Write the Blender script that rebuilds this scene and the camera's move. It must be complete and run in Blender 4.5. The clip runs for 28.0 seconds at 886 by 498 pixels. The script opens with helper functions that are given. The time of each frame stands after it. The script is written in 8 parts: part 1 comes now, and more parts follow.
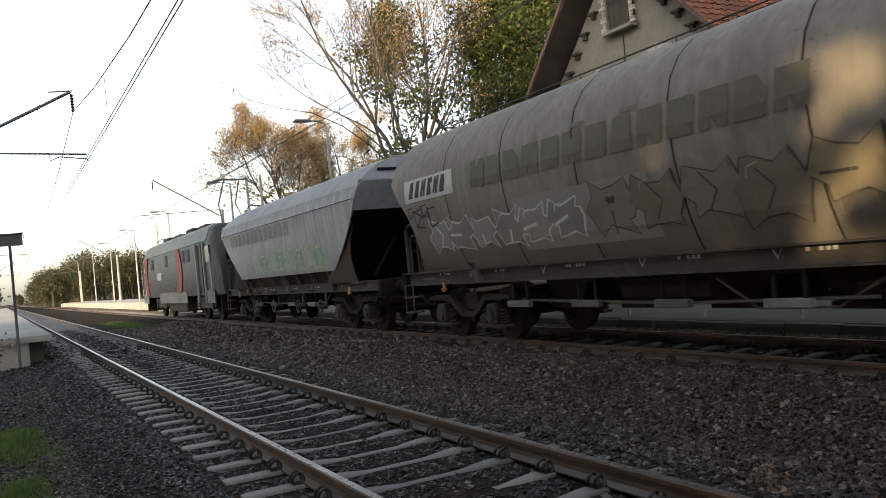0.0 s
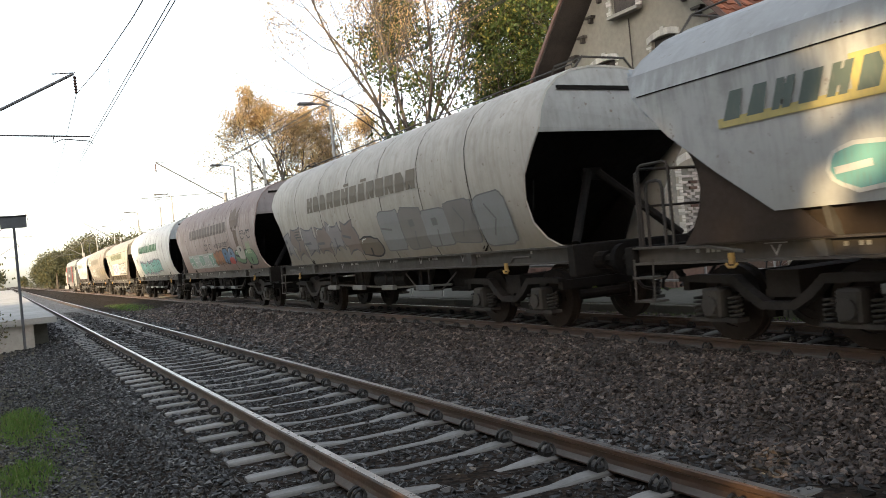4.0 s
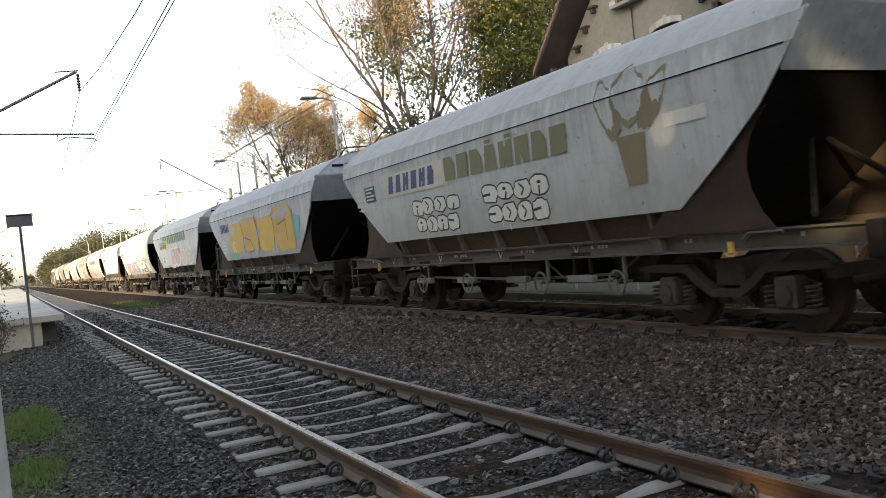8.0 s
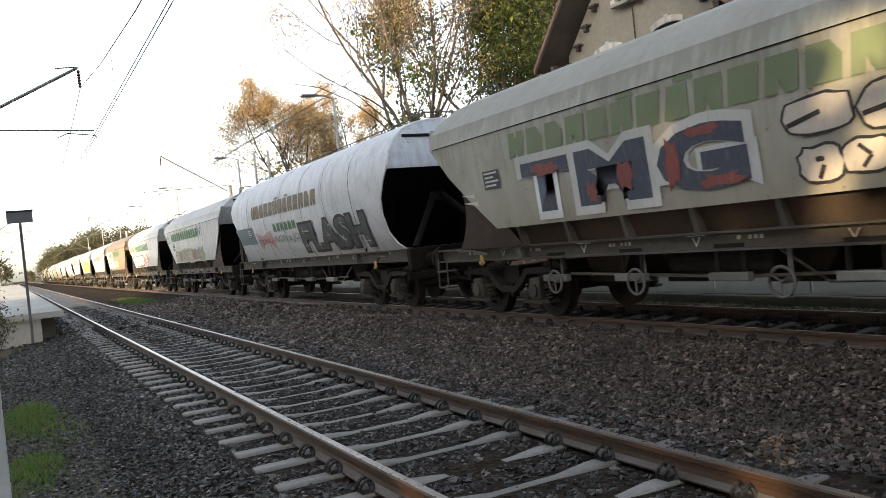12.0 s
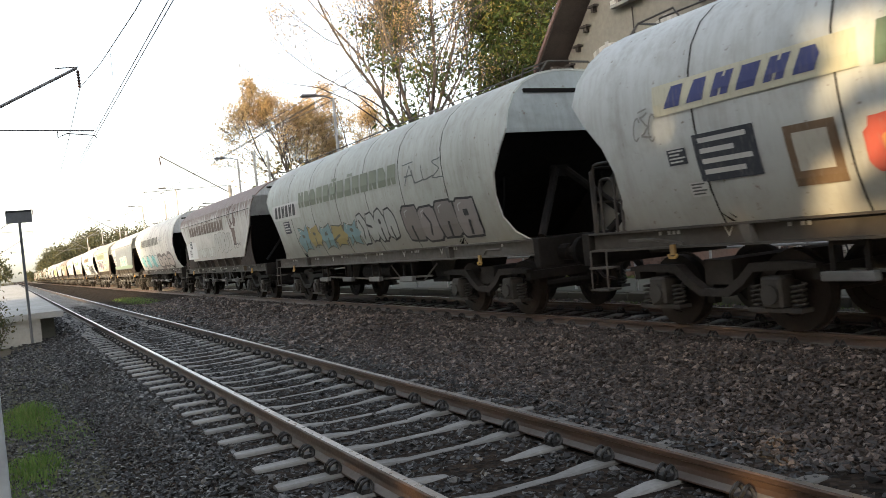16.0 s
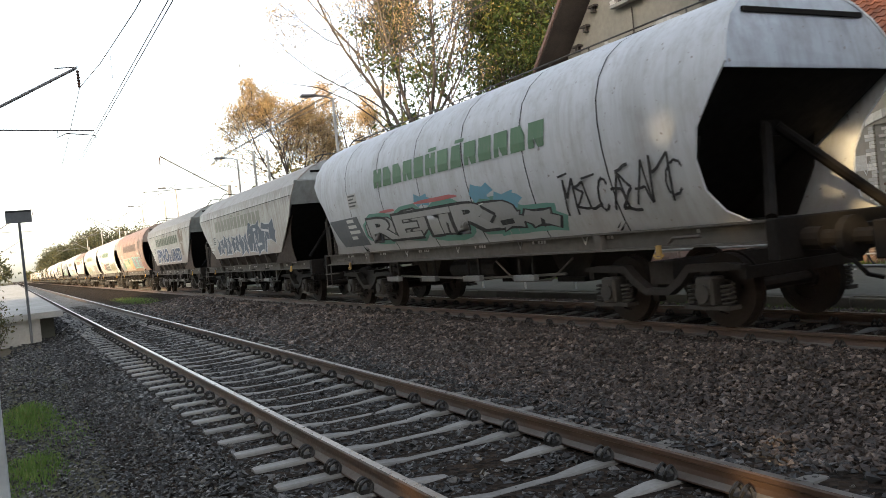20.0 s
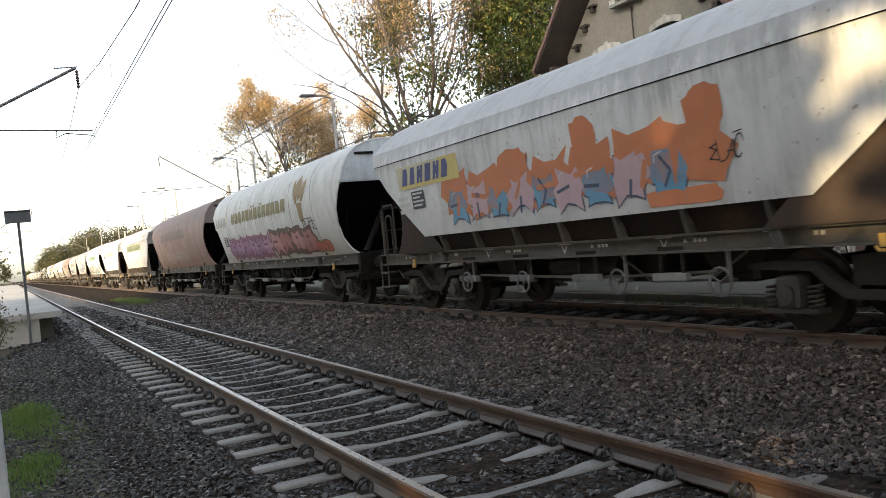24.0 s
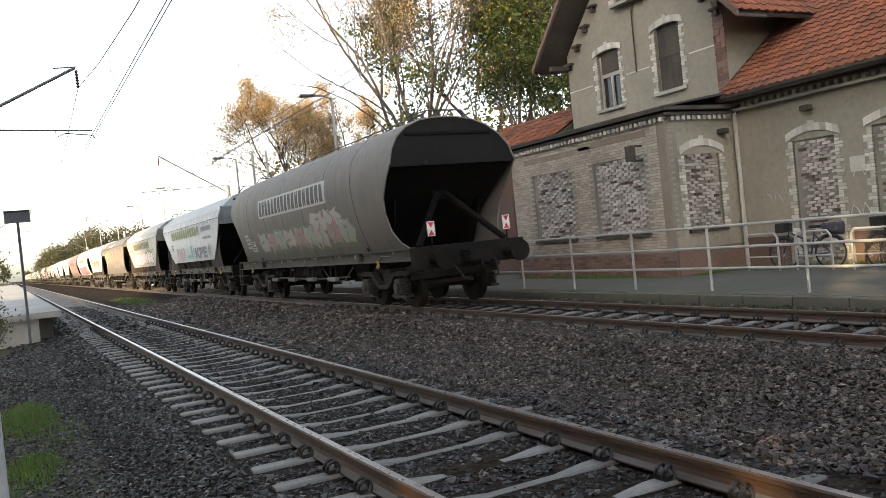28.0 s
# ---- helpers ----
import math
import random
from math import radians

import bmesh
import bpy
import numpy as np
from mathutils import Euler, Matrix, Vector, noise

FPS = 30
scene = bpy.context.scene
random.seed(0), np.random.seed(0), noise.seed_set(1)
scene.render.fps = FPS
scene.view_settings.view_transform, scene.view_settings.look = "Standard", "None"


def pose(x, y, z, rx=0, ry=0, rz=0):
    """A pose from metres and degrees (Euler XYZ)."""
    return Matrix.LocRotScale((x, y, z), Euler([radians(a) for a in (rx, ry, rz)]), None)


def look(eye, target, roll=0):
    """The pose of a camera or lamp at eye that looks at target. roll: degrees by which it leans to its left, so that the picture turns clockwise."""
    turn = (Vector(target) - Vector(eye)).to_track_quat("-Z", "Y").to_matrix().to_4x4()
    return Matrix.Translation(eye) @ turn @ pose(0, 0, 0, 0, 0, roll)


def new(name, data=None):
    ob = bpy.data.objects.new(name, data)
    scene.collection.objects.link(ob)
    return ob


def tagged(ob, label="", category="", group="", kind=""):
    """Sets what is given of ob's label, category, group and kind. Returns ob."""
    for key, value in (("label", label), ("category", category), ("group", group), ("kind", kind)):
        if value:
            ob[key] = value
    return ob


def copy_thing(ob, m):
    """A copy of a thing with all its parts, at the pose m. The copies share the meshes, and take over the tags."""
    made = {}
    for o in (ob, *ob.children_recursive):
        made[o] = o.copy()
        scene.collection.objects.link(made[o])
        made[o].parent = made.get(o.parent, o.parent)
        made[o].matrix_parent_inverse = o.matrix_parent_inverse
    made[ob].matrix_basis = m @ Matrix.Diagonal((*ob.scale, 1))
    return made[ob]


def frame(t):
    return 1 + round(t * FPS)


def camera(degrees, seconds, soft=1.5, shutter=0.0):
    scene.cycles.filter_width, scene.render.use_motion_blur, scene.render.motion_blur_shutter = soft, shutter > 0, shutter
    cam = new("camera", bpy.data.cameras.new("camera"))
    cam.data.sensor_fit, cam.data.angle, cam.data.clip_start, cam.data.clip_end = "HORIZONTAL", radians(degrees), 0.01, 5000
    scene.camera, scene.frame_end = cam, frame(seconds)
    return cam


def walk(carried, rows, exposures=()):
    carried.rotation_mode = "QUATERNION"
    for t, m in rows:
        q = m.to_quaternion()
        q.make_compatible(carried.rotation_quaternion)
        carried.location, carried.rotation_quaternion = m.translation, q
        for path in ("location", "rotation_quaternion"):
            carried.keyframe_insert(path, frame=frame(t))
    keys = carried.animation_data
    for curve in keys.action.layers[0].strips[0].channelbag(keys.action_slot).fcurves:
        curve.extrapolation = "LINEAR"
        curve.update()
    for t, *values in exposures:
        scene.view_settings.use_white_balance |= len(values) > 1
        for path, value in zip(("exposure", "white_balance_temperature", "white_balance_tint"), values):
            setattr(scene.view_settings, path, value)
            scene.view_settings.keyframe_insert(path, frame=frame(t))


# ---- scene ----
# ---- camera: stands beside the near track, hand-held; heading from the track's line, pitch, lean ----
EYE = Vector((0.0, 0.0, 1.594))
HEADINGS = [
    (0, 28.38, 0.91, 5.53),
    (0.5, 28.31, 0.77, 5.78),
    (1, 28.30, 0.60, 6.39),
    (1.5, 28.20, 0.31, 6.51),
    (2, 28.18, 0.04, 6.45),
    (2.5, 28.19, -0.07, 6.44),
    (3, 28.17, -0.11, 5.32),
    (3.5, 28.11, -0.11, 5.10),
    (5.5, 27.69, -0.65, 6.22),
    (6, 27.66, -0.69, 6.11),
    (7, 27.65, -0.68, 6.07),
    (8, 27.64, -0.66, 6.07),
    (9, 27.65, -0.65, 6.09),
    (10, 27.68, -0.65, 6.02),
    (10.5, 27.65, -0.68, 5.91),
    (11, 27.64, -0.78, 5.87),
    (12, 27.63, -0.79, 5.81),
    (14.5, 27.65, -0.79, 5.82),
    (16, 27.66, -0.78, 5.79),
    (18, 27.67, -0.78, 5.79),
    (20, 27.68, -0.78, 5.78),
    (21.5, 27.69, -0.79, 5.81),
    (23.5, 27.72, -0.79, 5.80),
    (26, 27.73, -0.78, 5.77),
    (28, 27.76, -0.79, 5.79),
]


def aim(yaw, pitch, lean):
    y, p = radians(yaw), radians(pitch)
    way = Vector((math.sin(y) * math.cos(p), math.cos(y) * math.cos(p), math.sin(p)))
    return look(EYE, EYE + way * 10, -lean)


cam = camera(56.56, 28.0, soft=0.8, shutter=0.05)
walk(cam, [(t, aim(a, b, c)) for t, a, b, c in HEADINGS],
     exposures=[(0.0, 1.6, 6500, 10), (0.5, 1.75, 6500, 10), (1.0, 1.93, 6500, 10), (2.0, 2.12, 6500, 10), (28.0, 2.14, 6500, 10)])

# ---- light: low evening sun from behind the camera's side, clear hazy sky ----
SUN_EL, SUN_AZ = radians(13.0), radians(36.0)      # azimuth: from -x towards -y
to_sun = Vector((-math.cos(SUN_AZ) * math.cos(SUN_EL), -math.sin(SUN_AZ) * math.cos(SUN_EL), math.sin(SUN_EL)))
world = bpy.data.worlds.new("world")
scene.world = world
world.use_nodes = True
wn = world.node_tree
sky = wn.nodes.new("ShaderNodeTexSky")
sky.sky_type = 'NISHITA'
sky.sun_disc = False
sky.sun_elevation = SUN_EL
sky.sun_rotation = math.atan2(to_sun.x, to_sun.y)
sky.air_density, sky.dust_density, sky.ozone_density = 1.0, 2.0, 0.5
haze = wn.nodes.new("ShaderNodeHueSaturation")            # milky evening haze
haze.inputs["Saturation"].default_value = 0.5
wn.links.new(sky.outputs[0], haze.inputs["Color"])
wn.links.new(haze.outputs[0], wn.nodes["Background"].inputs[0])
wn.nodes["Background"].inputs[1].default_value = 0.15
sun_data = bpy.data.lights.new("sun", 'SUN')
sun_data.energy, sun_data.angle, sun_data.color = 2.8, radians(0.5), (1.0, 0.73, 0.38)
sun = new("sun", sun_data)
sun.matrix_world = look(to_sun * 60, (0, 0, 0))


# ---- materials ----
def shader(name, rough=0.7, metal=0.0, spec=0.4):
    m = bpy.data.materials.new(name)
    m.use_nodes = True
    t = m.node_tree
    b = t.nodes["Principled BSDF"]
    b.inputs["Roughness"].default_value = rough
    b.inputs["Metallic"].default_value = metal
    b.inputs["Specular IOR Level"].default_value = spec
    return m, t, b


def nd(t, kind, **kw):
    n = t.nodes.new(kind)
    for k, v in kw.items():
        n.inputs[k.replace("_", " ")].default_value = v
    return n


def rgb(c):
    return (c[0], c[1], c[2], 1.0)


def mixed(t, fac, a, b, kind='MIX'):
    n = t.nodes.new("ShaderNodeMix")
    n.data_type, n.blend_type = 'RGBA', kind
    for slot, v in ((0, fac), (6, a), (7, b)):
        if isinstance(v, (int, float)):
            n.inputs[slot].default_value = v
        elif isinstance(v, tuple):
            n.inputs[slot].default_value = rgb(v)
        else:
            t.links.new(v, n.inputs[slot])
    return n.outputs[2]


def ramp(t, src, lo, hi, a=0.0, b=1.0):
    n = t.nodes.new("ShaderNodeMapRange")
    n.inputs[1].default_value, n.inputs[2].default_value, n.inputs[3].default_value, n.inputs[4].default_value = lo, hi, a, b
    t.links.new(src, n.inputs[0])
    return n.outputs[0]


def coords(t, scale=(1, 1, 1), kind="Object", shift=(0, 0, 0)):
    c = t.nodes.new("ShaderNodeTexCoord")
    m = t.nodes.new("ShaderNodeMapping")
    m.inputs["Scale"].default_value = scale
    m.inputs["Location"].default_value = shift
    t.links.new(c.outputs[kind], m.inputs[0])
    return m.outputs[0]


def noisy(t, vec, scale, detail=4.0, rough=0.6):
    n = nd(t, "ShaderNodeTexNoise", Scale=scale, Detail=detail, Roughness=rough)
    t.links.new(vec, n.inputs["Vector"])
    return n.outputs[0]


def bumped(t, b, height, strength=0.3, dist=0.02):
    n = nd(t, "ShaderNodeBump", Strength=strength, Distance=dist)
    t.links.new(height, n.inputs["Height"])
    t.links.new(n.outputs[0], b.inputs["Normal"])


def plain(name, c, c2=None, rough=0.7, metal=0.0, scale=6.0, bump=0.15, dist=0.01, per_object=0.0, island=0.0, spec=0.4):
    """A surface of colour c that wears towards c2 in patches, with fine grain."""
    m, t, b = shader(name, rough, metal, spec)
    v = coords(t)
    big = noisy(t, v, scale * 0.25, 5.0)
    fine = noisy(t, v, scale * 6, 3.0)
    c2 = c2 or tuple(x * 0.6 for x in c)
    col = mixed(t, ramp(t, big, 0.38, 0.66), c, c2)
    col = mixed(t, ramp(t, fine, 0.3, 0.75, 0.0, 0.35), col, tuple(x * 0.45 for x in c))
    for amount, node in ((per_object, "ShaderNodeObjectInfo"), (island, "ShaderNodeNewGeometry")):
        if amount:
            i = t.nodes.new(node)
            h = nd(t, "ShaderNodeHueSaturation")
            t.links.new(ramp(t, i.outputs["Random" if node.endswith("Info") else "Random Per Island"], 0, 1, 1 - amount, 1 + amount), h.inputs["Value"])
            t.links.new(col, h.inputs["Color"])
            col = h.outputs[0]
    t.links.new(col, b.inputs["Base Color"])
    t.links.new(ramp(t, fine, 0.2, 0.8, max(rough - 0.12, 0.05), min(rough + 0.12, 1)), b.inputs["Roughness"])
    if bump:
        bumped(t, b, fine, bump, dist)
    return m


def wagon_paint(name, c, grime, amount=0.5, roof=None, spec=0.3):
    """Faded wagon paint: rain streaks, sooty patches, dust along the foot, an optional roof tone, which also carries
    darkening against skylight.
    """
    m, t, b = shader(name, 0.6, 0.0, spec)
    shift = (random.uniform(0, 40), random.uniform(0, 40), 0)
    v = coords(t, shift=shift)
    streak = noisy(t, coords(t, (5.0, 5.0, 0.35), shift=shift), 1.6, 5.0, 0.65)
    patch = noisy(t, v, 0.55, 6.0, 0.6)
    fine = noisy(t, v, 30, 3.0)
    c = tuple(x * 1.1 for x in c)
    c3 = tuple(x * 1.12 for x in c)
    col = mixed(t, ramp(t, patch, 0.35, 0.7), c, c3)
    col = mixed(t, ramp(t, streak, 0.5 - 0.1 * amount, 0.78, 0.0, 0.2 + 0.4 * amount), col, grime)
    col = mixed(t, ramp(t, patch, 0.56, 0.72, 0.0, 0.55 * amount), col, tuple(x * 0.6 for x in grime))
    sep = t.nodes.new("ShaderNodeSeparateXYZ")
    t.links.new(coords(t), sep.inputs[0])
    edge = t.nodes.new("ShaderNodeMath")
    edge.operation = 'ADD'
    t.links.new(sep.outputs[2], edge.inputs[0])
    t.links.new(ramp(t, streak, 0, 1, -0.7, 0.7), edge.inputs[1])
    col = mixed(t, ramp(t, edge.outputs[0], 2.3, 1.25, 0.0, 0.35 + 0.5 * amount), col, tuple(x * 0.75 for x in grime))
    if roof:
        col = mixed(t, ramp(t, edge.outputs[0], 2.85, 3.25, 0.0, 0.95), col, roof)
    band = noisy(t, coords(t, (0.2, 1.5, 0.2), shift=shift), 1.0, 5.0, 0.7)      # soot washed down across the roof and sides
    col = mixed(t, ramp(t, band, 0.5, 0.72, 0.0, 0.22 + 0.3 * amount), col, tuple(x * 0.7 for x in grime))
    mottle = noisy(t, v, 2.6, 7.0, 0.7)
    col = mixed(t, ramp(t, mottle, 0.48, 0.72, 0.0, 0.2 + 0.3 * amount), col, grime)
    spots = noisy(t, v, 9.0, 2.0)
    col = mixed(t, ramp(t, spots, 0.68, 0.74, 0.0, 0.6), col, (0.11, 0.06, 0.035))
    t.links.new(col, b.inputs["Base Color"])
    t.links.new(ramp(t, streak, 0.3, 0.8, 0.5, 0.78), b.inputs["Roughness"])
    dents = noisy(t, v, 1.3, 2.0)
    bumped(t, b, dents, 0.25, 0.05)
    return m


def leafy(name, c, c2, c3):
    m, t, b = shader(name, 0.6, 0.0, 0.3)
    g = t.nodes.new("ShaderNodeNewGeometry")
    r = g.outputs["Random Per Island"]
    col = mixed(t, ramp(t, r, 0.0, 0.6), c, c2)
    col = mixed(t, ramp(t, r, 0.7, 1.0), col, c3)
    t.links.new(col, b.inputs["Base Color"])
    tr = t.nodes.new("ShaderNodeBsdfTranslucent")
    t.links.new(col, tr.inputs["Color"])
    mx = nd(t, "ShaderNodeMixShader", Fac=0.35)
    t.links.new(b.outputs[0], mx.inputs[1])
    t.links.new(tr.outputs[0], mx.inputs[2])
    t.links.new(mx.outputs[0], t.nodes["Material Output"].inputs["Surface"])
    return m


def ballast_ground():
    m, t, b = shader("ballast_bed", 0.95, 0.0, 0.05)
    v = coords(t)
    vo = nd(t, "ShaderNodeTexVoronoi", Scale=19.0)
    t.links.new(v, vo.inputs["Vector"])
    big = noisy(t, v, 0.5, 6.0)
    col = mixed(t, ramp(t, big, 0.35, 0.65), (0.014, 0.011, 0.009), (0.011, 0.0095, 0.0085))
    sp = t.nodes.new("ShaderNodeSeparateColor")
    t.links.new(vo.outputs["Color"], sp.inputs[0])
    col = mixed(t, ramp(t, sp.outputs[0], 0, 1, 0, 0.8), col, (0.045, 0.033, 0.025))
    t.links.new(col, b.inputs["Base Color"])
    bumped(t, b, vo.outputs["Distance"], 1.0, 0.05)
    return m


def crushed(name, dark, mid, pale):
    """Broken stones: each lump its own tone, a few pale, with a dull sheen on the fresh faces."""
    m, t, b = shader(name, 0.55, 0.0, 0.35)
    g = t.nodes.new("ShaderNodeNewGeometry")
    r = g.outputs["Random Per Island"]
    col = mixed(t, ramp(t, r, 0.0, 0.8), dark, mid)
    col = mixed(t, ramp(t, r, 0.78, 1.0), col, pale)
    v = coords(t)
    col = mixed(t, ramp(t, noisy(t, v, 0.7, 4.0), 0.42, 0.66, 0.0, 0.55), col, dark)
    col = mixed(t, ramp(t, noisy(t, v, 60, 2.0), 0.45, 0.7, 0.0, 0.5), col, dark)
    t.links.new(col, b.inputs["Base Color"])
    t.links.new(ramp(t, r, 0, 1, 0.62, 0.42), b.inputs["Roughness"])
    return m


M = {
    "ballast": ballast_ground(),
    "stone": crushed("ballast_stone", (0.013, 0.0085, 0.006), (0.07, 0.047, 0.035), (0.23, 0.175, 0.14)),
    "stone_grey": crushed("ballast_stone_grey", (0.006, 0.0052, 0.0046), (0.024, 0.021, 0.019), (0.12, 0.11, 0.1)),
    "soil": plain("dry_soil", (0.075, 0.06, 0.042), (0.05, 0.055, 0.028), 0.97, scale=2.0, bump=0.6, dist=0.03, spec=0.1),
    "concrete_sleeper": plain("sleeper_concrete", (0.18, 0.172, 0.16), (0.1, 0.092, 0.08), 0.7, scale=5.0, per_object=0.25),
    "rail_rust": plain("rail_rust", (0.062, 0.034, 0.021), (0.036, 0.022, 0.015), 0.6, 0.1, scale=8.0),
    "rail_top": plain("rail_head", (0.3, 0.275, 0.25), (0.17, 0.14, 0.115), 0.32, 0.9, scale=3.0, bump=0.03),
    "rail_foot": plain("rail_foot_dust", (0.13, 0.12, 0.11), (0.07, 0.055, 0.045), 0.85, 0.0, scale=6.0),
    "clip": plain("clip_steel", (0.03, 0.028, 0.027), None, 0.55, 0.5, scale=20),
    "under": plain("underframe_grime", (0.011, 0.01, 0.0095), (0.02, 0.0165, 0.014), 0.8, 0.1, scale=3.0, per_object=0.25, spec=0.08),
    "solebar": plain("solebar_paint", (0.07, 0.066, 0.06), (0.045, 0.035, 0.028), 0.65, 0.1, scale=1.6, per_object=0.25, spec=0.15),
    # near black: the end cavities' shade is put into this grimy colour
    "dark_end": plain("end_grime_and_shade", (0.009, 0.0088, 0.0088), (0.015, 0.012, 0.01), 0.8, 0.1, scale=1.2, per_object=0.2, spec=0.08),
    "grey_end": plain("end_plate_paint", (0.2, 0.215, 0.23), (0.14, 0.14, 0.14), 0.6, 0.0, scale=1.2, per_object=0.25),
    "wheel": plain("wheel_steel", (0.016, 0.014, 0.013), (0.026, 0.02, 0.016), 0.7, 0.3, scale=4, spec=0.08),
    "spring": plain("spring_steel", (0.038, 0.034, 0.03), (0.02, 0.0175, 0.015), 0.65, 0.1, scale=6, spec=0.2),
    "tube_grey": plain("handrail_steel", (0.08, 0.076, 0.07), (0.05, 0.038, 0.03), 0.6, 0.2, scale=9, spec=0.2),
    "tube_dark": plain("handrail_dark_steel", (0.035, 0.033, 0.031), (0.055, 0.042, 0.034), 0.6, 0.2, scale=9, spec=0.2),
    "yellow": plain("yellow_paint", (0.4, 0.24, 0.05), (0.2, 0.12, 0.05), 0.6, scale=9),
    "pale_box": plain("galvanised_box", (0.12, 0.12, 0.117), (0.055, 0.05, 0.045), 0.6, 0.1, scale=5, per_object=0.35),
    "rust_plate": plain("saddle_plate_rust", (0.05, 0.037, 0.03), (0.03, 0.023, 0.019), 0.75, scale=2.5, per_object=0.4, spec=0.08),
    "mark": plain("stencil_white", (0.42, 0.42, 0.4), (0.2, 0.19, 0.18), 0.7, scale=8, bump=0.0),
    "hand_wheel": plain("handwheel_steel", (0.1, 0.1, 0.1), (0.05, 0.045, 0.04), 0.6, 0.1, scale=9),
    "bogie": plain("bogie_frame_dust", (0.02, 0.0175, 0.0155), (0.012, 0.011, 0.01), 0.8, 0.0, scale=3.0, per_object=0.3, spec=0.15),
}


# ---- mesh helpers ----
def finish(name, bm, material, smooth=False):
    me = bpy.data.meshes.new(name)
    bmesh.ops.recalc_face_normals(bm, faces=bm.faces)
    bm.to_mesh(me)
    bm.free()
    if smooth:
        me.shade_smooth()
        me.set_sharp_from_angle(angle=radians(38))
    me.materials.append(material)
    return me


def part(name, bm, material, parent, label="", smooth=False, at=None):
    me = finish(name, bm, material, smooth) if isinstance(bm, bmesh.types.BMesh) else bm
    ob = new(name, me)
    ob.parent = parent
    if at is not None:
        ob.matrix_basis = at
    if label:
        ob["label"] = label
    return ob


def thing(name, label, category, at=None, group="", kind=""):
    ob = new(name)
    if at is not None:
        ob.matrix_basis = at
    return tagged(ob, label, category, group, kind)


def box(bm, x0, x1, y0, y1, z0, z1):
    v = [bm.verts.new(p) for p in ((x0, y0, z0), (x1, y0, z0), (x1, y1, z0), (x0, y1, z0), (x0, y0, z1), (x1, y0, z1), (x1, y1, z1), (x0, y1, z1))]
    for f in ((0, 3, 2, 1), (4, 5, 6, 7), (0, 1, 5, 4), (1, 2, 6, 5), (2, 3, 7, 6), (3, 0, 4, 7)):
        bm.faces.new([v[i] for i in f])
    return v


def rounded_box(bm, x0, x1, y0, y1, z0, z1, r=0.01):
    before = set(bm.edges)
    box(bm, x0, x1, y0, y1, z0, z1)
    bmesh.ops.bevel(bm, geom=[e for e in bm.edges if e not in before], offset=r, segments=1, affect='EDGES')


def prism(bm, poly, axis, a, b):
    """A polygon in the plane across axis ('x': points are (y, z); 'y': (x, z); 'z': (x, y)), drawn out from a to b."""
    def at(p, d):
        return {'x': (d, p[0], p[1]), 'y': (p[0], d, p[1]), 'z': (p[0], p[1], d)}[axis]
    lo = [bm.verts.new(at(p, a)) for p in poly]
    hi = [bm.verts.new(at(p, b)) for p in poly]
    bm.faces.new(lo)
    bm.faces.new(hi[::-1])
    for i in range(len(poly)):
        j = (i + 1) % len(poly)
        bm.faces.new((lo[i], hi[i], hi[j], lo[j]))


def tube(bm, pts, r, n=6, closed=False):
    """A round bar through the points."""
    pts = [Vector(p) for p in pts]
    rings, up = [], None
    k = len(pts)
    for i, p in enumerate(pts):
        a = pts[(i - 1) % k] if (i or closed) else p
        c = pts[(i + 1) % k] if (i < k - 1 or closed) else p
        d = (c - a).normalized()
        if up is None or abs(up.dot(d)) > 0.95:
            up = Vector((0, 0, 1)) if abs(d.z) < 0.9 else Vector((1, 0, 0))
        s = d.cross(up).normalized()
        up = s.cross(d).normalized()
        rr = r[i] if isinstance(r, (list, tuple)) else r
        rings.append([bm.verts.new(p + (s * math.cos(q) + up * math.sin(q)) * rr) for q in (math.tau * j / n for j in range(n))])
    for i in range(k if closed else k - 1):
        a, c = rings[i], rings[(i + 1) % k]
        for j in range(n):
            bm.faces.new((a[j], a[(j + 1) % n], c[(j + 1) % n], c[j]))
    if not closed:
        bm.faces.new(rings[0][::-1])
        bm.faces.new(rings[-1])


def disc(bm, c, axis, r0, r1, w, n=20):
    """A wheel-like ring or, with r0 = 0, a disc of width w round axis 'x' or 'y' at c."""
    def at(a, r, d):
        p, q = r * math.cos(a), r * math.sin(a)
        return (c[0] + d, c[1] + p, c[2] + q) if axis == 'x' else (c[0] + p, c[1] + d, c[2] + q)
    prof = [(r0, -w / 2), (r1, -w / 2), (r1, w / 2), (r0, w / 2)] if r0 else [(0.001, -w / 2), (r1, -w / 2), (r1, w / 2), (0.001, w / 2)]
    rings = [[bm.verts.new(at(math.tau * j / n, r, d)) for r, d in prof] for j in range(n)]
    for j in range(n):
        a, b = rings[j], rings[(j + 1) % n]
        for i in range(4 if r0 else 3):
            bm.faces.new((a[i], a[(i + 1) % 4], b[(i + 1) % 4], b[i]))


def fresh():
    return bmesh.new()


# ---- the ground: one sheet, ballast beds under the two tracks ----
TRACK_A, TRACK_B = 2.75, 8.5          # centre lines; both run along y
RAIL_TOP = 0.147
PROFILE = [(-900, -0.6), (-60, -0.5), (-8, -0.3), (-1.0, -0.2), (0.6, -0.11), (1.15, -0.045), (1.45, -0.022), (3.5, -0.026), (3.66, -0.012), (4.1, 0.004), (4.35, -0.05),
           (5.2, -0.11), (6.2, -0.06), (6.7, 0.03), (7.55, 0.032), (7.75, -0.01), (7.9, -0.03), (9.9, -0.03), (10.3, -0.05), (10.9, -0.05), (18, 0.0), (60, 0.1), (900, 0.3)]


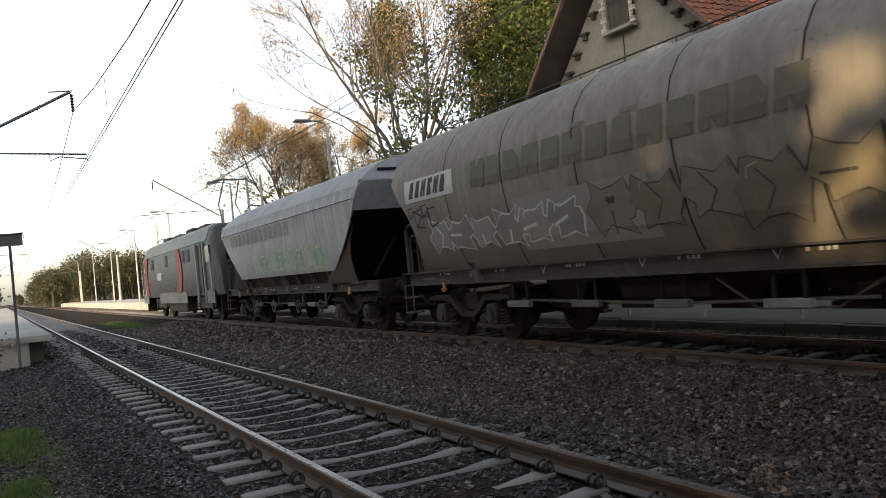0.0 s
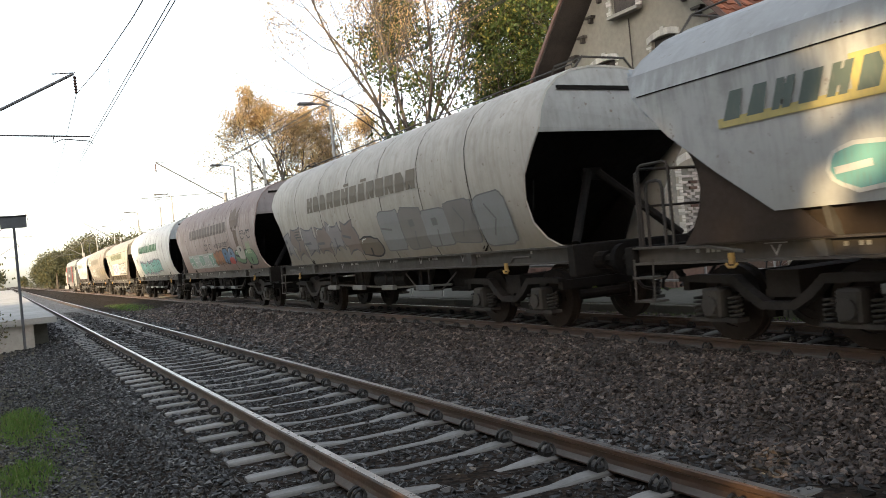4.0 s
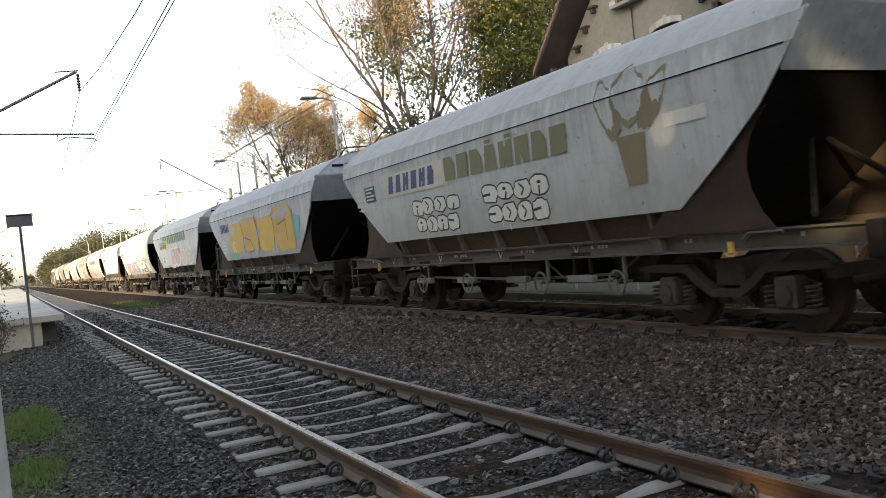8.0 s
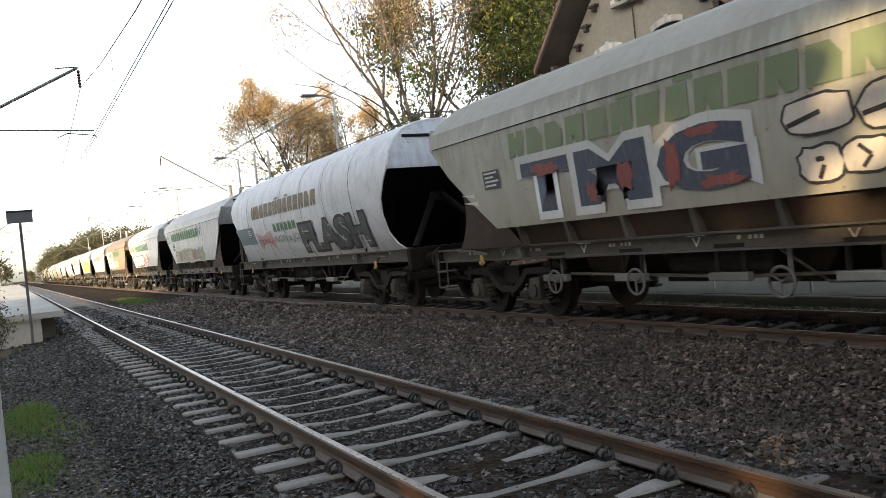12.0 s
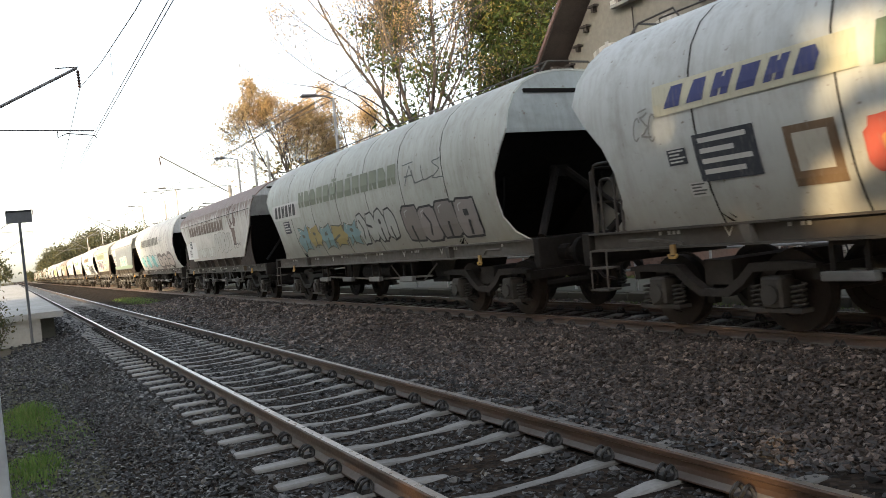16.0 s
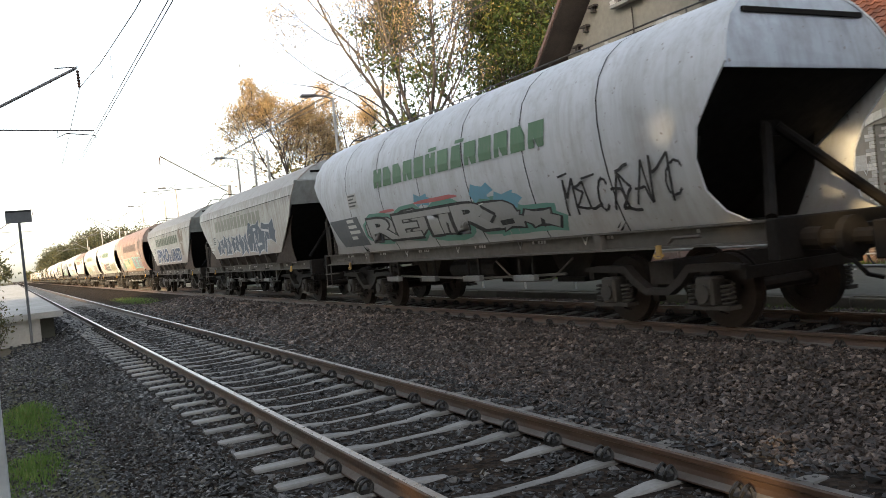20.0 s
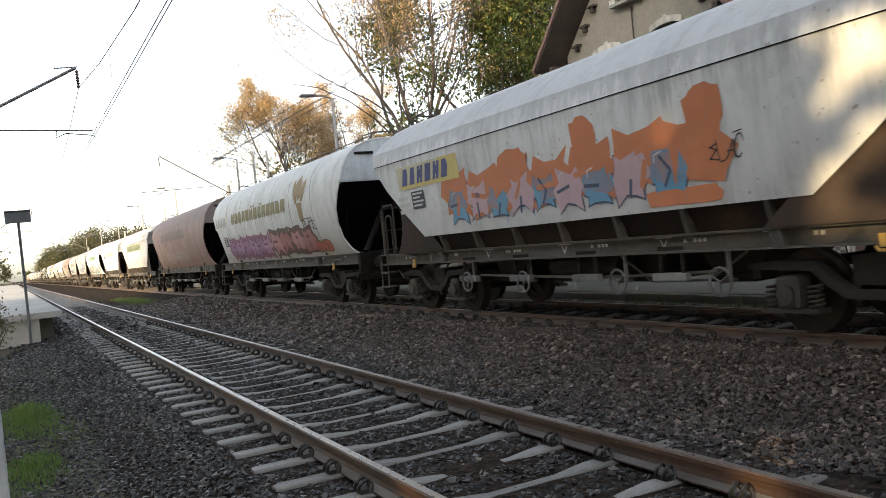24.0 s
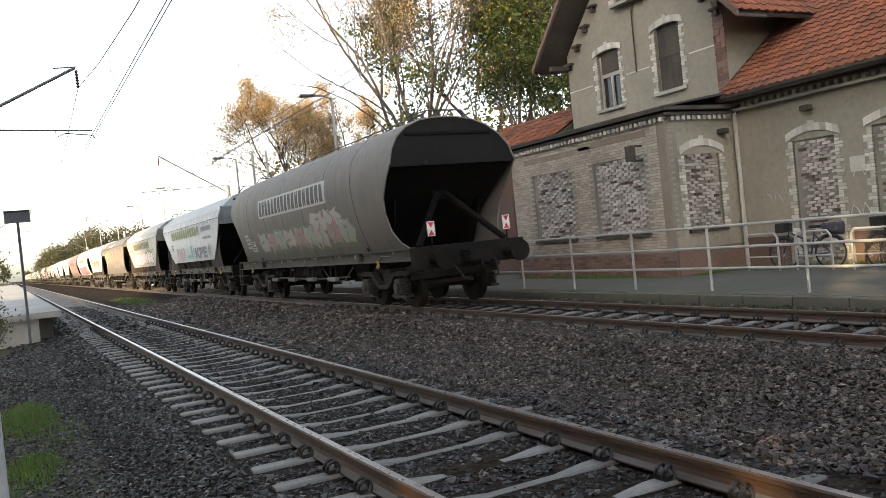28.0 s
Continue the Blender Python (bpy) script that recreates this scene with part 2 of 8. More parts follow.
def ground_z(x):
    for (a, za), (b, zb) in zip(PROFILE, PROFILE[1:]):
        if x <= b:
            return za + (zb - za) * (x - a) / (b - a)
    return PROFILE[-1][1]


def make_ground():
    bm = fresh()
    ys = [-900, -60, -10, 0, 10, 20, 30, 45, 70, 110, 180, 300, 1500]
    rows = [[bm.verts.new((x, y, z)) for x, z in PROFILE] for y in ys]
    for a, b in zip(rows, rows[1:]):
        for i in range(len(PROFILE) - 1):
            bm.faces.new((a[i], a[i + 1], b[i + 1], b[i]))
    ob = new("ground", finish("ground", bm, M["soil"]))
    tagged(ob, "brown gravelly soil and ballast around two railway tracks", "ground", kind="structure")
    me = ob.data
    me.materials.append(M["ballast"])
    for p in me.polygons:
        if 0.4 < p.center.x < 10.9:
            p.material_index = 1


make_ground()

RAIL_PROFILE = [(-0.075, 0.0), (-0.075, 0.012), (-0.02, 0.032), (-0.011, 0.06), (-0.011, 0.095), (-0.034, 0.108), (-0.036, 0.137), (-0.027, 0.147),
                (0.027, 0.147), (0.036, 0.137), (0.034, 0.108), (0.011, 0.095), (0.011, 0.06), (0.02, 0.032), (0.075, 0.012), (0.075, 0.0)]


def make_rail(parent, x):
    bm = fresh()
    stops = [-40, 0, 20, 60, 200, 900]
    rings = [[bm.verts.new((x + px, y, pz)) for px, pz in RAIL_PROFILE] for y in stops]
    n = len(RAIL_PROFILE)
    for a, b in zip(rings, rings[1:]):
        for i in range(n):
            f = bm.faces.new((a[i], a[(i + 1) % n], b[(i + 1) % n], b[i]))
            f.material_index = 1 if i == 7 else 2 if i in (1, 13) else 0
    me = finish("rail", bm, M["rail_rust"])
    me.materials.append(M["rail_top"])
    me.materials.append(M["rail_foot"])
    part("rail", me, None, parent, "rusty steel rail with a polished head")


def sleeper_mesh():
    """Concrete sleeper with a waist that dips in the middle."""
    bm = fresh()
    cuts = [(-1.29, 0.0, 0.07), (-1.25, 0.005, 0.085), (-0.95, 0.005, 0.085), (-0.5, 0.004, 0.085), (-0.25, -0.02, 0.07), (0.25, -0.02, 0.07), (0.5, 0.004, 0.085),
            (0.95, 0.005, 0.085), (1.25, 0.005, 0.085), (1.29, 0.0, 0.07)]
    rings = []
    for x, z, w in cuts:
        rings.append([bm.verts.new(p) for p in ((x, -w - 0.02, -0.19), (x, -w + 0.015, z - 0.012), (x, -w + 0.03, z), (x, w - 0.03, z), (x, w - 0.015, z - 0.012), (x, w + 0.02, -0.19))])
    for a, b in zip(rings, rings[1:]):
        for i in range(5):
            bm.faces.new((a[i], a[i + 1], b[i + 1], b[i]))
    bm.faces.new(rings[0])
    bm.faces.new(rings[-1][::-1])
    return finish("sleeper", bm, M["concrete_sleeper"])


def clip_mesh():
    """Spring clip: two loops of round bar on a shoulder block."""
    bm = fresh()
    box(bm, -0.03, 0.035, -0.05, 0.05, 0.0, 0.035)
    for s in (-1, 1):
        loop = [(0.045 * math.cos(a) - 0.005, s * 0.035 + 0.012 * math.sin(2 * a), 0.048 + 0.042 * math.sin(a)) for a in (math.tau * i / 10 for i in range(10))]
        tube(bm, loop, 0.013, 5, True)
    return finish("rail_clip", bm, M["clip"])


PITCH = 0.5905
def make_track(x, phase, label, near, far):
    track = thing("railway_track", label, "railway track", pose(x, 0, 0), kind="structure")
    for s in (-0.75, 0.75):
        make_rail(track, s)
    sm, cm = sleeper_mesh(), clip_mesh()
    rest = fresh()
    i = -28
    while phase + i * PITCH < far:
        y = phase + i * PITCH
        if y < near:
            sl = part("sleeper", sm, None, track, at=pose(0, y, random.uniform(-0.006, 0.004), 0, 0, random.uniform(-0.4, 0.4)))
            for cx in (-0.87, -0.63, 0.63, 0.87) if 0 < y < near * 0.55 else ():
                part("rail_clip", cm, None, sl, at=pose(cx, 0, 0, 0, 0, 0 if cx in (-0.63, 0.87) else 180))
        else:
            box(rest, -1.28, 1.28, y - 0.13, y + 0.13, -0.15, 0.0)
        i += 1
    tagged(part("sleeper_row", rest, M["concrete_sleeper"], track, "distant concrete sleepers"), kind="stuff")
    return track


make_track(TRACK_A, 5.03, "near railway track on dipped concrete sleepers in ballast", 46, 230)
make_track(TRACK_B, 9.35, "far railway track that carries the train", 40, 120)


def make_stones():
    """Loose ballast stones as small cut lumps, dense near the camera and thinner further off."""
    rng = np.random.default_rng(5)
    base = np.array([(1, 0, 0), (-1, 0, 0), (0, 1, 0), (0, -1, 0), (0, 0, 1), (0, 0, -1)], float)
    tri = np.array([(0, 2, 4), (2, 1, 4), (1, 3, 4), (3, 0, 4), (2, 0, 5), (1, 2, 5), (3, 1, 5), (0, 3, 5)])
    zones = [(-1.2, 7.6, -5.0, 3.2, 120, 0.034), (-1.2, 7.6, 3.2, 9.0, 1000, 0.025), (-0.8, 7.6, 9.0, 14.0, 780, 0.0275), (-0.6, 7.6, 14.0, 22.0, 330, 0.04), (-0.2, 7.6, 22.0, 40.0, 120, 0.052), (9.9, 10.7, 4.0, 18.0, 260, 0.034),
             (7.8, 9.2, 5.0, 20.0, 160, 0.035)]
    P, S = [], []
    for x0, x1, y0, y1, dens, size in zones:
        n = int((x1 - x0) * (y1 - y0) * dens)
        x, y = rng.uniform(x0, x1, n), rng.uniform(y0, y1, n)
        keep = np.ones(n, bool)
        # none on the sleepers or the rails
        for c, ph in ((TRACK_A, 5.03), (TRACK_B, 9.35)):
            k = np.abs(((y - ph) / PITCH + 0.5) % 1 - 0.5) * PITCH
            keep &= ~((np.abs(x - c) < 1.33) & (x < c + 0.9) & (x > (c - 0.95 if c > 5 else c - 1.4)) & (k < (0.1 if c > 5 else 0.115)) & (rng.random(n) > 0.03))
            keep &= np.abs(np.abs(x - c) - 0.75) > 0.1
        left = x < 0.9
        keep &= ~(left & (rng.random(n) < np.clip((0.9 - x) * 0.25, 0, 0.45)))
        x, y = x[keep], y[keep]
        s = size * rng.uniform(0.55, 1.5, len(x)) * np.where(x < 1.1, 0.72, 1.0)
        z = np.interp(x, [p[0] for p in PROFILE], [p[1] for p in PROFILE]) + s * rng.uniform(-0.1, 0.55, len(x))
        for c in (TRACK_A, TRACK_B):
            z -= np.where(np.abs(x - c) < 1.35, 0.014 + 0.012 * (y > 13), 0.0)
        P.append(np.stack([x, y, z], 1))
        S.append(s)
    P, S = np.concatenate(P), np.concatenate(S)
    n = len(P)
    v = base[None] * rng.uniform(0.55, 1.25, (n, 6, 1)) + rng.normal(0, 0.22, (n, 6, 3))
    q = rng.normal(size=(n, 4))
    q /= np.linalg.norm(q, axis=1)[:, None]
    a, b, c, d = q.T
    rot = np.stack([np.stack([1 - 2 * (c * c + d * d), 2 * (b * c - a * d), 2 * (b * d + a * c)], 1),
                    np.stack([2 * (b * c + a * d), 1 - 2 * (b * b + d * d), 2 * (c * d - a * b)], 1),
                    np.stack([2 * (b * d - a * c), 2 * (c * d + a * b), 1 - 2 * (b * b + c * c)], 1)], 1)
    v = np.einsum("nij,nkj->nki", rot, v) * S[:, None, None] * np.array([1.0, 1.0, 0.75]) + P[:, None]
    grey = P[:, 0] + rng.normal(0, 0.35, n) < 4.2
    for pick, mat, label in ((grey, "stone_grey", "dark grey crushed stone in and beside the near track"), (~grey, "stone", "brown crushed stone between the tracks")):
        w = v[pick]
        faces = (tri[None] + (np.arange(len(w)) * 6)[:, None, None]).reshape(-1, 3)
        me = bpy.data.meshes.new("ballast_stones")
        me.from_pydata(w.reshape(-1, 3).tolist(), [], faces.tolist())
        me.materials.append(M[mat])
        tagged(new("ballast_stones", me), label, "ballast", kind="stuff")


make_stones()

# ---- the hopper wagons ----
# cross-sections of the near half, from the foot of the side up to the ridge: (half width, height over the rail)
ROUND = [(1.12, 1.24), (1.22, 1.42), (1.33, 1.68), (1.43, 2.05), (1.5, 2.4), (1.535, 2.75), (1.52, 3.05), (1.43, 3.35), (1.25, 3.62), (1.0, 3.82), (0.66, 3.97), (0.3, 4.03), (0.0, 4.04)]
ANGLE = [(1.39, 1.5), (1.43, 2.0), (1.47, 2.5), (1.515, 3.05), (1.44, 3.33), (1.2, 3.56), (0.86, 3.8), (0.45, 3.96), (0.0, 4.01)]
SPECIAL = [(1.36, 1.22), (1.4, 1.5), (1.43, 2.0), (1.46, 2.6), (1.5, 3.1), (1.52, 3.2), (1.43, 3.27), (1.3, 3.45), (1.02, 3.66), (0.7, 3.8), (0.3, 3.86), (0.0, 3.87)]


def half_width(prof, z):
    z = min(max(z, prof[0][1]), prof[-1][1])
    for (wa, za), (wb, zb) in zip(prof, prof[1:]):
        if za <= z <= zb:
            return wa + (wb - wa) * ((z - za) / (zb - za) if zb > za else 0)
    return prof[-1][0]


def cut_back(kind, z):
    """How far the side sheet stops short of the roof's end at height z."""
    stops = {'r': [(1.24, 0.12), (1.35, 0.4), (1.6, 0.62), (1.9, 0.68), (2.3, 0.6), (2.6, 0.38), (2.8, 0.18), (2.97, 0.0), (4.1, 0.0)],
             'a': [(1.5, 2.08), (2.18, 1.1), (2.78, 0.38), (3.15, 0.13), (3.4, 0.0), (4.1, 0.0)],
             's': [(1.22, 0.2), (1.4, 0.75), (1.75, 1.1), (2.1, 1.05), (3.1, 0.06), (3.2, 0.0), (4.1, 0.0)]}[kind]
    if z <= stops[0][0]:
        return stops[0][1]
    for (za, a), (zb, b) in zip(stops, stops[1:]):
        if z <= zb:
            return a + (b - a) * (z - za) / (zb - za)
    return 0.0


LENGTH = {'a': 14.735, 'r': 15.315, 's': 15.4}
ROOF_END = {'a': 6.42, 'r': 6.8, 's': 6.75}
PROF = {'a': ANGLE, 'r': ROUND, 's': SPECIAL}


def body_mesh(kind):
    prof, end = PROF[kind], ROOF_END[kind]
    full = [(-w, z) for w, z in prof] + [(w, z) for w, z in prof[::-1][1:]]
    bm = fresh()
    cols = 15
    grid = []
    for x, z in full:
        e = cut_back(kind, z)
        roof = max(0.0, z - 3.2) * 0.28            # the roof leans in a little at its ends
        y = end - e - roof
        grid.append([bm.verts.new((x, -y + 2 * y * i / (cols - 1), z)) for i in range(cols)])
    for a, b in zip(grid, grid[1:]):
        for i in range(cols - 1):
            bm.faces.new((a[i], a[i + 1], b[i + 1], b[i]))
    bmesh.ops.recalc_face_normals(bm, faces=bm.faces)
    bmesh.ops.solidify(bm, geom=bm.faces[:], thickness=0.03)
    return bm


def end_plate(kind, s):
    """The plate that closes the roof's end, down to the top of the cavity."""
    prof, end = PROF[kind], ROOF_END[kind]
    low = {'r': 2.98, 'a': 3.4, 's': 3.02}[kind]
    up = [(w - 0.012, z) for w, z in prof if z >= low]
    up = [(half_width(prof, low) - 0.012, low)] + up
    bm = fresh()
    pts = [(-w, z) for w, z in up] + [(w, z) for w, z in up[::-1][1:]]
    for off in (0.0, -0.03):
        vs = [bm.verts.new((x, s * (end - 0.02 - max(0, z - 3.2) * 0.28 + off), z)) for x, z in pts]
        bm.faces.new(vs)
    return bm


def slope_sheet(kind, s):
    """The hopper's sloping end wall behind the cavity, with its side cheeks."""
    end = ROOF_END[kind]
    w = 1.42
    bm = fresh()
    top, foot, rise = (3.0, 1.3, 2.35) if kind != 'a' else (2.8, 1.2, 1.9)
    if kind == 'a':
        end -= 0.36
    a = [bm.verts.new(p) for p in ((-w, s * (end - 0.06), top), (w, s * (end - 0.06), top), (w * 0.85, s * (end - rise), foot), (-w * 0.85, s * (end - rise), foot))]
    bm.faces.new(a)
    b = [bm.verts.new(v.co + Vector((0, -s * 0.05, 0.04))) for v in a]
    bm.faces.new(b[::-1])
    return bm


def inner_hopper(kind):
    """The narrower trough that shows between the side sheets' ends."""
    end = ROOF_END[kind]
    bm = fresh()
    for x in (-1.06, 1.06):
        prism(bm, [(-(end - 1.35), 1.28), (end - 1.35, 1.28), (end - 1.0, 1.9), (end - 0.9, 2.5), (end - 0.35, 3.05), (-(end - 0.35), 3.05), (-(end - 0.9), 2.5), (-(end - 1.0), 1.9)], 'x', x, x + math.copysign(0.03, -x))
    return bm


def bogie_template(parent, y):
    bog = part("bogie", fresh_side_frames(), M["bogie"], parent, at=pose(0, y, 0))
    for k in (-0.9, 0.9):
        bm = fresh()
        for x in (-0.75, 0.75):
            sx = math.copysign(1, x)
            disc(bm, (x, 0, 0), 'x', 0.3, 0.46, 0.13, 28)
            disc(bm, (x - sx * 0.07, 0, 0), 'x', 0.4, 0.485, 0.03, 28)
            disc(bm, (x, 0, 0), 'x', 0, 0.31, 0.03, 16)
            disc(bm, (x, 0, 0), 'x', 0, 0.13, 0.18, 12)
            for j in range(4):
                a = math.tau * j / 4
                box(bm, x - 0.035, x + 0.035, 0.2 * math.cos(a) - 0.03, 0.2 * math.cos(a) + 0.03, 0.2 * math.sin(a) - 0.03, 0.2 * math.sin(a) + 0.03)
        tube(bm, [(-1.05, 0, 0), (1.05, 0, 0)], 0.085, 10)
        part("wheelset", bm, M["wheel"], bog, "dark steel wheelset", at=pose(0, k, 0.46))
        for x in (-1.06, 1.06):
            bm = fresh()
            rounded_box(bm, x - 0.13, x + 0.13, k - 0.14, k + 0.14, 0.3, 0.66, 0.03)
            disc(bm, (x + math.copysign(0.14, x), k, 0.46), 'x', 0, 0.11, 0.05, 12)
            box(bm, x - 0.1, x + 0.1, k - 0.36, k + 0.36, 0.26, 0.31)
            part("axle_box", bm, M["spring"], bog, "dusty cast axle box")
            for o in (-0.27, 0.27):
                bm = fresh()
                n = 34
                tube(bm, [(x + 0.075 * math.cos(a), k + o + 0.075 * math.sin(a), 0.31 + 0.26 * i / n) for i, a in enumerate(math.tau * 5 * j / n for j in range(n + 1))], 0.017, 5)
                part("coil_spring", bm, M["spring"], bog, "rusty coil spring")
    return bog


def fresh_side_frames():
    """Two sagging side frames with a cross beam."""
    bm = fresh()
    side = [(-1.45, 0.74), (-1.25, 0.73), (-0.62, 0.71), (-0.46, 0.56), (-0.22, 0.42), (0.22, 0.42), (0.46, 0.56), (0.62, 0.71), (1.25, 0.73), (1.45, 0.74),
            (1.45, 0.79), (1.2, 0.82), (0.58, 0.81), (0.4, 0.65), (0.18, 0.51), (-0.18, 0.51), (-0.4, 0.65), (-0.58, 0.81), (-1.2, 0.82), (-1.45, 0.79)]
    for x in (-1.12, 0.98):
        prism(bm, side, 'x', x, x + 0.14)
    box(bm, -1.0, 1.0, -0.22, 0.22, 0.55, 0.85)
    for y in (-1.4, 1.4):
        box(bm, -1.05, 1.05, y - 0.05, y + 0.05, 0.62, 0.76)
    for y in (-0.32, 0.32):
        for x in (-0.78, 0.78):
            box(bm, x - 0.06, x + 0.06, y - 0.06, y + 0.06, 0.3, 0.62)
    return bm


def wagon_template(kind):
    L, end = LENGTH[kind], ROOF_END[kind]
    root = thing("hopper_wagon", "bogie grain hopper wagon", "railway wagon", group="hopper wagons of the train")
    body = part("body", body_mesh(kind), M["grey_end"], root, smooth=True)
    if kind == 'a':                                     # the roof is folded sheet
        body.data.set_sharp_from_angle(angle=radians(9))
    for s in (-1, 1):
        part("end_plate", end_plate(kind, s), M["grey_end"], root, "grey end plate under the roof")
        bm = fresh()
        y = s * (end - 0.17)
        for z in ((3.66,) if kind != 's' else (3.5,)):
            box(bm, -half_width(PROF[kind], z) * 0.86, half_width(PROF[kind], z) * 0.86, y - 0.02 + s * 0.17 - s * max(0, z - 3.2) * 0.28, y + 0.02 + s * 0.17 - s * max(0, z - 3.2) * 0.28, z - 0.03, z + 0.03)
        part("end_rib", bm, M["dark_end"], root, "dark ribs across the end plate")
        part("slope_sheet", slope_sheet(kind, s), M["dark_end"], root, "sloping hopper wall darkened with the cavity's shade")
        bm = fresh()
        for x in (-1, 1):
            tube(bm, [(x * 1.05, s * (end + 0.02), 1.3), (x * 0.1, s * (end - 0.75), 2.42)] if kind != 'a' else [(x * 1.05, s * (end - 0.5), 1.3), (x * 0.1, s * (end - 1.2), 2.2)], 0.07 if kind != 'a' else 0.04, 8)
        if kind != 'a':
            box(bm, -0.2, 0.2, s * (end - 0.78) - 0.04, s * (end - 0.78) + 0.04, 2.3, 2.52)
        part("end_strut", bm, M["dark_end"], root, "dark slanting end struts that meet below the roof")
        if kind == 'a':
            bm = fresh()
            v = [bm.verts.new(p) for p in ((-1.42, s * (end - 0.05), 3.41), (1.42, s * (end - 0.05), 3.41), (1.485, s * (end - 0.4), 2.79), (-1.485, s * (end - 0.4), 2.79))]
            bm.faces.new(v)
            q = [bm.verts.new(p.co + Vector((0, -s * 0.03, 0.03))) for p in v]
            bm.faces.new(q[::-1])
            part("upper_slope", bm, M["slope_grey"], root, "grey sheet that slopes in under the end plate")
            arc = [(0.7, 2.5), (0.86, 2.36), (0.97, 2.2), (1.04, 2.02), (1.06, 1.84), (1.02, 1.62), (0.9, 1.38), (0.74, 1.2)]
            for x in (-1.37, 1.37):
                bm = fresh()
                prism(bm, [(s * (end - a), z) for a, z in arc] + [(s * (end - 2.75), 1.2), (s * (end - 2.3), 1.56), (s * (end - 1.0), 2.46)], 'x', x, x - math.copysign(0.02, x))
                part("saddle_plate", bm, M["rust_plate"], root, "rusty plate with a hollow round edge")
    if kind != 'a':
        part("inner_hopper", inner_hopper(kind), M["dark_end"], root, "inner hopper wall darkened with the cavity's shade")
    # solebars and headstocks
    for x in (-1, 1):
        bm = fresh()
        half = L / 2 - 0.62
        z0, z1 = (0.97, 1.2) if kind == 'a' else (1.03, 1.29)
        prism(bm, [(x * 1.2, z0), (x * 1.32, z0), (x * 1.32, z0 + 0.025), (x * 1.225, z0 + 0.03), (x * 1.225, z1 - 0.03), (x * 1.32, z1 - 0.025), (x * 1.32, z1), (x * 1.2, z1)], 'y', -half, half)
        part("solebar", bm, M["solebar"], root, "dirty grey steel solebar")
        bm = fresh()
        prism(bm, [(-0.05, z0 + 0.03), (0.05, z0 + 0.03), (0.14, z1 - 0.03), (-0.02, z1 - 0.03)], 'x', x * 1.22, x * 1.33)
        me = finish("solebar_gusset", bm, M["solebar"])
        for y in (-half + 2.9, half - 2.9):
            part("solebar_gusset", me, None, root, at=pose(0, y, 0))
    for s in (-1, 1):
        bm = fresh()
        y = s * (L / 2 - 0.62)
        rounded_box(bm, -1.33, 1.33, y - 0.08, y + 0.08, 0.84, 1.21 if kind == 'a' else 1.3, 0.015)
        box(bm, -0.25, 0.25, y - 0.5, y + 0.5, 0.92, 1.15)
        part("headstock", bm, M["under"], root)
        for x in (-0.875, 0.875):
            bm = fresh()
            tube(bm, [(x, y, 1.04), (x, y + s * 0.3, 1.04)], 0.13, 12)
            tube(bm, [(x, y + s * 0.28, 1.04), (x, y + s * 0.56, 1.04)], 0.09, 10)
            disc(bm, (x, y + s * 0.595, 1.04), 'y', 0, 0.225, 0.05, 18)
            part("buffer", bm, M["under"], root, "round black buffer")
        bm = fresh()
        tube(bm, [(0, y, 1.0), (0, y + s * 0.35, 1.02), (0, y + s * 0.48, 0.95), (0, y + s * 0.52, 0.8), (0, y + s * 0.42, 0.7)], 0.05, 6)
        part("coupling_hook", bm, M["under"], root)
        for x in (-0.5, 0.5):
            bm = fresh()
            tube(bm, [(x, y + s * 0.05, 0.95), (x, y + s * 0.25, 0.85), (x * 0.8, y + s * 0.42, 0.6), (x * 0.5, y + s * 0.5, 0.55)], 0.025, 6)
            part("brake_hose", bm, M["clip"], root)
        bogie_template(root, s * (L / 2 - 2.72))
        # yellow hook and lever bracket beside the bogie
        bm = fresh()
        yb = s * (L / 2 - 2.35)
        box(bm, -1.36, -1.325, yb - 0.035, yb + 0.035, 0.95, 1.08)
        tube(bm, [(-1.35, yb - 0.08, 0.96), (-1.36, yb - 0.04, 0.92), (-1.36, yb + 0.04, 0.92), (-1.35, yb + 0.08, 0.96)], 0.018, 5)
        part("rope_hook", bm, M["yellow"], root, "small yellow shunting hook")
        bm = fresh()
        tube(bm, [(-1.36, yb - 0.2, 1.09), (-1.37, yb + s * 0.3, 1.16), (-1.37, yb + s * 0.75, 1.16)], 0.022, 5)
        part("brake_lever", bm, M["tube_grey"], root)
    bm = fresh()
    for y, wide in ((5.2, 0.5), (3.4, 0.35), (1.2, 0.6), (-0.9, 0.4), (-2.8, 0.5), (-4.4, 0.3), (-6.0, 0.22)):
        for k in range(int(wide / 0.08)):
            if (k * 7 + int(y * 10)) % 4:
                box(bm, -1.231, -1.227, y + k * 0.08, y + k * 0.08 + 0.05, 1.2, 1.245)
    for y in (4.5, 2.3, 0.1, -2.0, -3.7):
        prism(bm, [(y - 0.07, 1.25), (y - 0.05, 1.25), (y, 1.165), (y + 0.05, 1.25), (y + 0.07, 1.25), (y, 1.13)], 'x', -1.231, -1.227)
        box(bm, -1.231, -1.227, y - 0.15, y + 0.15, 1.265, 1.275)
    if kind == 'a':
        bmesh.ops.translate(bm, verts=bm.verts[:], vec=(0, 0, -0.11))
    tagged(part("stencil_lettering", bm, M["mark"], root, "small white stencil marks on the solebar"), "small white stencil marks on the solebar", kind="stuff")
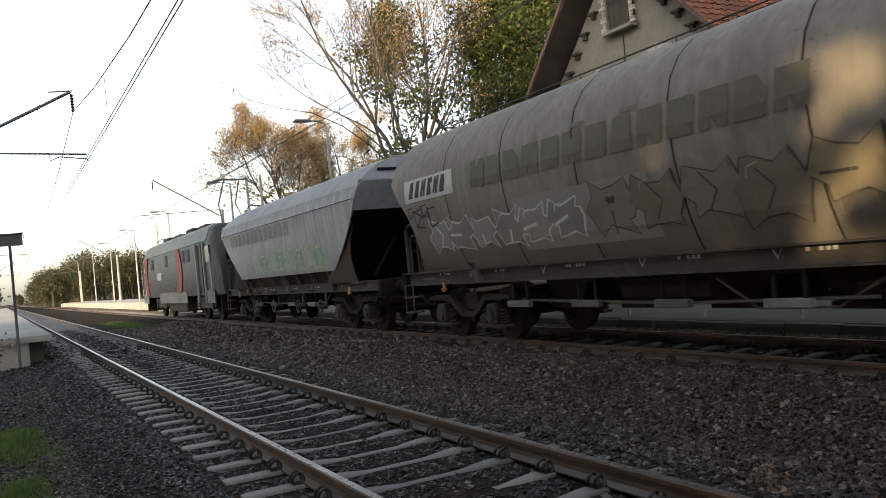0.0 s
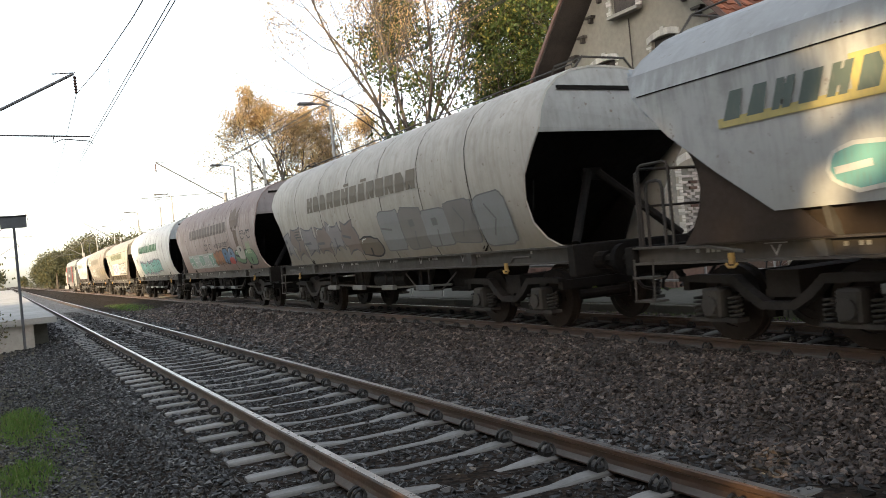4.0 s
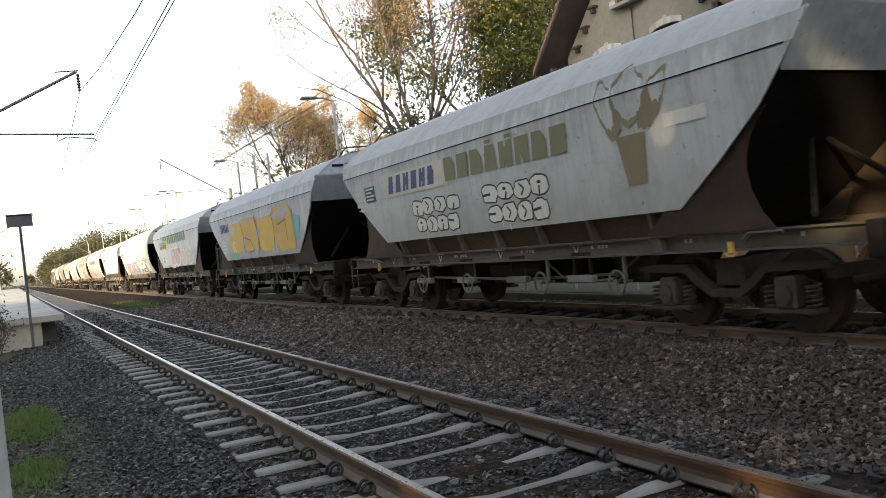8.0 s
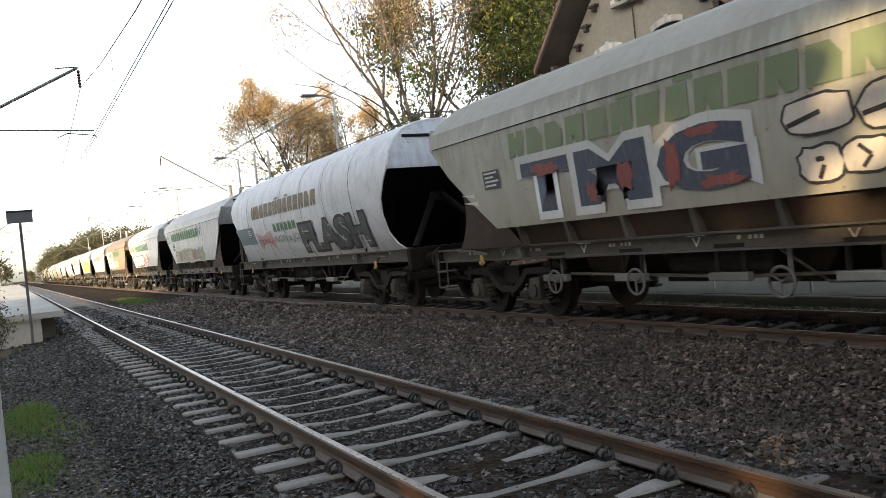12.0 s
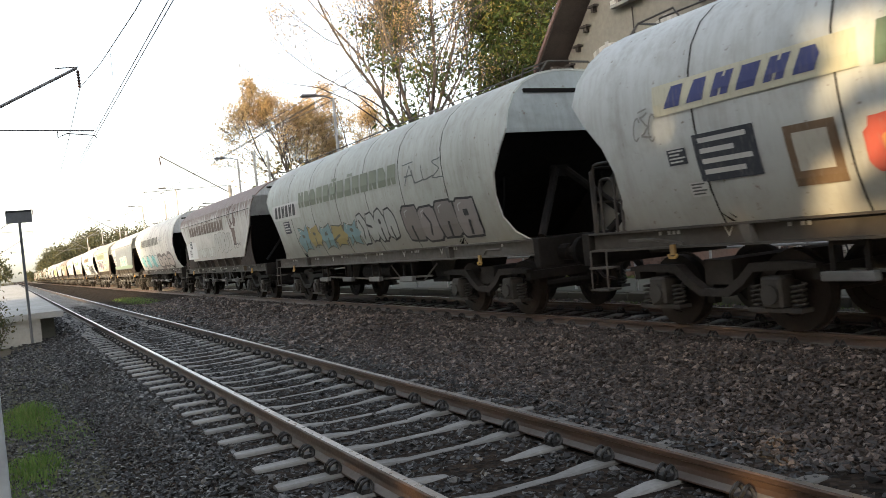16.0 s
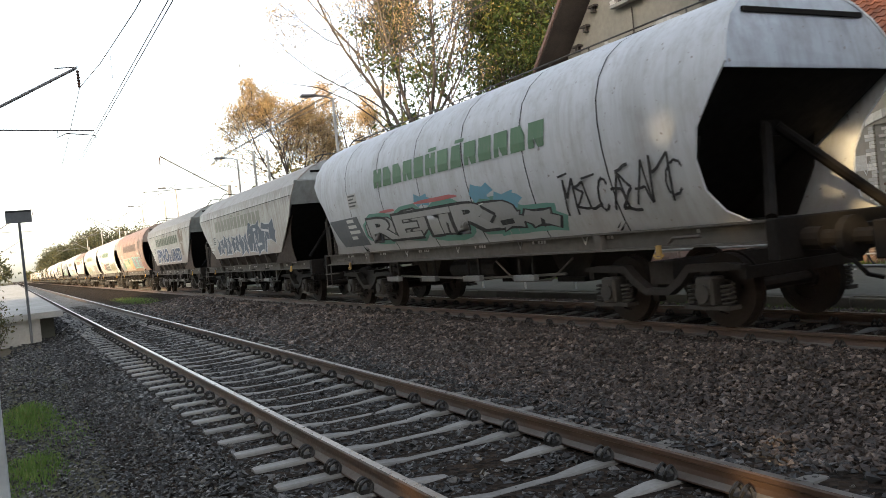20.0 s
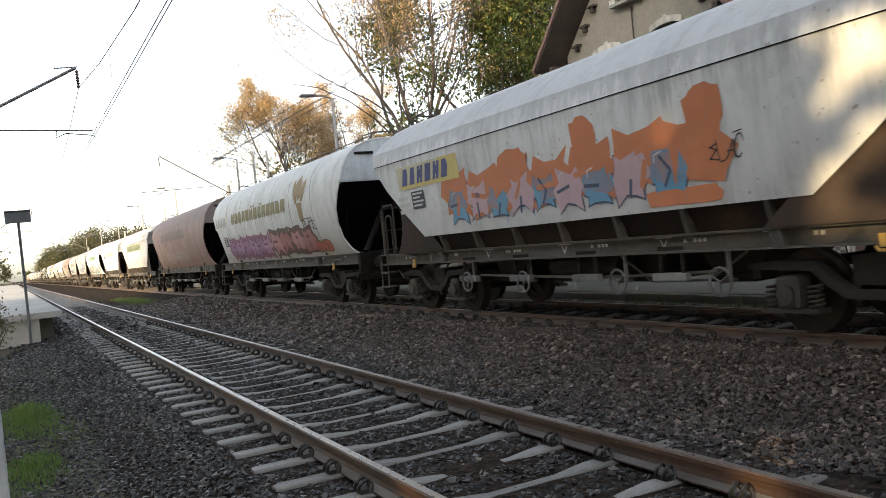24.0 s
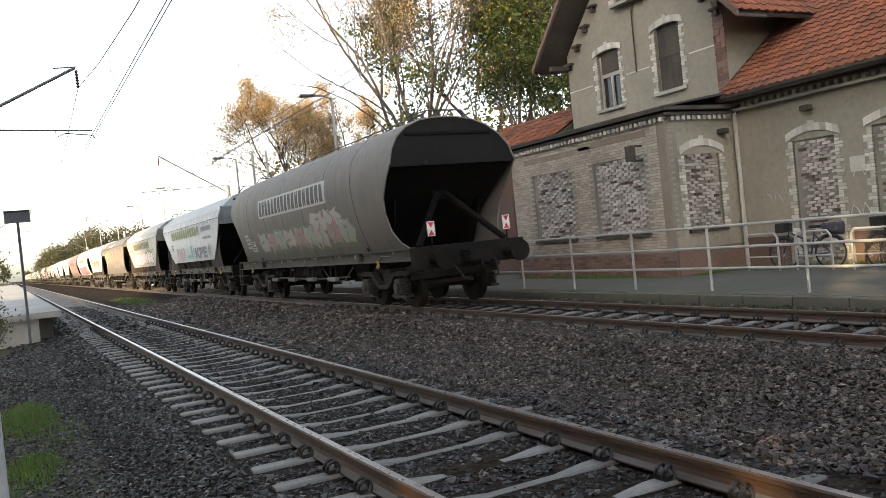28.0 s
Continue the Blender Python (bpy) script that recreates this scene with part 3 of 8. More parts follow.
    # hopper outlets and gear under the frame
    for i in range(4):
        y = -2.55 + 1.7 * i
        bm = fresh()
        prism(bm, [(y - 0.75, 1.25), (y + 0.75, 1.25), (y + 0.32, 0.62), (y - 0.32, 0.62)], 'x', -0.62, 0.62)
        box(bm, -0.7, 0.7, y - 0.36, y + 0.36, 0.55, 0.63)
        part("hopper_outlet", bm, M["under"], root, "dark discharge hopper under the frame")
        bm = fresh()
        yy = y + 0.45
        rounded_box(bm, -1.3, -1.2, yy - 0.3, yy + 0.3, 0.62, 0.72, 0.01)
        part("gear_box", bm, M["pale_box"], root, "pale grey gear housing below the solebar")
        bm = fresh()
        prism(bm, [(yy - 0.22, 1.05), (yy - 0.22, 0.72), (yy - 0.17, 0.72), (yy - 0.17, 0.98), (yy + 0.17, 0.98), (yy + 0.17, 0.72), (yy + 0.22, 0.72), (yy + 0.22, 1.05)], 'x', -1.24, -1.2)
        part("hanger", bm, M["under"], root)
    bm = fresh()
    tube(bm, [(-0.95, -0.9, 0.82), (-0.95, 0.7, 0.82)], 0.17, 12)
    part("air_tank", bm, M["under"], root)
    bm = fresh()
    tube(bm, [(-1.15, -L / 2 + 4.6, 0.72), (-1.15, -0.5, 0.66), (-1.15, L / 2 - 4.6, 0.72)], 0.022, 5)
    tube(bm, [(-1.1, -3.2, 0.95), (-1.12, -2.6, 0.62), (-1.12, -1.6, 0.6), (-1.1, -1.0, 0.95)], 0.018, 5)
    part("brake_rod", bm, M["tube_grey"], root)
    # roof walkway with low rails
    bm = fresh()
    top = PROF[kind][-1][1]
    if kind == 'a':
        box(bm, -0.16, 0.16, -end + 0.5, end - 0.5, top + 0.005, top + 0.03)
    else:
        n = 13
        for x in (-0.34, 0.34):
            tube(bm, [(x, -end + 0.6, top + 0.1), (x, end - 0.6, top + 0.1)], 0.014, 4)
            for i in range(n):
                y = -end + 0.6 + i * (2 * end - 1.2) / (n - 1)
                tube(bm, [(x, y, top - 0.06), (x, y, top + 0.1)], 0.014, 4)
        for i in range(4):
            y = -4.2 + i * 2.8
            box(bm, -0.3, 0.3, y - 0.3, y + 0.3, top - 0.02, top + 0.06)
    part("roof_walkway", bm, M["tube_grey"], root, "grey roof hatches and low rail along the ridge")
    for s in (-1, 1):
        bm = fresh()
        y = s * (end - 0.25)
        tube(bm, [(-0.75, y, top - 0.25), (-0.42, y, top + 0.12), (0.42, y, top + 0.12), (0.75, y, top - 0.25)], 0.02, 5)
        tube(bm, [(-0.42, y, top + 0.12), (-0.42, y - s * 0.7, top + 0.14), (-0.42, y - s * 0.8, top)], 0.016, 5)
        part("roof_handrail", bm, M["tube_grey"], root)
    # handrails and ladder at the front platform
    y, deck = L / 2 - 1.42, 1.19 if kind == 'a' else 1.28
    for x, yy, wide, hgt in ((-1.28, y, 0.55, 2.24), (-1.28, y + 0.13, 0.3, 2.02), (0.75, y + 0.2, 0.3, 2.0)):
        bm = fresh()
        tube(bm, [(x, yy, deck), (x, yy, hgt - 0.09), (x, yy + 0.03, hgt - 0.02), (x, yy + 0.09, hgt), (x, yy + wide - 0.09, hgt), (x, yy + wide - 0.03, hgt - 0.02), (x, yy + wide, hgt - 0.09), (x, yy + wide, deck)], 0.021, 7)
        part("handrail", bm, M["tube_dark"], root, "bent dark handrail on the end platform")
    bm = fresh()
    for x in (0.5, 0.85):
        tube(bm, [(x, y + 0.5, deck), (x, y + 0.48, 2.9), (x, y + 0.2, top + 0.05)], 0.018, 5)
    for i in range(9):
        z = 1.5 + i * 0.27
        o = y + 0.49 - max(0, z - 2.9) * 0.24
        tube(bm, [(0.5, o, z), (0.85, o, z)], 0.012, 5)
    part("ladder", bm, M["tube_dark"], root, "narrow steel ladder to the roof")
    bm = fresh()
    o = y + 0.58
    tube(bm, [(-1.3, o, deck), (-1.3, o, 2.14), (-1.24, o, 2.2), (0.24, o, 2.2), (0.3, o, 2.14), (0.3, o, deck)], 0.021, 6)
    tube(bm, [(-1.3, o, 1.72), (0.3, o, 1.72)], 0.017, 6)
    part("platform_rail", bm, M["tube_dark"], root, "dark rail across the end platform")
    for s in (1,):
        bm = fresh()
        yy = s * (L / 2 - 0.95)
        for z in (0.5, 0.8):
            box(bm, -1.42, -1.18, yy - 0.18, yy + 0.18, z, z + 0.025)
        for o in (-0.17, 0.17):
            tube(bm, [(-1.4, yy + o, 0.5), (-1.38, yy + o, 1.05)], 0.014, 5)
        part("step", bm, M["tube_grey"], root, "grey side step")
    if kind == 'r':
        ring = fresh()
        pts = [(-w - 0.006, z) for w, z in ROUND]
        for (xa, za), (xb, zb) in zip(pts, pts[1:]):
            v = [ring.verts.new(p) for p in ((xa, -0.012, za), (xa, 0.012, za), (xb, 0.012, zb + 0.003), (xb, -0.012, zb + 0.003))]
            ring.faces.new(v)
        me = finish("weld_seam", ring, M["dark_end"])
        for i in range(6):
            part("weld_seam", me, None, root, at=pose(0, -4.6 + i * 1.84, 0))
    else:
        bm = fresh()
        for s in (-1, 1):
            a = 3.045 if kind == 'a' else 3.19
            prism(bm, [(s * 1.5, a - 0.008), (s * 1.522, a - 0.008), (s * 1.522, a + 0.006), (s * 1.5, a + 0.006)], 'y', -end + 0.3, end - 0.3)
        part("roof_seam", bm, M["dark_end"], root, "thin dark seam between side and roof")
    if kind == 'a':
        rib = fresh()
        prism(rib, [(-1.385, 1.52), (-1.28, 1.54), (-1.17, 1.18), (-1.3, 1.19)], 'y', -0.035, 0.035)
        me = finish("rib", rib, M["solebar"])
        for i in range(7):
            part("rib", me, None, root, at=pose(0, -3.75 + i * 1.25, 0))
        for s in (-1, 1):
            bm = fresh()
            y0, y1 = -end + 1.75, end - 1.75
            v = [bm.verts.new(p) for p in ((s * 1.345, y0, 1.55), (s * 1.345, y1, 1.55), (s * 1.12, y1, 1.17), (s * 1.12, y0, 1.17))]
            bm.faces.new(v)
            w = [bm.verts.new(q.co + Vector((-s * 0.02, 0, 0))) for q in v]
            bm.faces.new(w[::-1])
            part("lower_sheet", bm, M["rust_plate"], root, "brown grimy sheet below the side")
        for y in (-3.0, -1.2, 1.1, 2.9):
            bm = fresh()
            n = 16
            tube(bm, [(-1.36, y + 0.165 * math.cos(a), 0.62 + 0.165 * math.sin(a)) for a in (math.tau * i / n for i in range(n))], 0.018, 5, True)
            for a in (0.5, 2.6, 4.7):
                tube(bm, [(-1.36, y, 0.62), (-1.36, y + 0.16 * math.cos(a), 0.62 + 0.16 * math.sin(a))], 0.012, 5)
            tube(bm, [(-1.36, y, 0.62), (-1.1, y, 0.62)], 0.025, 6)
            tube(bm, [(-1.2, y, 0.62), (-1.2, y, 1.0)], 0.03, 6)
            part("handwheel", bm, M["hand_wheel"], root, "dull grey spoked handwheel")
    return root


M["tail_white"] = plain("tail_board_white", (0.75, 0.74, 0.72), (0.6, 0.58, 0.56), 0.5, scale=9, bump=0.0)
M["tail_red"] = plain("tail_board_red", (0.5, 0.03, 0.025), None, 0.5, scale=9, bump=0.0)
M["slope_grey"] = plain("slope_sheet_grey", (0.27, 0.29, 0.31), (0.19, 0.195, 0.2), 0.7, scale=1.2, per_object=0.35)


def fresh_plate(x0, x1, y0, y1, z0, z1):
    bm = fresh()
    box(bm, x0, x1, y0, y1, z0, z1)
    return bm


# ---- the train, wagon by wagon: kind, paint, grime, amount, roof, label ----
GREY, PALE, WHITE, BROWN, TAN = (0.33, 0.34, 0.34), (0.42, 0.42, 0.4), (0.5, 0.52, 0.54), (0.17, 0.12, 0.1), (0.3, 0.27, 0.22)
SOOT, RUSTY, DUST = (0.12, 0.11, 0.1), (0.17, 0.1, 0.07), (0.2, 0.17, 0.13)
RED_ROOF = (0.13, 0.085, 0.07)
TRAIN = [
    ('a', GREY, SOOT, 0.5, None, "grey hopper wagon with a dusty side and green graffiti"),
    ('r', (0.19, 0.17, 0.145), (0.1, 0.085, 0.07), 0.7, None, "brown-grey barrel-sided hopper wagon with graffiti along its foot"),
    ('a', (0.27, 0.25, 0.21), DUST, 0.6, (0.2, 0.19, 0.17), "tan angular hopper wagon with white bubble graffiti"),
    ('r', PALE, DUST, 0.5, None, "pale grey barrel hopper wagon with turquoise graffiti"),
    ('r', (0.3, 0.25, 0.225), RUSTY, 0.7, (0.2, 0.15, 0.135), "pinkish-brown barrel hopper wagon with cartoon graffiti"),
    ('r', (0.36, 0.34, 0.3), DUST, 0.5, None, "pale barrel hopper wagon with grey block graffiti"),
    ('a', GREY, SOOT, 0.35, None, "grey angular hopper wagon with small graffiti"),
    ('r', (0.38, 0.38, 0.34), DUST, 0.35, None, "pale grey barrel hopper wagon with blue flame graffiti"),
    ('a', (0.38, 0.4, 0.4), SOOT, 0.3, None, "light grey angular hopper wagon with outlined bubble graffiti"),
    ('a', (0.33, 0.35, 0.37), SOOT, 0.4, None, "blue-grey angular hopper wagon with a large yellow graffito"),
    ('a', (0.34, 0.36, 0.36), SOOT, 0.35, None, "grey angular hopper wagon with two white bubble tags"),
    ('a', (0.2, 0.17, 0.13), RUSTY, 0.8, (0.12, 0.095, 0.08), "rusty brown angular hopper wagon with a pale patch at its front"),
    ('a', (0.42, 0.43, 0.43), SOOT, 0.25, None, "pale angular hopper wagon with red and white figure graffiti"),
    ('a', (0.42, 0.43, 0.42), SOOT, 0.3, None, "pale angular hopper wagon with multicoloured graffiti"),
    ('r', (0.47, 0.49, 0.52), SOOT, 0.25, None, "white barrel hopper wagon with black block graffiti"),
    ('a', (0.28, 0.28, 0.25), DUST, 0.6, None, "dull grey angular hopper wagon with red and blue letters"),
    ('a', (0.1, 0.12, 0.14), SOOT, 0.4, (0.3, 0.31, 0.32), "dark blue angular hopper wagon with a grey roof"),
    ('r', (0.4, 0.39, 0.36), SOOT, 0.4, None, "cream barrel hopper wagon with turquoise graffiti"),
    ('a', (0.4, 0.385, 0.35), DUST, 0.4, RED_ROOF, "cream angular hopper wagon with a red-brown roof"),
    ('r', (0.32, 0.335, 0.31), DUST, 0.4, None, "greenish grey barrel hopper wagon with several graffiti"),
    ('r', (0.37, 0.39, 0.385), DUST, 0.4, None, "pale grey barrel hopper wagon with black letters"),
    ('r', (0.2, 0.155, 0.135), RUSTY, 0.7, (0.15, 0.1, 0.085), "rust-brown barrel hopper wagon with orange and turquoise graffiti"),
    ('a', (0.33, 0.33, 0.3), RUSTY, 0.5, (0.24, 0.225, 0.2), "grey angular hopper wagon with white-edged letters"),
    ('a', (0.36, 0.36, 0.33), RUSTY, 0.5, (0.26, 0.25, 0.23), "grey angular hopper wagon with dark jagged graffiti"),
    ('r', (0.39, 0.41, 0.435), DUST, 0.3, None, "off-white barrel hopper wagon with silver graffiti"),
    ('a', (0.41, 0.43, 0.43), SOOT, 0.2, None, "light grey angular hopper wagon with faded lettering"),
    ('a', (0.38, 0.375, 0.36), DUST, 0.45, None, "grey angular hopper wagon with a band of pale scrawl"),
    ('r', (0.17, 0.12, 0.105), RUSTY, 0.6, (0.14, 0.1, 0.09), "dark red-brown barrel hopper wagon"),
    ('r', (0.44, 0.45, 0.44), DUST, 0.35, None, "pale barrel hopper wagon with purple graffiti and a leaf mark"),
    ('a', (0.46, 0.47, 0.47), SOOT, 0.2, None, "white angular hopper wagon with orange and blue graffiti"),
    ('s', (0.19, 0.165, 0.135), (0.06, 0.05, 0.042), 0.75, (0.1, 0.095, 0.09), "dark sooty slab-sided hopper wagon"),
    ('a', (0.31, 0.31, 0.28), SOOT, 0.5, (0.25, 0.25, 0.25), "grey angular hopper wagon with pink and silver graffiti"),
    ('a', (0.44, 0.46, 0.46), SOOT, 0.2, None, "white angular hopper wagon with pastel and grey letters"),
    ('r', (0.145, 0.128, 0.11), SOOT, 0.3, None, "dark brown barrel hopper wagon at the train's tail"),
]


SURGE_T = [0, 1, 2, 3, 4, 5, 6, 7, 8, 9, 10, 11, 12, 13, 14, 15, 16, 17, 18, 19, 20, 21, 22, 23, 24, 25, 26, 27, 28]
SURGE = [0.2, 0.2, 0.2, 0.45, 0.6, 0.7, 0.8, 0.85, 0.82, 0.7, 0.7, 0.64, 0.62, 0.55, 0.45, 0.36, 0.3, 0.33, 0.42, 0.42, 0.2, 0.02, 0.1, 0.25, 0.42, 0.12, 0.2, 0.42, 0.32]


def gap_at(t):
    """Where the engine's rear buffers are at t seconds; the train gathers a little speed and surges slightly."""
    return 30.216 + 17.153 * t + 0.017 * t * t + float(np.interp(t, SURGE_T, SURGE))


BARE_END = {5, 10, 13, 15, 16, 17, 19, 25, 26, 28, 33, 34}       # wagons whose front end has no platform rails
TEMPLATE = {k: wagon_template(k) for k in "ars"}
WAGONS, back = [], 0.0
for i, (kind, c, grime, amount, roof, label) in enumerate(TRAIN):
    centre = -back - LENGTH[kind] / 2
    back += LENGTH[kind]
    last = kind not in [row[0] for row in TRAIN[i + 1:]]
    w = TEMPLATE[kind] if last else copy_thing(TEMPLATE[kind], pose(TRACK_B, 0, RAIL_TOP))
    if kind == 'a' and not roof:                        # sooty tone that darkens the roofs to offset the skylight on them
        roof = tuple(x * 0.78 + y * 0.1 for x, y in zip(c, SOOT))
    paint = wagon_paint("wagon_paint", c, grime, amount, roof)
    # tail wagon's end plates: deep shade put into their paint, near black
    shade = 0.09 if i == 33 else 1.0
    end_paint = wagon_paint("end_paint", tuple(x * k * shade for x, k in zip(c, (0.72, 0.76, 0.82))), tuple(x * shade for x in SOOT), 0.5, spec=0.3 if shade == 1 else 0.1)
    for ob in list(w.children):
        if ob.name.split(".")[0] == "body":
            ob.material_slots[0].link = 'OBJECT'
            ob.material_slots[0].material = paint
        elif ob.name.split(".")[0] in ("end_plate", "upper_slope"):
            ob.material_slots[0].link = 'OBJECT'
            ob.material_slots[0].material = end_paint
    if i in BARE_END:
        for ob in list(w.children):
            if ob.name.split(".")[0] in ("handrail", "ladder", "platform_rail"):
                bpy.data.objects.remove(ob)
    if i == 33:
        for x in (-0.9, 0.9):
            y = -LENGTH[kind] / 2 + 0.5
            board = part("tail_board", fresh_plate(x - 0.085, x + 0.085, y - 0.006, y + 0.006, 1.5, 1.8), M["tail_white"], w, "white tail board with red triangles")
            bm = fresh()
            prism(bm, [(x - 0.07, 1.515), (x + 0.07, 1.515), (x, 1.635)], 'y', y - 0.01, y - 0.006)
            prism(bm, [(x - 0.07, 1.785), (x, 1.665), (x + 0.07, 1.785)], 'y', y - 0.01, y - 0.006)
            part("red_triangles", bm, M["tail_red"], board)
            part("bracket", fresh_plate(x - 0.015, x + 0.015, y, y + 0.02, 1.25, 1.52), M["under"], board)
    w["label"] = label
    WAGONS.append((w, kind, centre))


def motions():
    rows_t = range(29)
    for w, kind, centre in WAGONS:
        walk(w, [(t, pose(TRACK_B, gap_at(t) + centre, RAIL_TOP)) for t in rows_t])
        # the wheels roll while the wagon passes the camera
        t0 = max(0.0, min(26.5, (9.0 - 30.2 - centre) / 17.4 - 0.75))
        n = 46
        times = [t0 + i / 30 for i in range(n)]
        times = ([0.0] if t0 > 0.02 else []) + times + ([28.0] if times[-1] < 27.97 else [])
        for bog in [o for o in w.children if o.name.split(".")[0] == "bogie"]:
            for ws in [o for o in bog.children if o.name.split(".")[0] == "wheelset"]:
                y = ws.location.y
                base = gap_at(max(t0, 0.0))
                rows = [(t, pose(0, y, 0.46, math.degrees(-(gap_at(min(max(t, times[0] if t0 <= 0.02 else t0), t0 + (n - 1) / 30)) - base) / 0.46), 0, 0)) for t in times]
                walk(ws, rows)
    for w, centre in ENGINE:
        walk(w, [(t, pose(TRACK_B, gap_at(t) + centre, RAIL_TOP)) for t in rows_t])


# ---- platforms ----
M.update({
    "asphalt": plain("platform_asphalt", (0.105, 0.1, 0.084), (0.075, 0.078, 0.058), 0.95, scale=1.5, bump=0.3),
    "kerb": plain("platform_kerb", (0.115, 0.108, 0.09), (0.07, 0.068, 0.052), 0.92, scale=4),
    "platform_concrete": plain("platform_concrete", (0.36, 0.345, 0.32), (0.25, 0.24, 0.22), 0.85, scale=2.5),
    "stucco": plain("building_stucco", (0.3, 0.27, 0.215), (0.225, 0.205, 0.165), 0.92, scale=1.2, bump=0.35),
    "brick_old": plain("old_brick", (0.4, 0.355, 0.29), (0.29, 0.235, 0.19), 0.92, scale=2.0, island=0.2, per_object=0.2, bump=0.4),
    "brick_red": plain("red_brick", (0.17, 0.095, 0.072), (0.13, 0.095, 0.08), 0.92, scale=3.0, island=0.3, per_object=0.3, bump=0.4),
    "brick_pale": plain("pale_brick", (0.46, 0.42, 0.385), (0.34, 0.29, 0.26), 0.9, scale=3.0, island=0.2, per_object=0.28, bump=0.4),
    "mortar": plain("mortar", (0.26, 0.24, 0.21), (0.17, 0.155, 0.135), 0.95, scale=4, bump=0.5),
    "stone_trim": plain("stone_trim", (0.5, 0.47, 0.42), (0.38, 0.355, 0.31), 0.9, scale=3, per_object=0.3),
    "roof_tile": plain("roof_tile", (0.21, 0.07, 0.032), (0.11, 0.05, 0.033), 0.85, scale=2, island=0.3, per_object=0.3, bump=0.3),
    "plaster_brown": plain("brown_plaster", (0.21, 0.165, 0.13), (0.28, 0.25, 0.21), 0.92, scale=4, bump=0.4),
    "brick_dark": plain("dark_brick", (0.1, 0.075, 0.07), (0.2, 0.16, 0.14), 0.92, scale=3.0, per_object=0.5, bump=0.4),
    "dark_wood": plain("weathered_wood", (0.05, 0.04, 0.035), (0.08, 0.065, 0.055), 0.85, scale=5),
    "board_grey": plain("grey_boarding", (0.075, 0.062, 0.052), (0.045, 0.038, 0.034), 0.85, scale=5),
    "tar_roof": plain("tarred_roof", (0.05, 0.047, 0.045), (0.085, 0.08, 0.07), 0.9, scale=3),
    "window_dark": plain("dark_glass", (0.01, 0.011, 0.013), (0.02, 0.02, 0.02), 0.12, scale=3, bump=0.0, spec=0.6),
    "frame_white": plain("old_white_frame", (0.42, 0.4, 0.37), (0.25, 0.22, 0.2), 0.7, scale=8),
    "galv": plain("galvanised_tube", (0.4, 0.4, 0.39), (0.3, 0.29, 0.28), 0.5, 0.15, scale=8, bump=0.05),
    "white_letter": plain("white_spray", (0.5, 0.5, 0.48), (0.38, 0.37, 0.35), 0.7, scale=8),
})
DECK = 0.14                                # surface of the station platform beside the train


def make_platform():
    bm = fresh()
    prism(bm, [(10.98, -0.4), (10.98, DECK - 0.02), (11.05, DECK), (16.0, DECK + 0.02), (16.0, -0.4)], 'y', -30, 48)
    tagged(new("platform_deck", finish("platform_deck", bm, M["asphalt"])), "grey asphalt station platform beside the far track", "platform", kind="structure")
    edge = thing("platform_kerb", "row of worn concrete kerb stones along the platform", "kerb", kind="structure")
    bm = fresh()
    rounded_box(bm, 10.86, 10.975, 0.01, 0.99, -0.3, DECK - 0.03, 0.012)
    me = finish("kerb_stone", bm, M["kerb"])
    for i in range(-6, 48):
        part("kerb_stone", me, None, edge, at=pose(0, i, random.uniform(-0.008, 0.008)))
    # the raised, sunlit part further along
    bm = fresh()
    prism(bm, [(10.9, -0.4), (10.9, 0.62), (11.4, 0.66), (15.5, 0.66), (15.5, -0.4)], 'y', 52, 190)
    tagged(new("raised_platform", finish("raised_platform", bm, M["platform_concrete"])), "pale concrete passenger platform further along the line", "platform", kind="structure")
    # the near platform: slab that overhangs a recessed wall
    near = thing("near_platform", "pale concrete platform with an overhanging slab edge", "platform", kind="structure")
    bm = fresh()
    prism(bm, [(-6, 0.52), (1.13, 0.52), (1.13, 0.67), (1.1, 0.68), (-6, 0.7)], 'y', 24.6, 230)
    part("slab", bm, M["platform_concrete"], near, "pale slab with an overhanging edge")
    bm = fresh()
    box(bm, -6, 0.56, 24.75, 230, -0.4, 0.52)
    part("platform_wall", bm, M["platform_concrete"], near, "smooth pale concrete end wall")
    for y in np.arange(25.4, 60, 2.4):
        bm = fresh()
        box(bm, 0.56, 0.92, y, y + 0.25, -0.3, 0.52)
        part("bracket", bm, M["kerb"], near, "dark concrete bracket under the slab")


make_platform()


# ---- the disused station building ----
def brick_field(bm, axis, plane, a0, a1, z0, z1, bl=0.25, bh=0.075, gap=0.012, proud=0.012, holes=(), missing=0.0, out=-1):
    """Courses of separate bricks on a wall across 'x' or 'y' at plane, leaving out the holes (a0, a1, z0, z1)."""
    row, z = 0, z0
    while z < z1 - 0.03:
        top = min(z + bh - gap, z1)
        a = a0 - (bl / 2 if row % 2 else 0)
        while a < a1:
            s, e = max(a, a0), min(a + bl - gap, a1)
            a += bl
            if e - s < 0.03 or random.random() < missing:
                continue
            if any(h[0] < e and h[1] > s and h[2] < top and h[3] > z for h in holes):
                continue
            d = proud * random.uniform(0.5, 1.2)
            if axis == 'x':
                box(bm, plane + out * d, plane - out * 0.01, s, e, z, top)
            else:
                box(bm, s, e, plane + out * d, plane - out * 0.01, z, top)
        z += bh
        row += 1


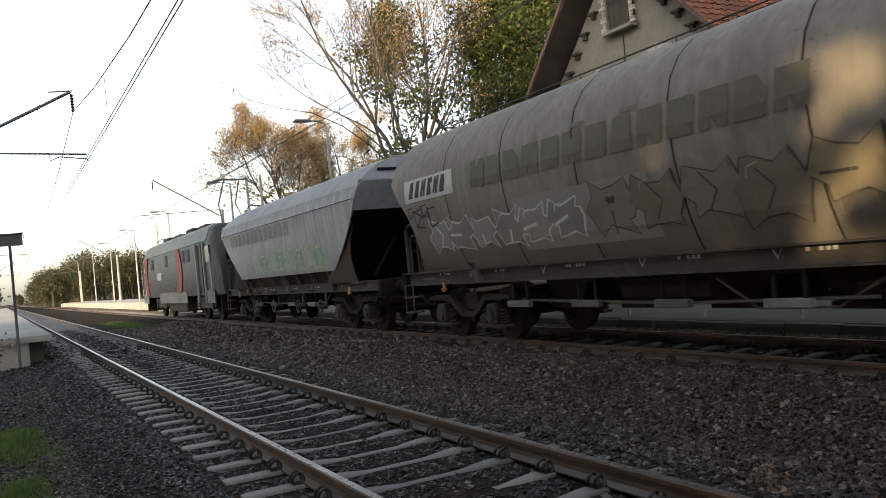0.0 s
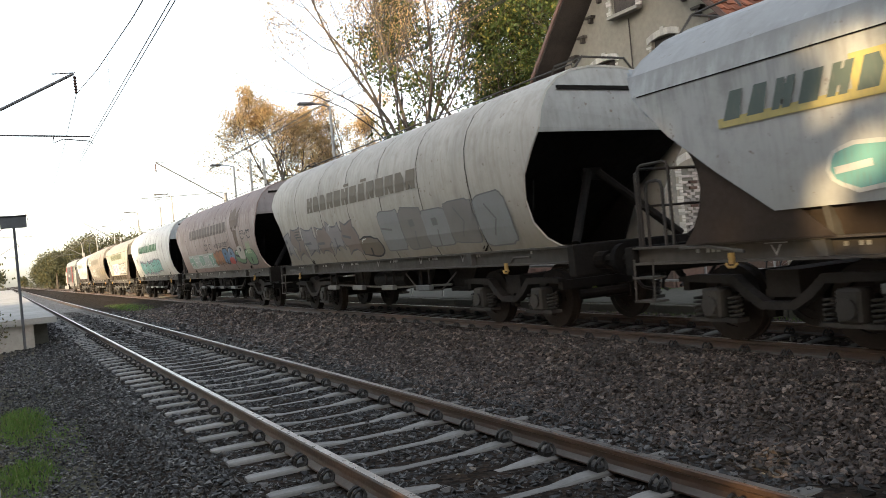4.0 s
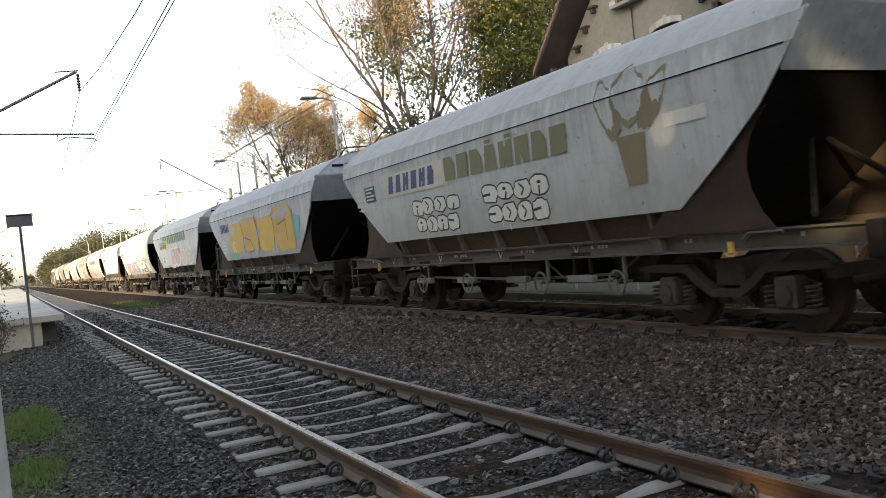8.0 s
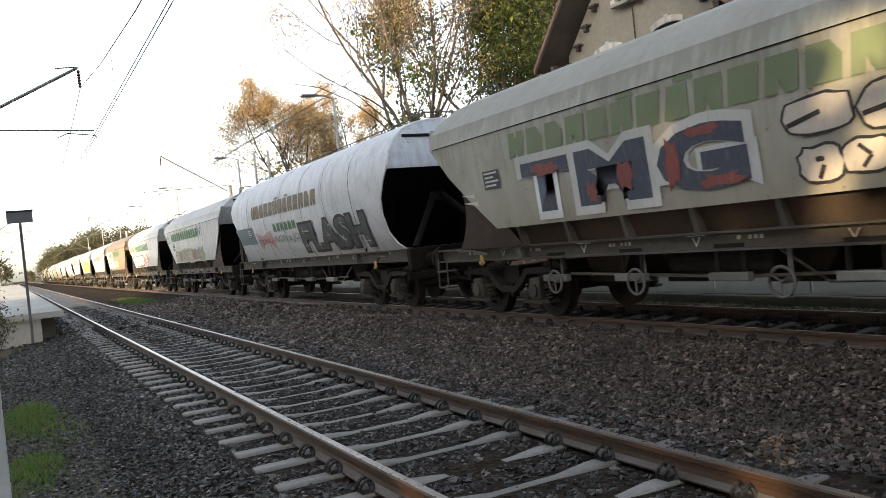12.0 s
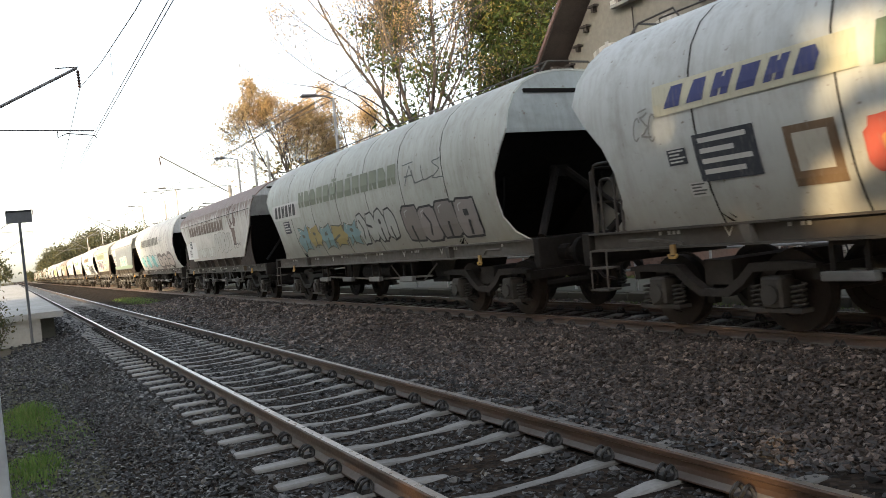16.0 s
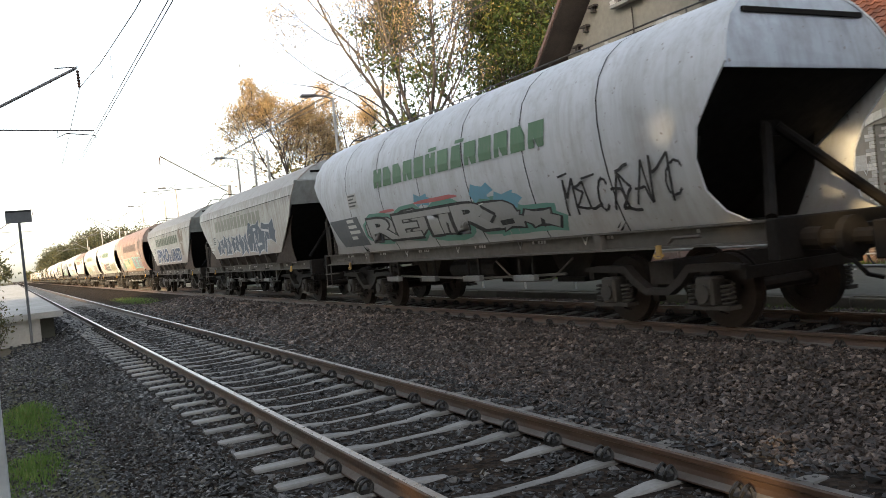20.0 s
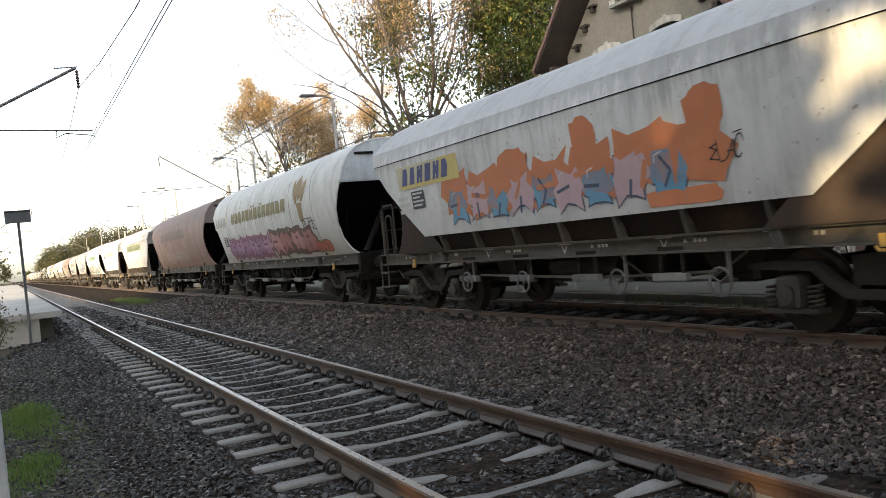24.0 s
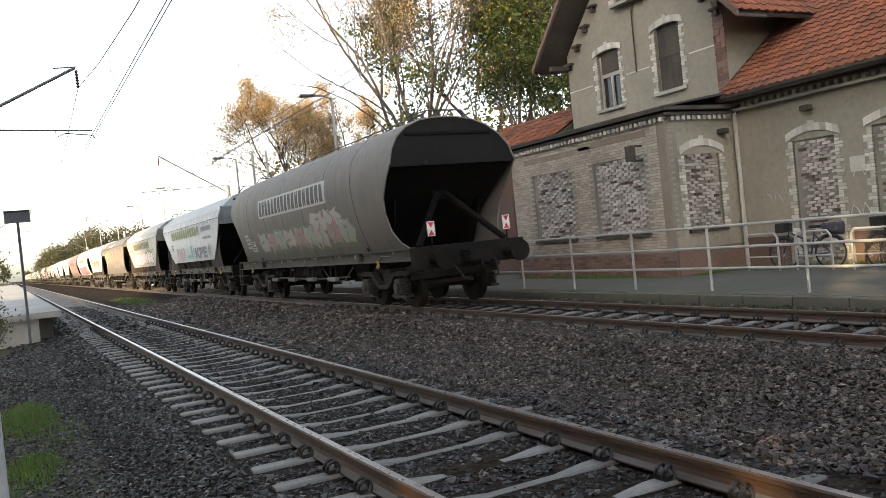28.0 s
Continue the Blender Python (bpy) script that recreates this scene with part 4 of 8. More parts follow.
def infill(parent, axis, plane, a0, a1, z0, z1, label):
    """An opening bricked up with rough separate bricks, set back from the wall's face."""
    bm = fresh()
    if axis == 'x':
        box(bm, plane + 0.05, plane + 0.16, a0, a1, z0, z1)
    else:
        box(bm, a0, a1, plane + 0.05, plane + 0.16, z0, z1)
    wall = part("brick_infill", bm, M["mortar"], parent, label)
    meshes = []
    for k in range(6):
        bm = fresh()
        l, hgt = random.uniform(0.13, 0.235), random.uniform(0.046, 0.062)
        v = box(bm, -0.03, 0.01, 0, l, 0, hgt) if axis == 'x' else box(bm, 0, l, -0.03, 0.01, 0, hgt)
        for q in v:
            q.co += Vector((random.uniform(-1, 1), random.uniform(-1, 1), random.uniform(-1, 1))) * 0.007
        meshes.append(finish("brick", bm, M["brick_pale"] if k < 4 else M["brick_red"] if k == 4 else M["brick_dark"]))
    z, row = z0 + 0.01, 0
    while z < z1 - 0.06:
        a = a0 + (0.0 if row % 2 else 0.12)
        while a < a1 - 0.24:
            if random.random() > 0.07:
                me = random.choice(meshes[:4] * 4 + meshes[4:])
                p = pose(plane + 0.042 + random.uniform(-0.016, 0.012), a, z) if axis == 'x' else pose(a, plane + 0.042 + random.uniform(-0.016, 0.012), z)
                part("brick", me, None, wall, at=p)
            a += 0.25
        z += 0.07
        row += 1


def quoins(parent, axis, plane, a0, a1, z0, z1, arch=0.0, label="pale toothed stone surround"):
    """Toothed jamb blocks either side of an opening and a flat arch with a keystone over it."""
    n = int((z1 - z0) / 0.075)
    meshes = {}
    for k in range(n):
        w = (0.2 if k % 4 < 2 else 0.11)
        for side in (0, 1):
            if (w, side) not in meshes:
                bm = fresh()
                a, b = (-w, 0) if side == 0 else (0, w)
                if axis == 'x':
                    rounded_box(bm, -0.018, 0.05, a, b, 0.003, 0.07, 0.006)
                else:
                    rounded_box(bm, a, b, -0.018, 0.05, 0.003, 0.07, 0.006)
                meshes[(w, side)] = finish("quoin", bm, M["stone_trim"])
            base = a0 if side == 0 else a1
            at = pose(plane, base, z0 + k * 0.075) if axis == 'x' else pose(base, plane, z0 + k * 0.075)
            part("quoin", meshes[(w, side)], None, parent, at=at)
    segs = 9
    for k in range(segs):
        u0, u1 = k / segs, (k + 1) / segs
        bm = fresh()
        w = a1 - a0 + 0.3
        rise = lambda u: arch * (1 - (2 * u - 1) ** 2)
        hgt = 0.17 + (0.06 if k == segs // 2 else 0)
        pts = [(a0 - 0.15 + w * u0, z1 + rise(u0)), (a0 - 0.15 + w * u1, z1 + rise(u1)), (a0 - 0.15 + w * u1, z1 + rise(u1) + hgt), (a0 - 0.15 + w * u0, z1 + rise(u0) + hgt)]
        prism(bm, pts, axis, plane - 0.035, plane + 0.05)
        part("arch_stone", bm, M["stone_trim"], parent)


def wall_with_holes(name, axis, plane, thick, a0, a1, z0, z1, holes, material, parent, label):
    """A wall slab in one piece, with openings that go right through."""
    bm = fresh()
    acuts = sorted({a0, a1, *[h[0] for h in holes], *[h[1] for h in holes]})
    zcuts = sorted({z0, z1, *[h[2] for h in holes], *[h[3] for h in holes]})
    grid = {}

    def corner(i, k, d):
        if (i, k, d) not in grid:
            p = plane + thick * d
            grid[i, k, d] = bm.verts.new((p, acuts[i], zcuts[k]) if axis == 'x' else (acuts[i], p, zcuts[k]))
        return grid[i, k, d]

    def solid(i, k):
        if not (0 <= i < len(acuts) - 1 and 0 <= k < len(zcuts) - 1):
            return False
        a, z = (acuts[i] + acuts[i + 1]) / 2, (zcuts[k] + zcuts[k + 1]) / 2
        return not any(h[0] < a < h[1] and h[2] < z < h[3] for h in holes)

    for i in range(len(acuts) - 1):
        for k in range(len(zcuts) - 1):
            if not solid(i, k):
                continue
            for d in (0, 1):
                bm.faces.new([corner(*q, d) for q in ((i, k), (i + 1, k), (i + 1, k + 1), (i, k + 1))])
            for di, dk, e in ((-1, 0, ((i, k), (i, k + 1))), (1, 0, ((i + 1, k), (i + 1, k + 1))), (0, -1, ((i, k), (i + 1, k))), (0, 1, ((i, k + 1), (i + 1, k + 1)))):
                if not solid(i + di, k + dk):
                    bm.faces.new((corner(*e[0], 0), corner(*e[1], 0), corner(*e[1], 1), corner(*e[0], 1)))
    return part(name, bm, material, parent, label)


def tiled_roof(parent, corner, along, up, nu, nv, label):
    """Rows of overlapping pan tiles from a low corner along the eaves and up the slope."""
    along, up, corner = Vector(along), Vector(up), Vector(corner)
    n = along.cross(up).normalized()
    if n.z < 0:
        n = -n
    au, uu = along / nu, up / nv
    bm = fresh()
    q = [bm.verts.new(p) for p in (corner - n * 0.05, corner + along - n * 0.05, corner + along + up - n * 0.05, corner + up - n * 0.05)]
    bm.faces.new(q)
    q2 = [bm.verts.new(v.co - n * 0.08) for v in q]
    bm.faces.new(q2[::-1])
    for i in range(4):
        bm.faces.new((q[i], q2[i], q2[(i + 1) % 4], q[(i + 1) % 4]))
    roof = part("roof", bm, M["dark_wood"], parent, label)
    bm = fresh()
    for j in range(nv):
        for i in range(nu):
            p = corner + au * i + uu * j + n * random.uniform(-0.004, 0.004)
            a, b = au * 0.98, uu * 1.12
            tilt = n * 0.035
            v = [bm.verts.new(x) for x in (p + tilt, p + a * 0.3 + tilt + n * 0.035, p + a * 0.65 + tilt - n * 0.008, p + a + tilt, p + a + b, p + a * 0.65 + b - n * 0.008, p + a * 0.3 + b + n * 0.035, p + b)]
            for f in ((0, 1, 6, 7), (1, 2, 5, 6), (2, 3, 4, 5)):
                bm.faces.new([v[k] for k in f])
            lip = [bm.verts.new(x.co - n * 0.03) for x in v[:4]]
            for k in range(3):
                bm.faces.new((v[k], lip[k], lip[k + 1], v[k + 1]))
    tagged(part("roof_tiles", bm, M["roof_tile"], roof, "weathered red clay tiles"), kind="stuff")
    return roof


def old_window(parent, plane, y0, y1, z0, z1, arch, boarded):
    w = part("window", finish("window", fresh_box(plane + 0.16, plane + 0.19, y0, y1, z0, z1 + arch), M["window_dark"]), None, parent, "dark broken window" if not boarded else "boarded-up arched window")
    quoins(w, 'x', plane, y0, y1, z0, z1, arch, "")
    if boarded:
        n = 4
        for i in range(n):
            bm = fresh()
            a, b = y0 + (y1 - y0) * i / n, y0 + (y1 - y0) * (i + 1) / n
            box(bm, plane + 0.11, plane + 0.135, a + 0.004, b - 0.004, z0, z1 + arch * 0.7)
            part("board", bm, M["board_grey"], w, "grey weathered board")
        bm = fresh()
        box(bm, plane + 0.09, plane + 0.11, y0, y1, z0 + (z1 - z0) * 0.55, z0 + (z1 - z0) * 0.55 + 0.07)
        part("crossbar", bm, M["board_grey"], w)
    else:
        bm = fresh()
        m = (y0 + y1) / 2
        zt = z0 + (z1 - z0) * 0.62
        box(bm, plane + 0.1, plane + 0.15, y0, y0 + 0.06, z0, z1)
        box(bm, plane + 0.1, plane + 0.15, y1 - 0.06, y1, z0, z1)
        box(bm, plane + 0.1, plane + 0.15, m - 0.04, m + 0.04, z0, zt)
        box(bm, plane + 0.1, plane + 0.15, y0 + 0.06, y1 - 0.06, zt - 0.05, zt + 0.05)
        part("window_frame", bm, M["frame_white"], w, "peeling pale window frame")
        bm = fresh()
        box(bm, plane + 0.11, plane + 0.13, y0 + 0.06, y1 - 0.06, zt + 0.05, z1 + arch * 0.7)
        part("board", bm, M["board_grey"], w, "grey board over the upper light")
    bm = fresh()
    box(bm, plane - 0.09, plane + 0.12, y0 - 0.12, y1 + 0.12, z0 - 0.09, z0)
    part("window_sill", bm, M["stone_trim"], w, "stone sill")
    return w


def fresh_box(*a):
    bm = fresh()
    box(bm, *a)
    return bm


def station_building():
    b = thing("station_building", "disused brick and stucco station building with bricked-up openings", "building", pose(0, 0, 0))
    FX, WX, EY = 13.6, 15.8, 14.3       # front of the bay, of the main block and wing, and the bay's end
    # bay front
    wa, wb = (18.0, 19.85, 1.25, 3.08), (15.12, 17.05, 1.25, 3.08)
    bay = wall_with_holes("bay_wall", 'x', FX, 0.3, EY, 20.9, 0.0, 3.85, [wa, wb], M["mortar"], b, "brick bay front with two bricked-up windows")
    for w in (wa, wb):
        infill(b, 'x', FX, *w, "rough pale brick infill in a window opening")
        bm = fresh()
        box(bm, FX - 0.08, FX + 0.1, w[0] - 0.05, w[1] + 0.05, w[2] - 0.11, w[2])
        part("window_sill", bm, M["dark_wood"], b, "dark stone sill")
    bm = fresh()
    brick_field(bm, 'x', FX, EY + 0.3, 20.9, 0.75, 3.82, 0.25, 0.069, holes=[wa, wb])
    tagged(part("wall_bricks", bm, M["brick_old"], bay, "courses of dirty pale brick"), kind="stuff")
    bm = fresh()
    box(bm, FX - 0.06, FX, EY, 20.9, 0.0, 0.72)
    part("plinth", bm, M["brick_red"], b, "rough reddish plinth")
    bm = fresh()
    brick_field(bm, 'x', FX - 0.06, EY, 20.9, 0.2, 0.72, 0.27, 0.085)
    tagged(part("plinth_bricks", bm, M["brick_red"], b, "dull red plinth bricks"), kind="stuff")
    bm = fresh()
    box(bm, FX - 0.03, FX, EY, EY + 0.28, 0.72, 3.82)
    part("corner_pilaster", bm, M["plaster_brown"], b, "brownish plastered corner pilaster")
    # reddish plaster bands over the windows
    for y0, y1, z in ((17.1, 20.2, 3.42), (15.0, 17.6, 3.5)):
        bm = fresh()
        box(bm, FX - 0.02, FX, y0, y1, z, z + 0.16)
        part("plaster_band", bm, M["plaster_brown"], b)
    # bay end wall, facing the camera's side
    we = (14.08, 15.2, 1.2, 2.95)
    wall_with_holes("bay_end_wall", 'y', EY, 0.3, FX + 0.3, WX, 0.0, 3.85, [we], M["stucco"], b, "grey stucco end wall of the bay")
    infill(b, 'y', EY, *we, "rough brick infill in the end window")
    quoins(b, 'y', EY, *we, 0.2)
    bm = fresh()
    box(bm, we[0] - 0.05, we[1] + 0.05, EY - 0.08, EY + 0.1, we[2] - 0.1, we[2])
    part("window_sill", bm, M["dark_wood"], b, "dark stone sill")
    bm = fresh()
    box(bm, FX, WX, EY - 0.05, EY, 0, 0.75)
    part("end_plinth", bm, M["brick_red"], b, "reddish plinth at the bay's end")
    bm = fresh()
    brick_field(bm, 'y', EY, FX + 0.05, WX - 0.05, 0.78, 3.72, 0.25, 0.07, 0.012, 0.008, holes=[(we[0] - 0.22, we[1] + 0.22, we[2] - 0.12, we[3] + 0.5)])
    tagged(part("wall_bricks", bm, M["stucco"], b, "painted brick courses of the bay's end"), kind="stuff")
    # cornice and tarred roof of the bay
    bm = fresh()
    box(bm, FX - 0.14, FX + 0.3, EY - 0.16, 21.0, 3.86, 3.93)
    box(bm, FX - 0.24, FX + 0.4, EY - 0.26, 21.05, 3.97, 4.06)
    box(bm, FX + 0.3, WX, EY - 0.16, EY + 0.2, 3.86, 3.93)
    box(bm, FX + 0.4, WX, EY - 0.26, EY + 0.3, 3.97, 4.06)
    part("cornice", bm, M["dark_wood"], b, "dark weathered cornice")
    dent = fresh_box(-0.05, 0.1, -0.05, 0.05, 0, 0.1)
    me = finish("dentil", dent, M["stone_trim"])
    for i in range(40):
        part("dentil", me, None, b, at=pose(FX - 0.06, EY + 0.05 + i * 0.165, 3.755))
    for i in range(12):
        part("dentil", me, None, b, at=pose(FX + 0.15 + i * 0.165, EY - 0.06, 3.755, 0, 0, 90))
    bm = fresh()
    prism(bm, [(FX - 0.26, 4.07), (WX, 4.42), (WX, 4.36), (FX - 0.26, 4.03)], 'y', EY - 0.28, 20.95)
    part("bay_roof", bm, M["tar_roof"], b, "tarred felt roof of the bay")
    # main block: gable front towards the tracks
    w1, w2, wg = (18.2, 19.15, 4.85, 6.4), (15.8, 16.7, 4.87, 6.5), (16.95, 17.95, 7.6, 9.1)
    y0, y1, ridge, eave = EY, 20.55, 17.42, 6.75
    main = wall_with_holes("main_wall", 'x', WX, 0.35, y0, y1, 0.0, eave, [(w1[0], w1[1], w1[2], w1[3] + 0.1), (w2[0], w2[1], w2[2], w2[3] + 0.1)], M["stucco"], b, "beige stucco front of the main block")
    bm = fresh()
    prism(bm, [(y0, eave), (y1, eave), (ridge, 10.0)], 'x', WX, WX + 0.35)
    part("gable", bm, M["stucco"], b, "beige stucco gable")
    for w, boarded in ((w1, False), (w2, True)):
        old_window(b, WX, w[0], w[1], w[2], w[3], 0.12, boarded)
    old_window(b, WX - 0.2, wg[0], wg[1], wg[2], wg[3], 0.1, True)
    bm = fresh()
    for z in (5.62,):
        box(bm, WX - 0.012, WX, y0 + 0.3, w2[0] - 0.28, z, z + 0.03)
        box(bm, WX - 0.012, WX, w2[1] + 0.28, w1[0] - 0.28, z, z + 0.03)
        box(bm, WX - 0.012, WX, w1[1] + 0.28, y1, z, z + 0.03)
    part("string_course", bm, M["stone_trim"], b, "thin pale string course")
    bm = fresh()
    brick_field(bm, 'x', WX, y0, y0 + 0.34, 4.4, 6.7, 0.3, 0.16, 0.01, 0.03)
    part("corner_quoins", bm, M["brick_red"], b, "reddish brick quoins at the corner")
    bm = fresh()
    tube(bm, [(WX - 0.05, 17.45, 7.4), (WX - 0.05, 17.45, 5.6)], 0.02, 5)
    part("cable", bm, M["dark_wood"], b)
    # timber dentils up the raking verge
    for s, ye in ((1, y1), (-1, y0)):
        for k in range(7):
            f = k / 7
            bm = fresh()
            yy, zz = ye + (ridge - ye) * f, eave - 0.15 + 3.3 * f
            box(bm, WX - 0.16, WX, yy - 0.17 * 1 - s * 0.15, yy + 0.17 - s * 0.15, zz - 0.16, zz - 0.1)
            box(bm, WX - 0.12, WX, yy - 0.06 - s * 0.15, yy + 0.06 - s * 0.15, zz - 0.3, zz - 0.16)
            part("verge_bracket", bm, M["dark_wood"], b)
    # end wall of the main block above the wing, and its far and back walls
    for yy in (y0, y1 - 0.35):
        bm = fresh()
        box(bm, WX + 0.35, 24.0, yy, yy + 0.35, 0, eave)
        part("side_wall", bm, M["stucco"], b, "beige stucco side wall")
    bm = fresh()
    box(bm, 24.0, 24.35, y0, y1, 0, eave)
    prism(bm, [(y0, eave), (y1, eave), (ridge, 10.0)], 'x', 24.0, 24.35)
    part("back_wall", bm, M["stucco"], b)
    VX = 14.95
    for s, low, zl in ((1, 21.2, 6.5), (-1, 13.1, 6.02)):
        tiled_roof(b, (VX, low, zl), (9.6, 0, 0), (0, ridge - low, 10.5 - zl), 34, 22, "steep red-tiled roof of the main block")
        bm = fresh()
        prism(bm, [(low, zl - 0.14), (low, zl + 0.02), (ridge, 10.52), (ridge, 10.36)], 'x', VX - 0.05, VX + 0.03)
        part("verge_board", bm, M["brick_red"], b, "reddish barge board")
        bm = fresh()
        prism(bm, [(low, zl - 0.14), (low, zl - 0.1), (ridge, 10.4), (ridge, 10.36)], 'x', VX + 0.03, WX + 0.1)
        part("soffit", bm, M["dark_wood"], b, "dark boarded soffit")
        bm = fresh()
        box(bm, VX + 0.1, WX, low - s * 0.75 - 0.07, low - s * 0.75 + 0.07, 6.3, 6.42)
        part("roof_beam", bm, M["dark_wood"], b)
    # wing
    d1, d2 = (11.62, 12.68, 0.25, 2.95), (9.3, 10.75, 1.18, 3.0)
    d3 = (6.2, 7.7, 1.18, 3.0)
    wing = wall_with_holes("wing_wall", 'x', WX, 0.35, -4.0, EY, 0.0, 4.25, [d1, d2, d3], M["stucco"], b, "beige brick and stucco wing front")
    bm = fresh()
    brick_field(bm, 'x', WX, 2.0, EY - 0.3, 0.9, 3.85, 0.25, 0.07, 0.012, 0.008, holes=[(d[0] - 0.3, d[1] + 0.3, d[2], d[3] + 0.5) for d in (d1, d2, d3)])
    tagged(part("wall_bricks", bm, M["stucco"], wing, "painted brick courses of the wing"), kind="stuff")
    for d in (d1, d2, d3):
        infill(b, 'x', WX, *d, "rough brick infill in a former opening")
        quoins(b, 'x', WX, *d, 0.17)
    bm = fresh()
    box(bm, WX - 0.06, WX, -4.0, d1[0] - 0.3, 0, 0.85)
    box(bm, WX - 0.06, WX, d1[1] + 0.3, EY - 0.05, 0, 0.85)
    part("wing_plinth", bm, M["brick_red"], b, "dull red plinth of the wing")
    bm = fresh()
    box(bm, WX - 0.15, WX, -4.0, EY - 0.05, 3.9, 3.97)
    part("wing_cornice", bm, M["stone_trim"], b)
    for i in range(60):
        part("dentil", me, None, b, at=pose(WX - 0.06, EY - 0.2 - i * 0.21, 3.98))
    bm = fresh()
    box(bm, WX - 0.5, WX, -4.2, EY - 0.05, 4.14, 4.2)
    tube(bm, [(WX - 0.55, -4.2, 4.2), (WX - 0.55, EY - 0.05, 4.22)], 0.06, 8)
    part("gutter", bm, M["dark_wood"], b, "dark eaves gutter")
    tiled_roof(b, (WX - 0.6, -4.3, 4.22), (0, 18.55, 0), (5.2, 0, 3.9), 88, 26, "weathered red pan-tile roof of the wing")
    bm = fresh()
    box(bm, 24.0, 24.35, -4, EY, 0, 4.2)
    box(bm, WX + 0.35, 24.0, -4.0, -3.65, 0, 4.2)
    part("back_wall", bm, M["stucco"], b)
    bm = fresh()
    prism(bm, [(21.0, 8.1), (24.6, 5.0), (24.6, 4.85), (21.0, 7.95)], 'y', -4.3, EY)
    part("rear_roof", bm, M["roof_tile"], b)
    # low annexe on the far side with an orange roof and a dark door
    bm = fresh()
    box(bm, 14.5, 22.0, 20.95, 26.5, 0, 3.7)
    part("annexe_wall", bm, M["brick_red"], b, "reddish rendered annexe")
    tiled_roof(b, (14.1, 20.9, 3.72), (0, 5.8, 0), (3.0, 0, 1.75), 20, 10, "orange-brown tiled annexe roof")
    bm = fresh()
    box(bm, 14.44, 14.5, 21.1, 22.3, 0.2, 2.7)
    part("door", bm, M["dark_wood"], b, "dark weathered plank door")
    bm = fresh()
    box(bm, 14.425, 14.44, 21.5, 21.75, 1.5, 2.0)
    part("notice", bm, M["white_letter"], b, "small white notice")
    # wall lamp bracket, and a drain at the inner corner
    bm = fresh()
    tube(bm, [(FX - 0.02, 15.15, 3.3), (FX - 0.35, 15.15, 3.3), (FX - 0.35, 15.15, 2.95), (FX - 0.02, 15.15, 2.95)], 0.03, 5)
    box(bm, FX - 0.45, FX - 0.3, 15.05, 15.25, 2.95, 3.3)
    part("wall_lamp", bm, M["dark_wood"], b, "dark iron lamp bracket")
    bm = fresh()
    tube(bm, [(WX - 0.08, EY - 0.12, 4.1), (WX - 0.08, EY - 0.12, 0.2)], 0.05, 8)
    part("downpipe", bm, M["stone_trim"], b, "pale downpipe")
    bm = fresh()
    for (x, y, z) in ((WX - 0.12, 12.15, 3.62), (15.3, EY - 0.12, 3.45)):
        rounded_box(bm, x - 0.1, x + 0.08, y - 0.12, y + 0.12, z - 0.06, z + 0.06, 0.02)
    part("floodlight", bm, M["dark_wood"], b)
    # chalky scrawl beside the door, unreadable
    for (yc, zc, n) in ((10.95, 2.15, 5), (13.2, 1.75, 6), (11.1, 1.3, 5)):
        bm = fresh()
        pts = [(WX - 0.012, yc + 0.3 - 0.09 * k, zc + 0.16 * math.sin(k * 2.2 + yc)) for k in range(n + 2)]
        tube(bm, pts, 0.012, 4)
        part("scrawl", bm, M["white_letter"], b, "pale scrawl")
    bm = fresh()
    box(bm, WX - 0.015, WX, 10.95, 11.3, 2.1, 2.42)
    part("pale_plate", bm, M["stone_trim"], b)
    return b


station_building()


# ---- platform railing, cycle stands, bicycles ----
def railing():
    r = thing("platform_railing", "galvanised tube railing along the platform edge", "railing")
    ys = [27.34 - 2.05 * i for i in range(16)]
    for y in ys:
        bm = fresh()
        tube(bm, [(11.15, y, DECK), (11.15, y, 1.3)], 0.026, 8)
        part("post", bm, M["galv"], r)
    for z in (0.55, 0.92, 1.3):
        bm = fresh()
        tube(bm, [(11.15, y, z) for y in (ys[0], ys[7], ys[-1])], 0.024, 8)
        part("rail", bm, M["galv"], r)


railing()


def cycle_stand(y):
    s = thing("cycle_stand", "galvanised hoop cycle stand on the platform", "cycle stand", pose(14.6, y, DECK), group="cycle stands by the wing")
    bm = fresh()
    tube(bm, [(0, -0.42, 0), (0, -0.42, 0.72), (0, -0.34, 0.82), (0, 0.34, 0.82), (0, 0.42, 0.72), (0, 0.42, 0)], 0.024, 8)
    part("hoop", bm, M["galv"], s)
    bm = fresh()
    tube(bm, [(0, -0.42, 0.32), (0, 0.42, 0.32)], 0.018, 6)
    part("crossbar", bm, M["galv"], s)


for y in (12.75, 11.45, 10.15, 8.85, 7.55):
    cycle_stand(y)

M["bike"] = plain("bike_paint", (0.045, 0.05, 0.065), None, 0.4, 0.2, scale=9)
M["rubber"] = plain("rubber", (0.015, 0.015, 0.015), None, 0.8, scale=9)
M["bag"] = plain("bag_cloth", (0.05, 0.05, 0.075), None, 0.9, scale=20)


